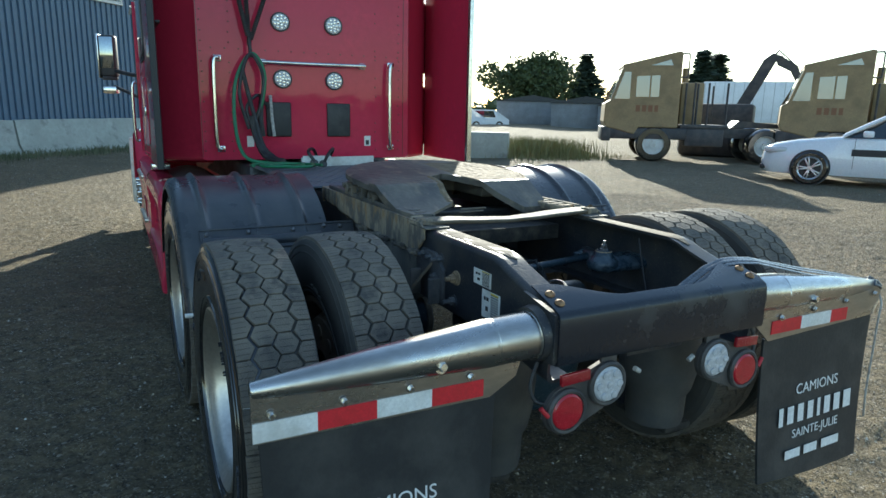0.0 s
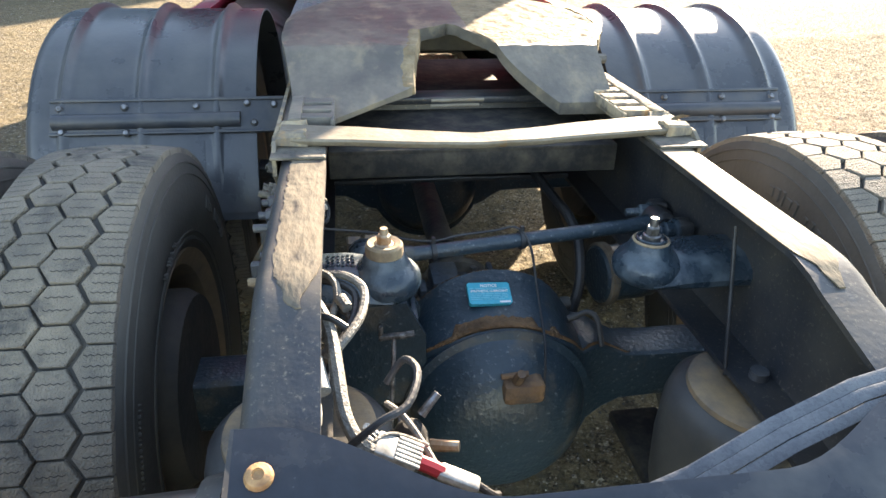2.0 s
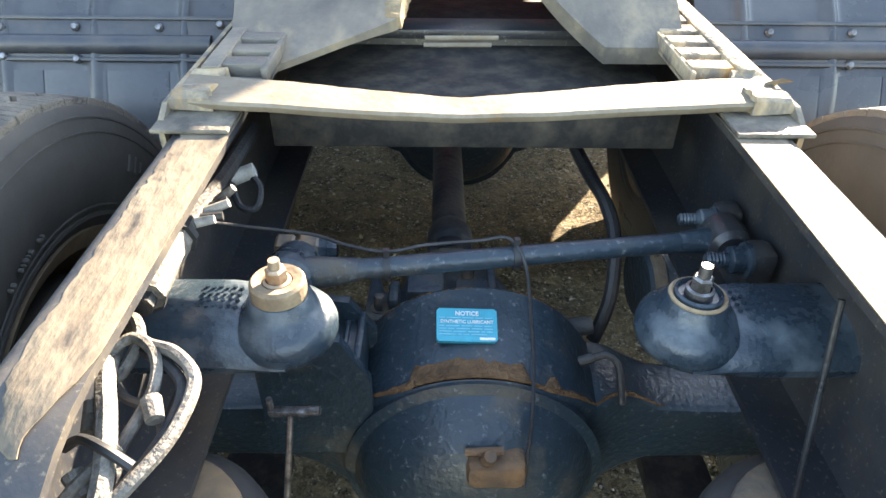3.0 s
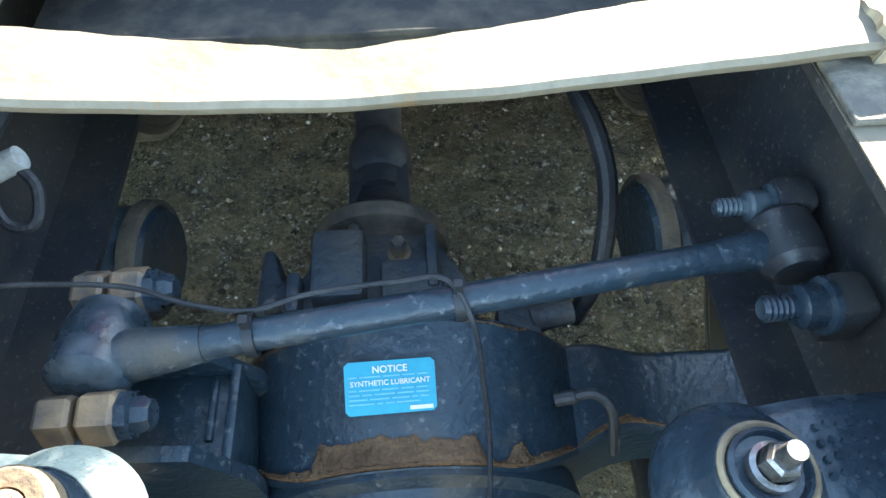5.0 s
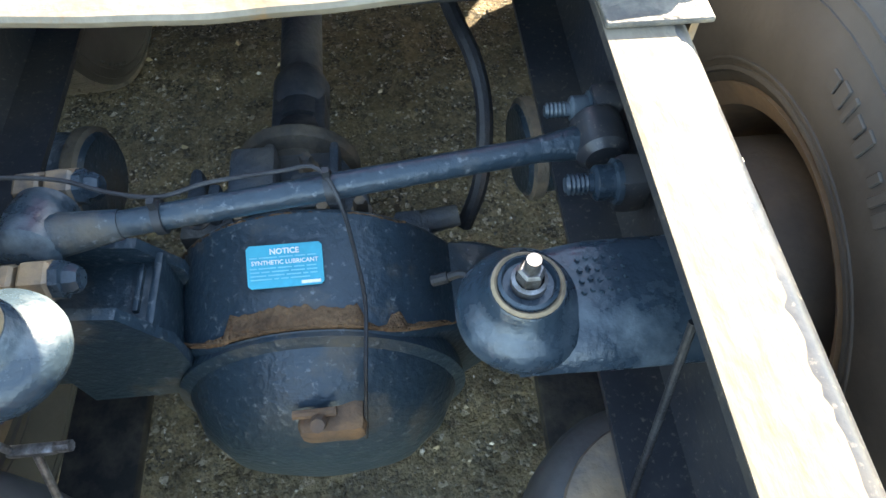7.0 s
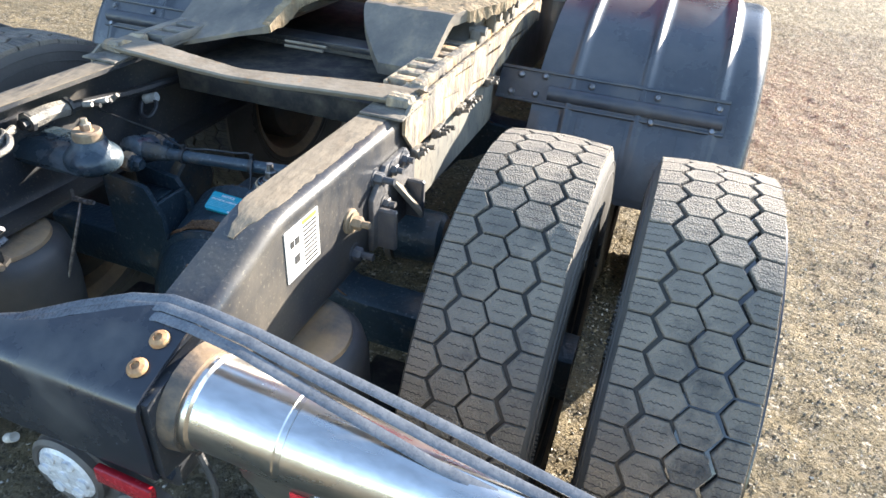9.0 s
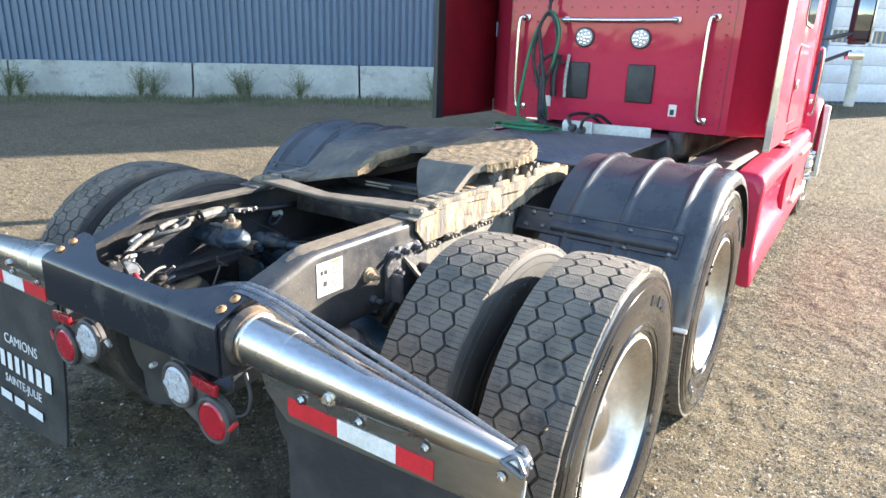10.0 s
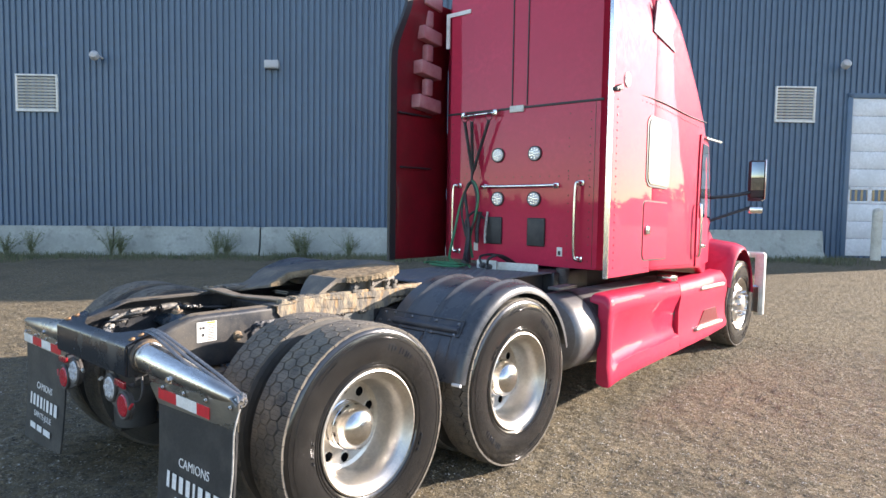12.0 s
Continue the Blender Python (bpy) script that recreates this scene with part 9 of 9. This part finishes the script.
def sedan(x, y, heading):
    """White saloon car. Local x ahead, y to its left, origin below the front axle."""
    root = tagged(new("car"), "white four-door saloon car parked in the yard", "car")
    root.matrix_basis = pose(x, y, ground_z(x, y), 0, 0, 90 - heading)
    b = bmesh.new()
    st = [(0.92, 0.30, 0.58, 0.62), (0.86, 0.22, 0.70, 0.74), (0.70, 0.20, 0.78, 0.84), (0.3, 0.20, 0.86, 0.90), (-0.3, 0.20, 0.93, 0.915), (-0.6, 0.20, 0.96, 0.915), (-1.5, 0.20, 0.97, 0.915), (-2.6, 0.22, 1.0, 0.915), (-3.3, 0.26, 1.02, 0.88), (-3.65, 0.34, 0.98, 0.80), (-3.72, 0.42, 0.8, 0.74)]
    rings_ = []
    for xx, zb_, zt_, hw in st:
        rings_.append([Vector((xx, yy, zz)) for yy, zz in ((-hw + 0.05, zb_), (hw - 0.05, zb_), (hw, zb_ + 0.12), (hw + 0.01, (zb_ + zt_) / 2), (hw - 0.05, zt_ - 0.06), (hw - 0.16, zt_), (-hw + 0.16, zt_), (-hw + 0.05, zt_ - 0.06), (-hw - 0.01, (zb_ + zt_) / 2), (-hw, zb_ + 0.12))])
    loft(b, rings_)
    body = part("body", b, CARWHITE, root, "glossy white body", angle=50)
    b = bmesh.new()
    st = [(-0.50, 0.94, 0.95, 0.80), (-0.95, 0.94, 1.22, 0.74), (-1.35, 0.94, 1.42, 0.66), (-1.9, 0.94, 1.47, 0.64), (-2.5, 0.94, 1.42, 0.64), (-3.0, 0.96, 1.22, 0.70), (-3.4, 0.98, 1.0, 0.78)]
    loft(b, [[Vector((xx, -0.82, zb_)), Vector((xx, 0.82, zb_)), Vector((xx, hw + 0.01, (zb_ + zt_) / 2)), Vector((xx, hw - 0.06, zt_)), Vector((xx, -hw + 0.06, zt_)), Vector((xx, -hw - 0.01, (zb_ + zt_) / 2))] for xx, zb_, zt_, hw in st])
    part("greenhouse", b, WINDOW, root, "dark windows", angle=30)
    b = bmesh.new()
    loft(b, [[Vector((xx, -hw, zz)), Vector((xx, hw, zz)), Vector((xx, hw - 0.04, zz + 0.02)), Vector((xx, -hw + 0.04, zz + 0.02))] for xx, zz, hw in ((-1.25, 1.385, 0.60), (-1.5, 1.445, 0.61), (-1.9, 1.465, 0.60), (-2.5, 1.42, 0.60), (-2.8, 1.31, 0.60))])
    part("roof", b, CARWHITE, root, "white roof")
    for sy in (1, -1):
        b = bmesh.new()
        tube(b, [(-0.50, sy * 0.83, 0.96), (-0.95, sy * 0.76, 1.22), (-1.35, sy * 0.68, 1.41), (-1.9, sy * 0.66, 1.46), (-2.5, sy * 0.66, 1.42), (-3.0, sy * 0.70, 1.24), (-3.4, sy * 0.80, 1.0)], 0.035, 8)
        tube(b, [(-1.95, sy * 0.84, 0.95), (-1.95, sy * 0.66, 1.45)], 0.03, 8)
        part("window_pillar", b, CARWHITE, root)
        b = bmesh.new()
        box(b, (0.42, sy * 0.58, 0.60), (0.86, sy * 0.86, 0.72), 0.04)
        part("headlamp", b, LENSWHITE, root, "clear headlamp")
        b = bmesh.new()
        box(b, (-1.0, sy * 0.92, 0.96), (-0.82, sy * 1.06, 1.08), 0.03)
        part("door_mirror", b, CARWHITE, root)
        for xx in (0.0, -2.68):
            b = bmesh.new()
            lathe(b, [(0.36, 0), (0.36, 0.03), (0.30, 0.032)], Matrix.Translation((xx, sy * 0.895, 0.33)) @ Matrix.Rotation(radians(-90 * sy), 4, "X"), 30)
            lathe(b, [(0.0, 0.031), (0.35, 0.031)], Matrix.Translation((xx, sy * 0.895, 0.33)) @ Matrix.Rotation(radians(-90 * sy), 4, "X"), 30)
            part("wheel_arch", b, TRIM, body)
            w_ = simple_wheel(root, xx, sy * 0.86, 0.325, 0.325, 0.22, TRIM)
            for k in range(5):
                for dd in (-0.16, 0.16):
                    a = 2 * math.pi * k / 5
                    b = bmesh.new()
                    m_ = Matrix.Translation((xx, sy * 0.975, 0.325)) @ Matrix.Rotation(a + dd, 4, "Y")
                    box(b, (0.03, -0.006, -0.013), (0.215, 0.006, 0.013), 0.003, m_)
                    part("spoke", b, ALLOY, w_)
            b = bmesh.new()
            lathe(b, [(0.20, 0.06), (0.222, 0.072), (0.232, 0.06)], Matrix.Translation((xx, sy * 0.91, 0.325)) @ Matrix.Rotation(radians(-90 * sy), 4, "X"), 30)
            lathe(b, [(0.05, 0.06), (0.045, 0.078), (0, 0.08)], Matrix.Translation((xx, sy * 0.91, 0.325)) @ Matrix.Rotation(radians(-90 * sy), 4, "X"), 16)
            part("rim_ring", b, ALLOY, w_)
    b = bmesh.new()
    box(b, (0.86, -0.5, 0.38), (0.93, 0.5, 0.56), 0.03)
    box(b, (0.80, 0.35, 0.26), (0.93, 0.75, 0.36), 0.03)
    part("grille", b, TRIM, root, "dark grille and lower intake")
    bars("door_lettering", [0.95], 0.13, 0, pose(-1.15, 0.93, 0.66) @ pose(0, 0, 0, 90, 0, 180), INK, body)
    b = bmesh.new()
    for xx in (-0.72, -1.95, -2.95):
        box(b, (xx, 0.918, 0.35), (xx + 0.008, 0.928, 0.93))
    part("door_gap", b, TRIM, body)
    return root


sedan(11.75, 6.45, -30)

# block and grass beside the yard tractors
b = bmesh.new()
box(b, (-0.75, -0.4, 0), (0.75, 0.4, 0.78), 0.03)
bmesh.ops.transform(b, matrix=pose(8.8, 15.0, ground_z(8.8, 15.0) - 0.03, 0, 0, -35), verts=b.verts[:])
tagged(part("concrete_block", b, CONCRETE, None), "grey concrete block beside the grass patch", "concrete block")
rng = random.Random(9)
spots = []
for _ in range(60):
    u, v = rng.random(), rng.random()
    spots.append((9.7 + 1.5 * u + 1.2 * v, 14.5 - 0.9 * u + 2.4 * v, 1.0))
blades("grass_patch", spots, 0.08, 0.62, "patch of tall dry green grass between the vehicles", 70, 0.50, 6)
blades("grass_fringe", [(9.3 + 2.8 * rng.random(), 14.0 - 1.6 * rng.random() + rng.random(), 0.8) for _ in range(40)], 0.05, 0.2, "short weeds round the grass patch", 60, 0.4, 7)


def polar(az, d):
    return -1.44 + d * math.sin(radians(az)), -2.11 + d * math.cos(radians(az))


broadleaf(*polar(35.1, 72), 7.3, 3.9, 2, "large round dark green tree beyond the yard", 16000)
spruce(*polar(39.4, 76), 7.7, 5.0, 3)
spruce(*polar(48.5, 80), 8.6, 4.6, 4)
spruce(*polar(49.6, 82), 8.4, 4.8, 5)

# white box trailer, far off
tx, ty = polar(51.2, 52)
tr = tagged(new("box_trailer"), "white box trailer parked at the far side", "trailer")
tr.matrix_basis = pose(tx, ty, 0, 0, 0, -51)
b = bmesh.new()
box(b, (-2.3, 0, 1.1), (4.0, 2.5, 3.95), 0.03)
part("trailer_box", b, DOORWHITE, tr, "white ribbed box")
b = bmesh.new()
for k in range(10):
    box(b, (-2.2 + 0.65 * k, -0.02, 1.15), (-2.16 + 0.65 * k, 0.0, 3.9))
part("trailer_ribs", b, LAMPGREY, tr)
for xx in (-1.4, -0.3):
    simple_wheel(tr, xx, 0.2, 0.5, 0.5, 0.4, WHITEBOX)

# excavator whose arm stands over the yard tractors
ex_x, ex_y = polar(54.0, 24)
exc = tagged(new("excavator"), "grey excavator with a raised bent arm", "excavator")
exc.matrix_basis = pose(ex_x, ex_y, ground_z(ex_x, ex_y), 0, 0, -54)
b = bmesh.new()
prism(b, [(-1.5, 1.0), (-1.1, 1.0), (-0.15, 3.05), (0.05, 3.2), (-0.25, 3.3), (-0.5, 3.1)], -0.2, 0.2, Matrix.Rotation(radians(90), 4, "X"))
part("boom", b, DARKSTEEL, exc, "dark bent boom")
b = bmesh.new()
prism(b, [(-0.2, 3.3), (0.1, 3.15), (0.5, 2.9), (0.7, 2.3), (0.55, 2.3), (0.3, 2.75), (-0.1, 2.95)], -0.15, 0.15, Matrix.Rotation(radians(90), 4, "X"))
part("stick", b, DARKSTEEL, exc, "dark dipper arm")
b = bmesh.new()
box(b, (-2.4, -1.0, 0.8), (-0.6, 1.2, 1.7), 0.08)
box(b, (-2.8, -1.2, 0.0), (0.6, -0.6, 0.8), 0.2)
box(b, (-2.8, 0.8, 0.0), (0.6, 1.4, 0.8), 0.2)
part("machine_body", b, DARKSTEEL, exc, "dark machine body on tracks")
b = bmesh.new()
rod(b, (-0.8, -0.1, 2.2), (-0.1, -0.1, 3.4), 0.03, n=8)
rod(b, (-0.1, -0.1, 3.4), (0.45, -0.1, 2.9), 0.02, n=8)
part("hydraulic_line", b, HOSE, exc)

# low vehicles and sheds along the far side
rng = random.Random(15)
for k, (az, d, w_, h_, col) in enumerate(((28.8, 60, 5.0, 1.5, DOORWHITE), (31.0, 62, 4.5, 1.4, CARWHITE), (35.0, 66, 7.0, 2.6, SHEDGREY), (39.5, 60, 6.0, 2.4, SHEDGREY), (23.0, 62, 6.0, 2.2, SHEDGREY), (43.0, 58, 5.0, 2.2, SHEDGREY))):
    x, y = polar(az, d)
    sh = tagged(new("storage_shed" if h_ > 2 else "parked_van"), "low grey storage shed at the far edge of the yard" if h_ > 2 else "pale parked van at the far edge of the yard", "shed" if h_ > 2 else "van")
    sh.matrix_basis = pose(x, y, 0, 0, 0, -az)
    b = bmesh.new()
    if h_ > 2:
        box(b, (-w_ / 2, 0, 0), (w_ / 2, 3, h_), 0.05)
        part("shed_wall", b, col, sh)
        b = bmesh.new()
        prism(b, [(-w_ / 2 - 0.2, h_), (w_ / 2 + 0.2, h_), (0, h_ + 0.6)], -3.2, 0.2, Matrix.Rotation(radians(90), 4, "X"))
        part("shed_roof", b, TRIM, sh)
    else:
        prism(b, [(-w_ / 2, 0.3), (w_ / 2, 0.3), (w_ / 2, 0.8), (w_ * 0.3, 0.95), (w_ * 0.2, h_ + 0.3), (-w_ * 0.45, h_ + 0.3), (-w_ / 2, 0.9)], -1.8, 0, Matrix.Rotation(radians(90), 4, "X"))
        part("van_body", b, col, sh)
        b = bmesh.new()
        prism(b, [(-w_ * 0.42, 1.0), (w_ * 0.22, 1.0), (w_ * 0.17, h_ + 0.2), (-w_ * 0.42, h_ + 0.2)], 0.0, 0.01, Matrix.Rotation(radians(90), 4, "X"))
        part("van_windows", b, WINDOW, sh)
        for xx in (-w_ * 0.3, w_ * 0.3):
            simple_wheel(sh, xx, 0.0, 0.33, 0.33, 0.22, ALLOY)

# far hedge of small trees round the horizon
rng = random.Random(17)
verts, faces = [], []
for k in range(9000):
    az = rng.uniform(-180, 180)
    d = rng.uniform(190, 240)
    h_ = 5 + 4 * noise.noise(Vector((az * 0.09, 2, 0))) + 2 * noise.noise(Vector((az * 0.5, 7, 0)))
    z = max(0.2, h_) * rng.random()
    x, y = d * math.sin(radians(az)), d * math.cos(radians(az))
    o = len(verts)
    for _k in range(4):
        verts.append((x + rng.gauss(0, 1.3), y + rng.gauss(0, 1.3), z + rng.gauss(0, 0.9)))
    faces += [(o, o + 1, o + 2), (o, o + 2, o + 3)]
me = bpy.data.meshes.new("far_trees")
me.from_pydata(verts, [], faces)
me.materials.append(LEAF)
tagged(new("far_trees", me), "distant dark line of trees round the yard", "trees", kind="stuff")
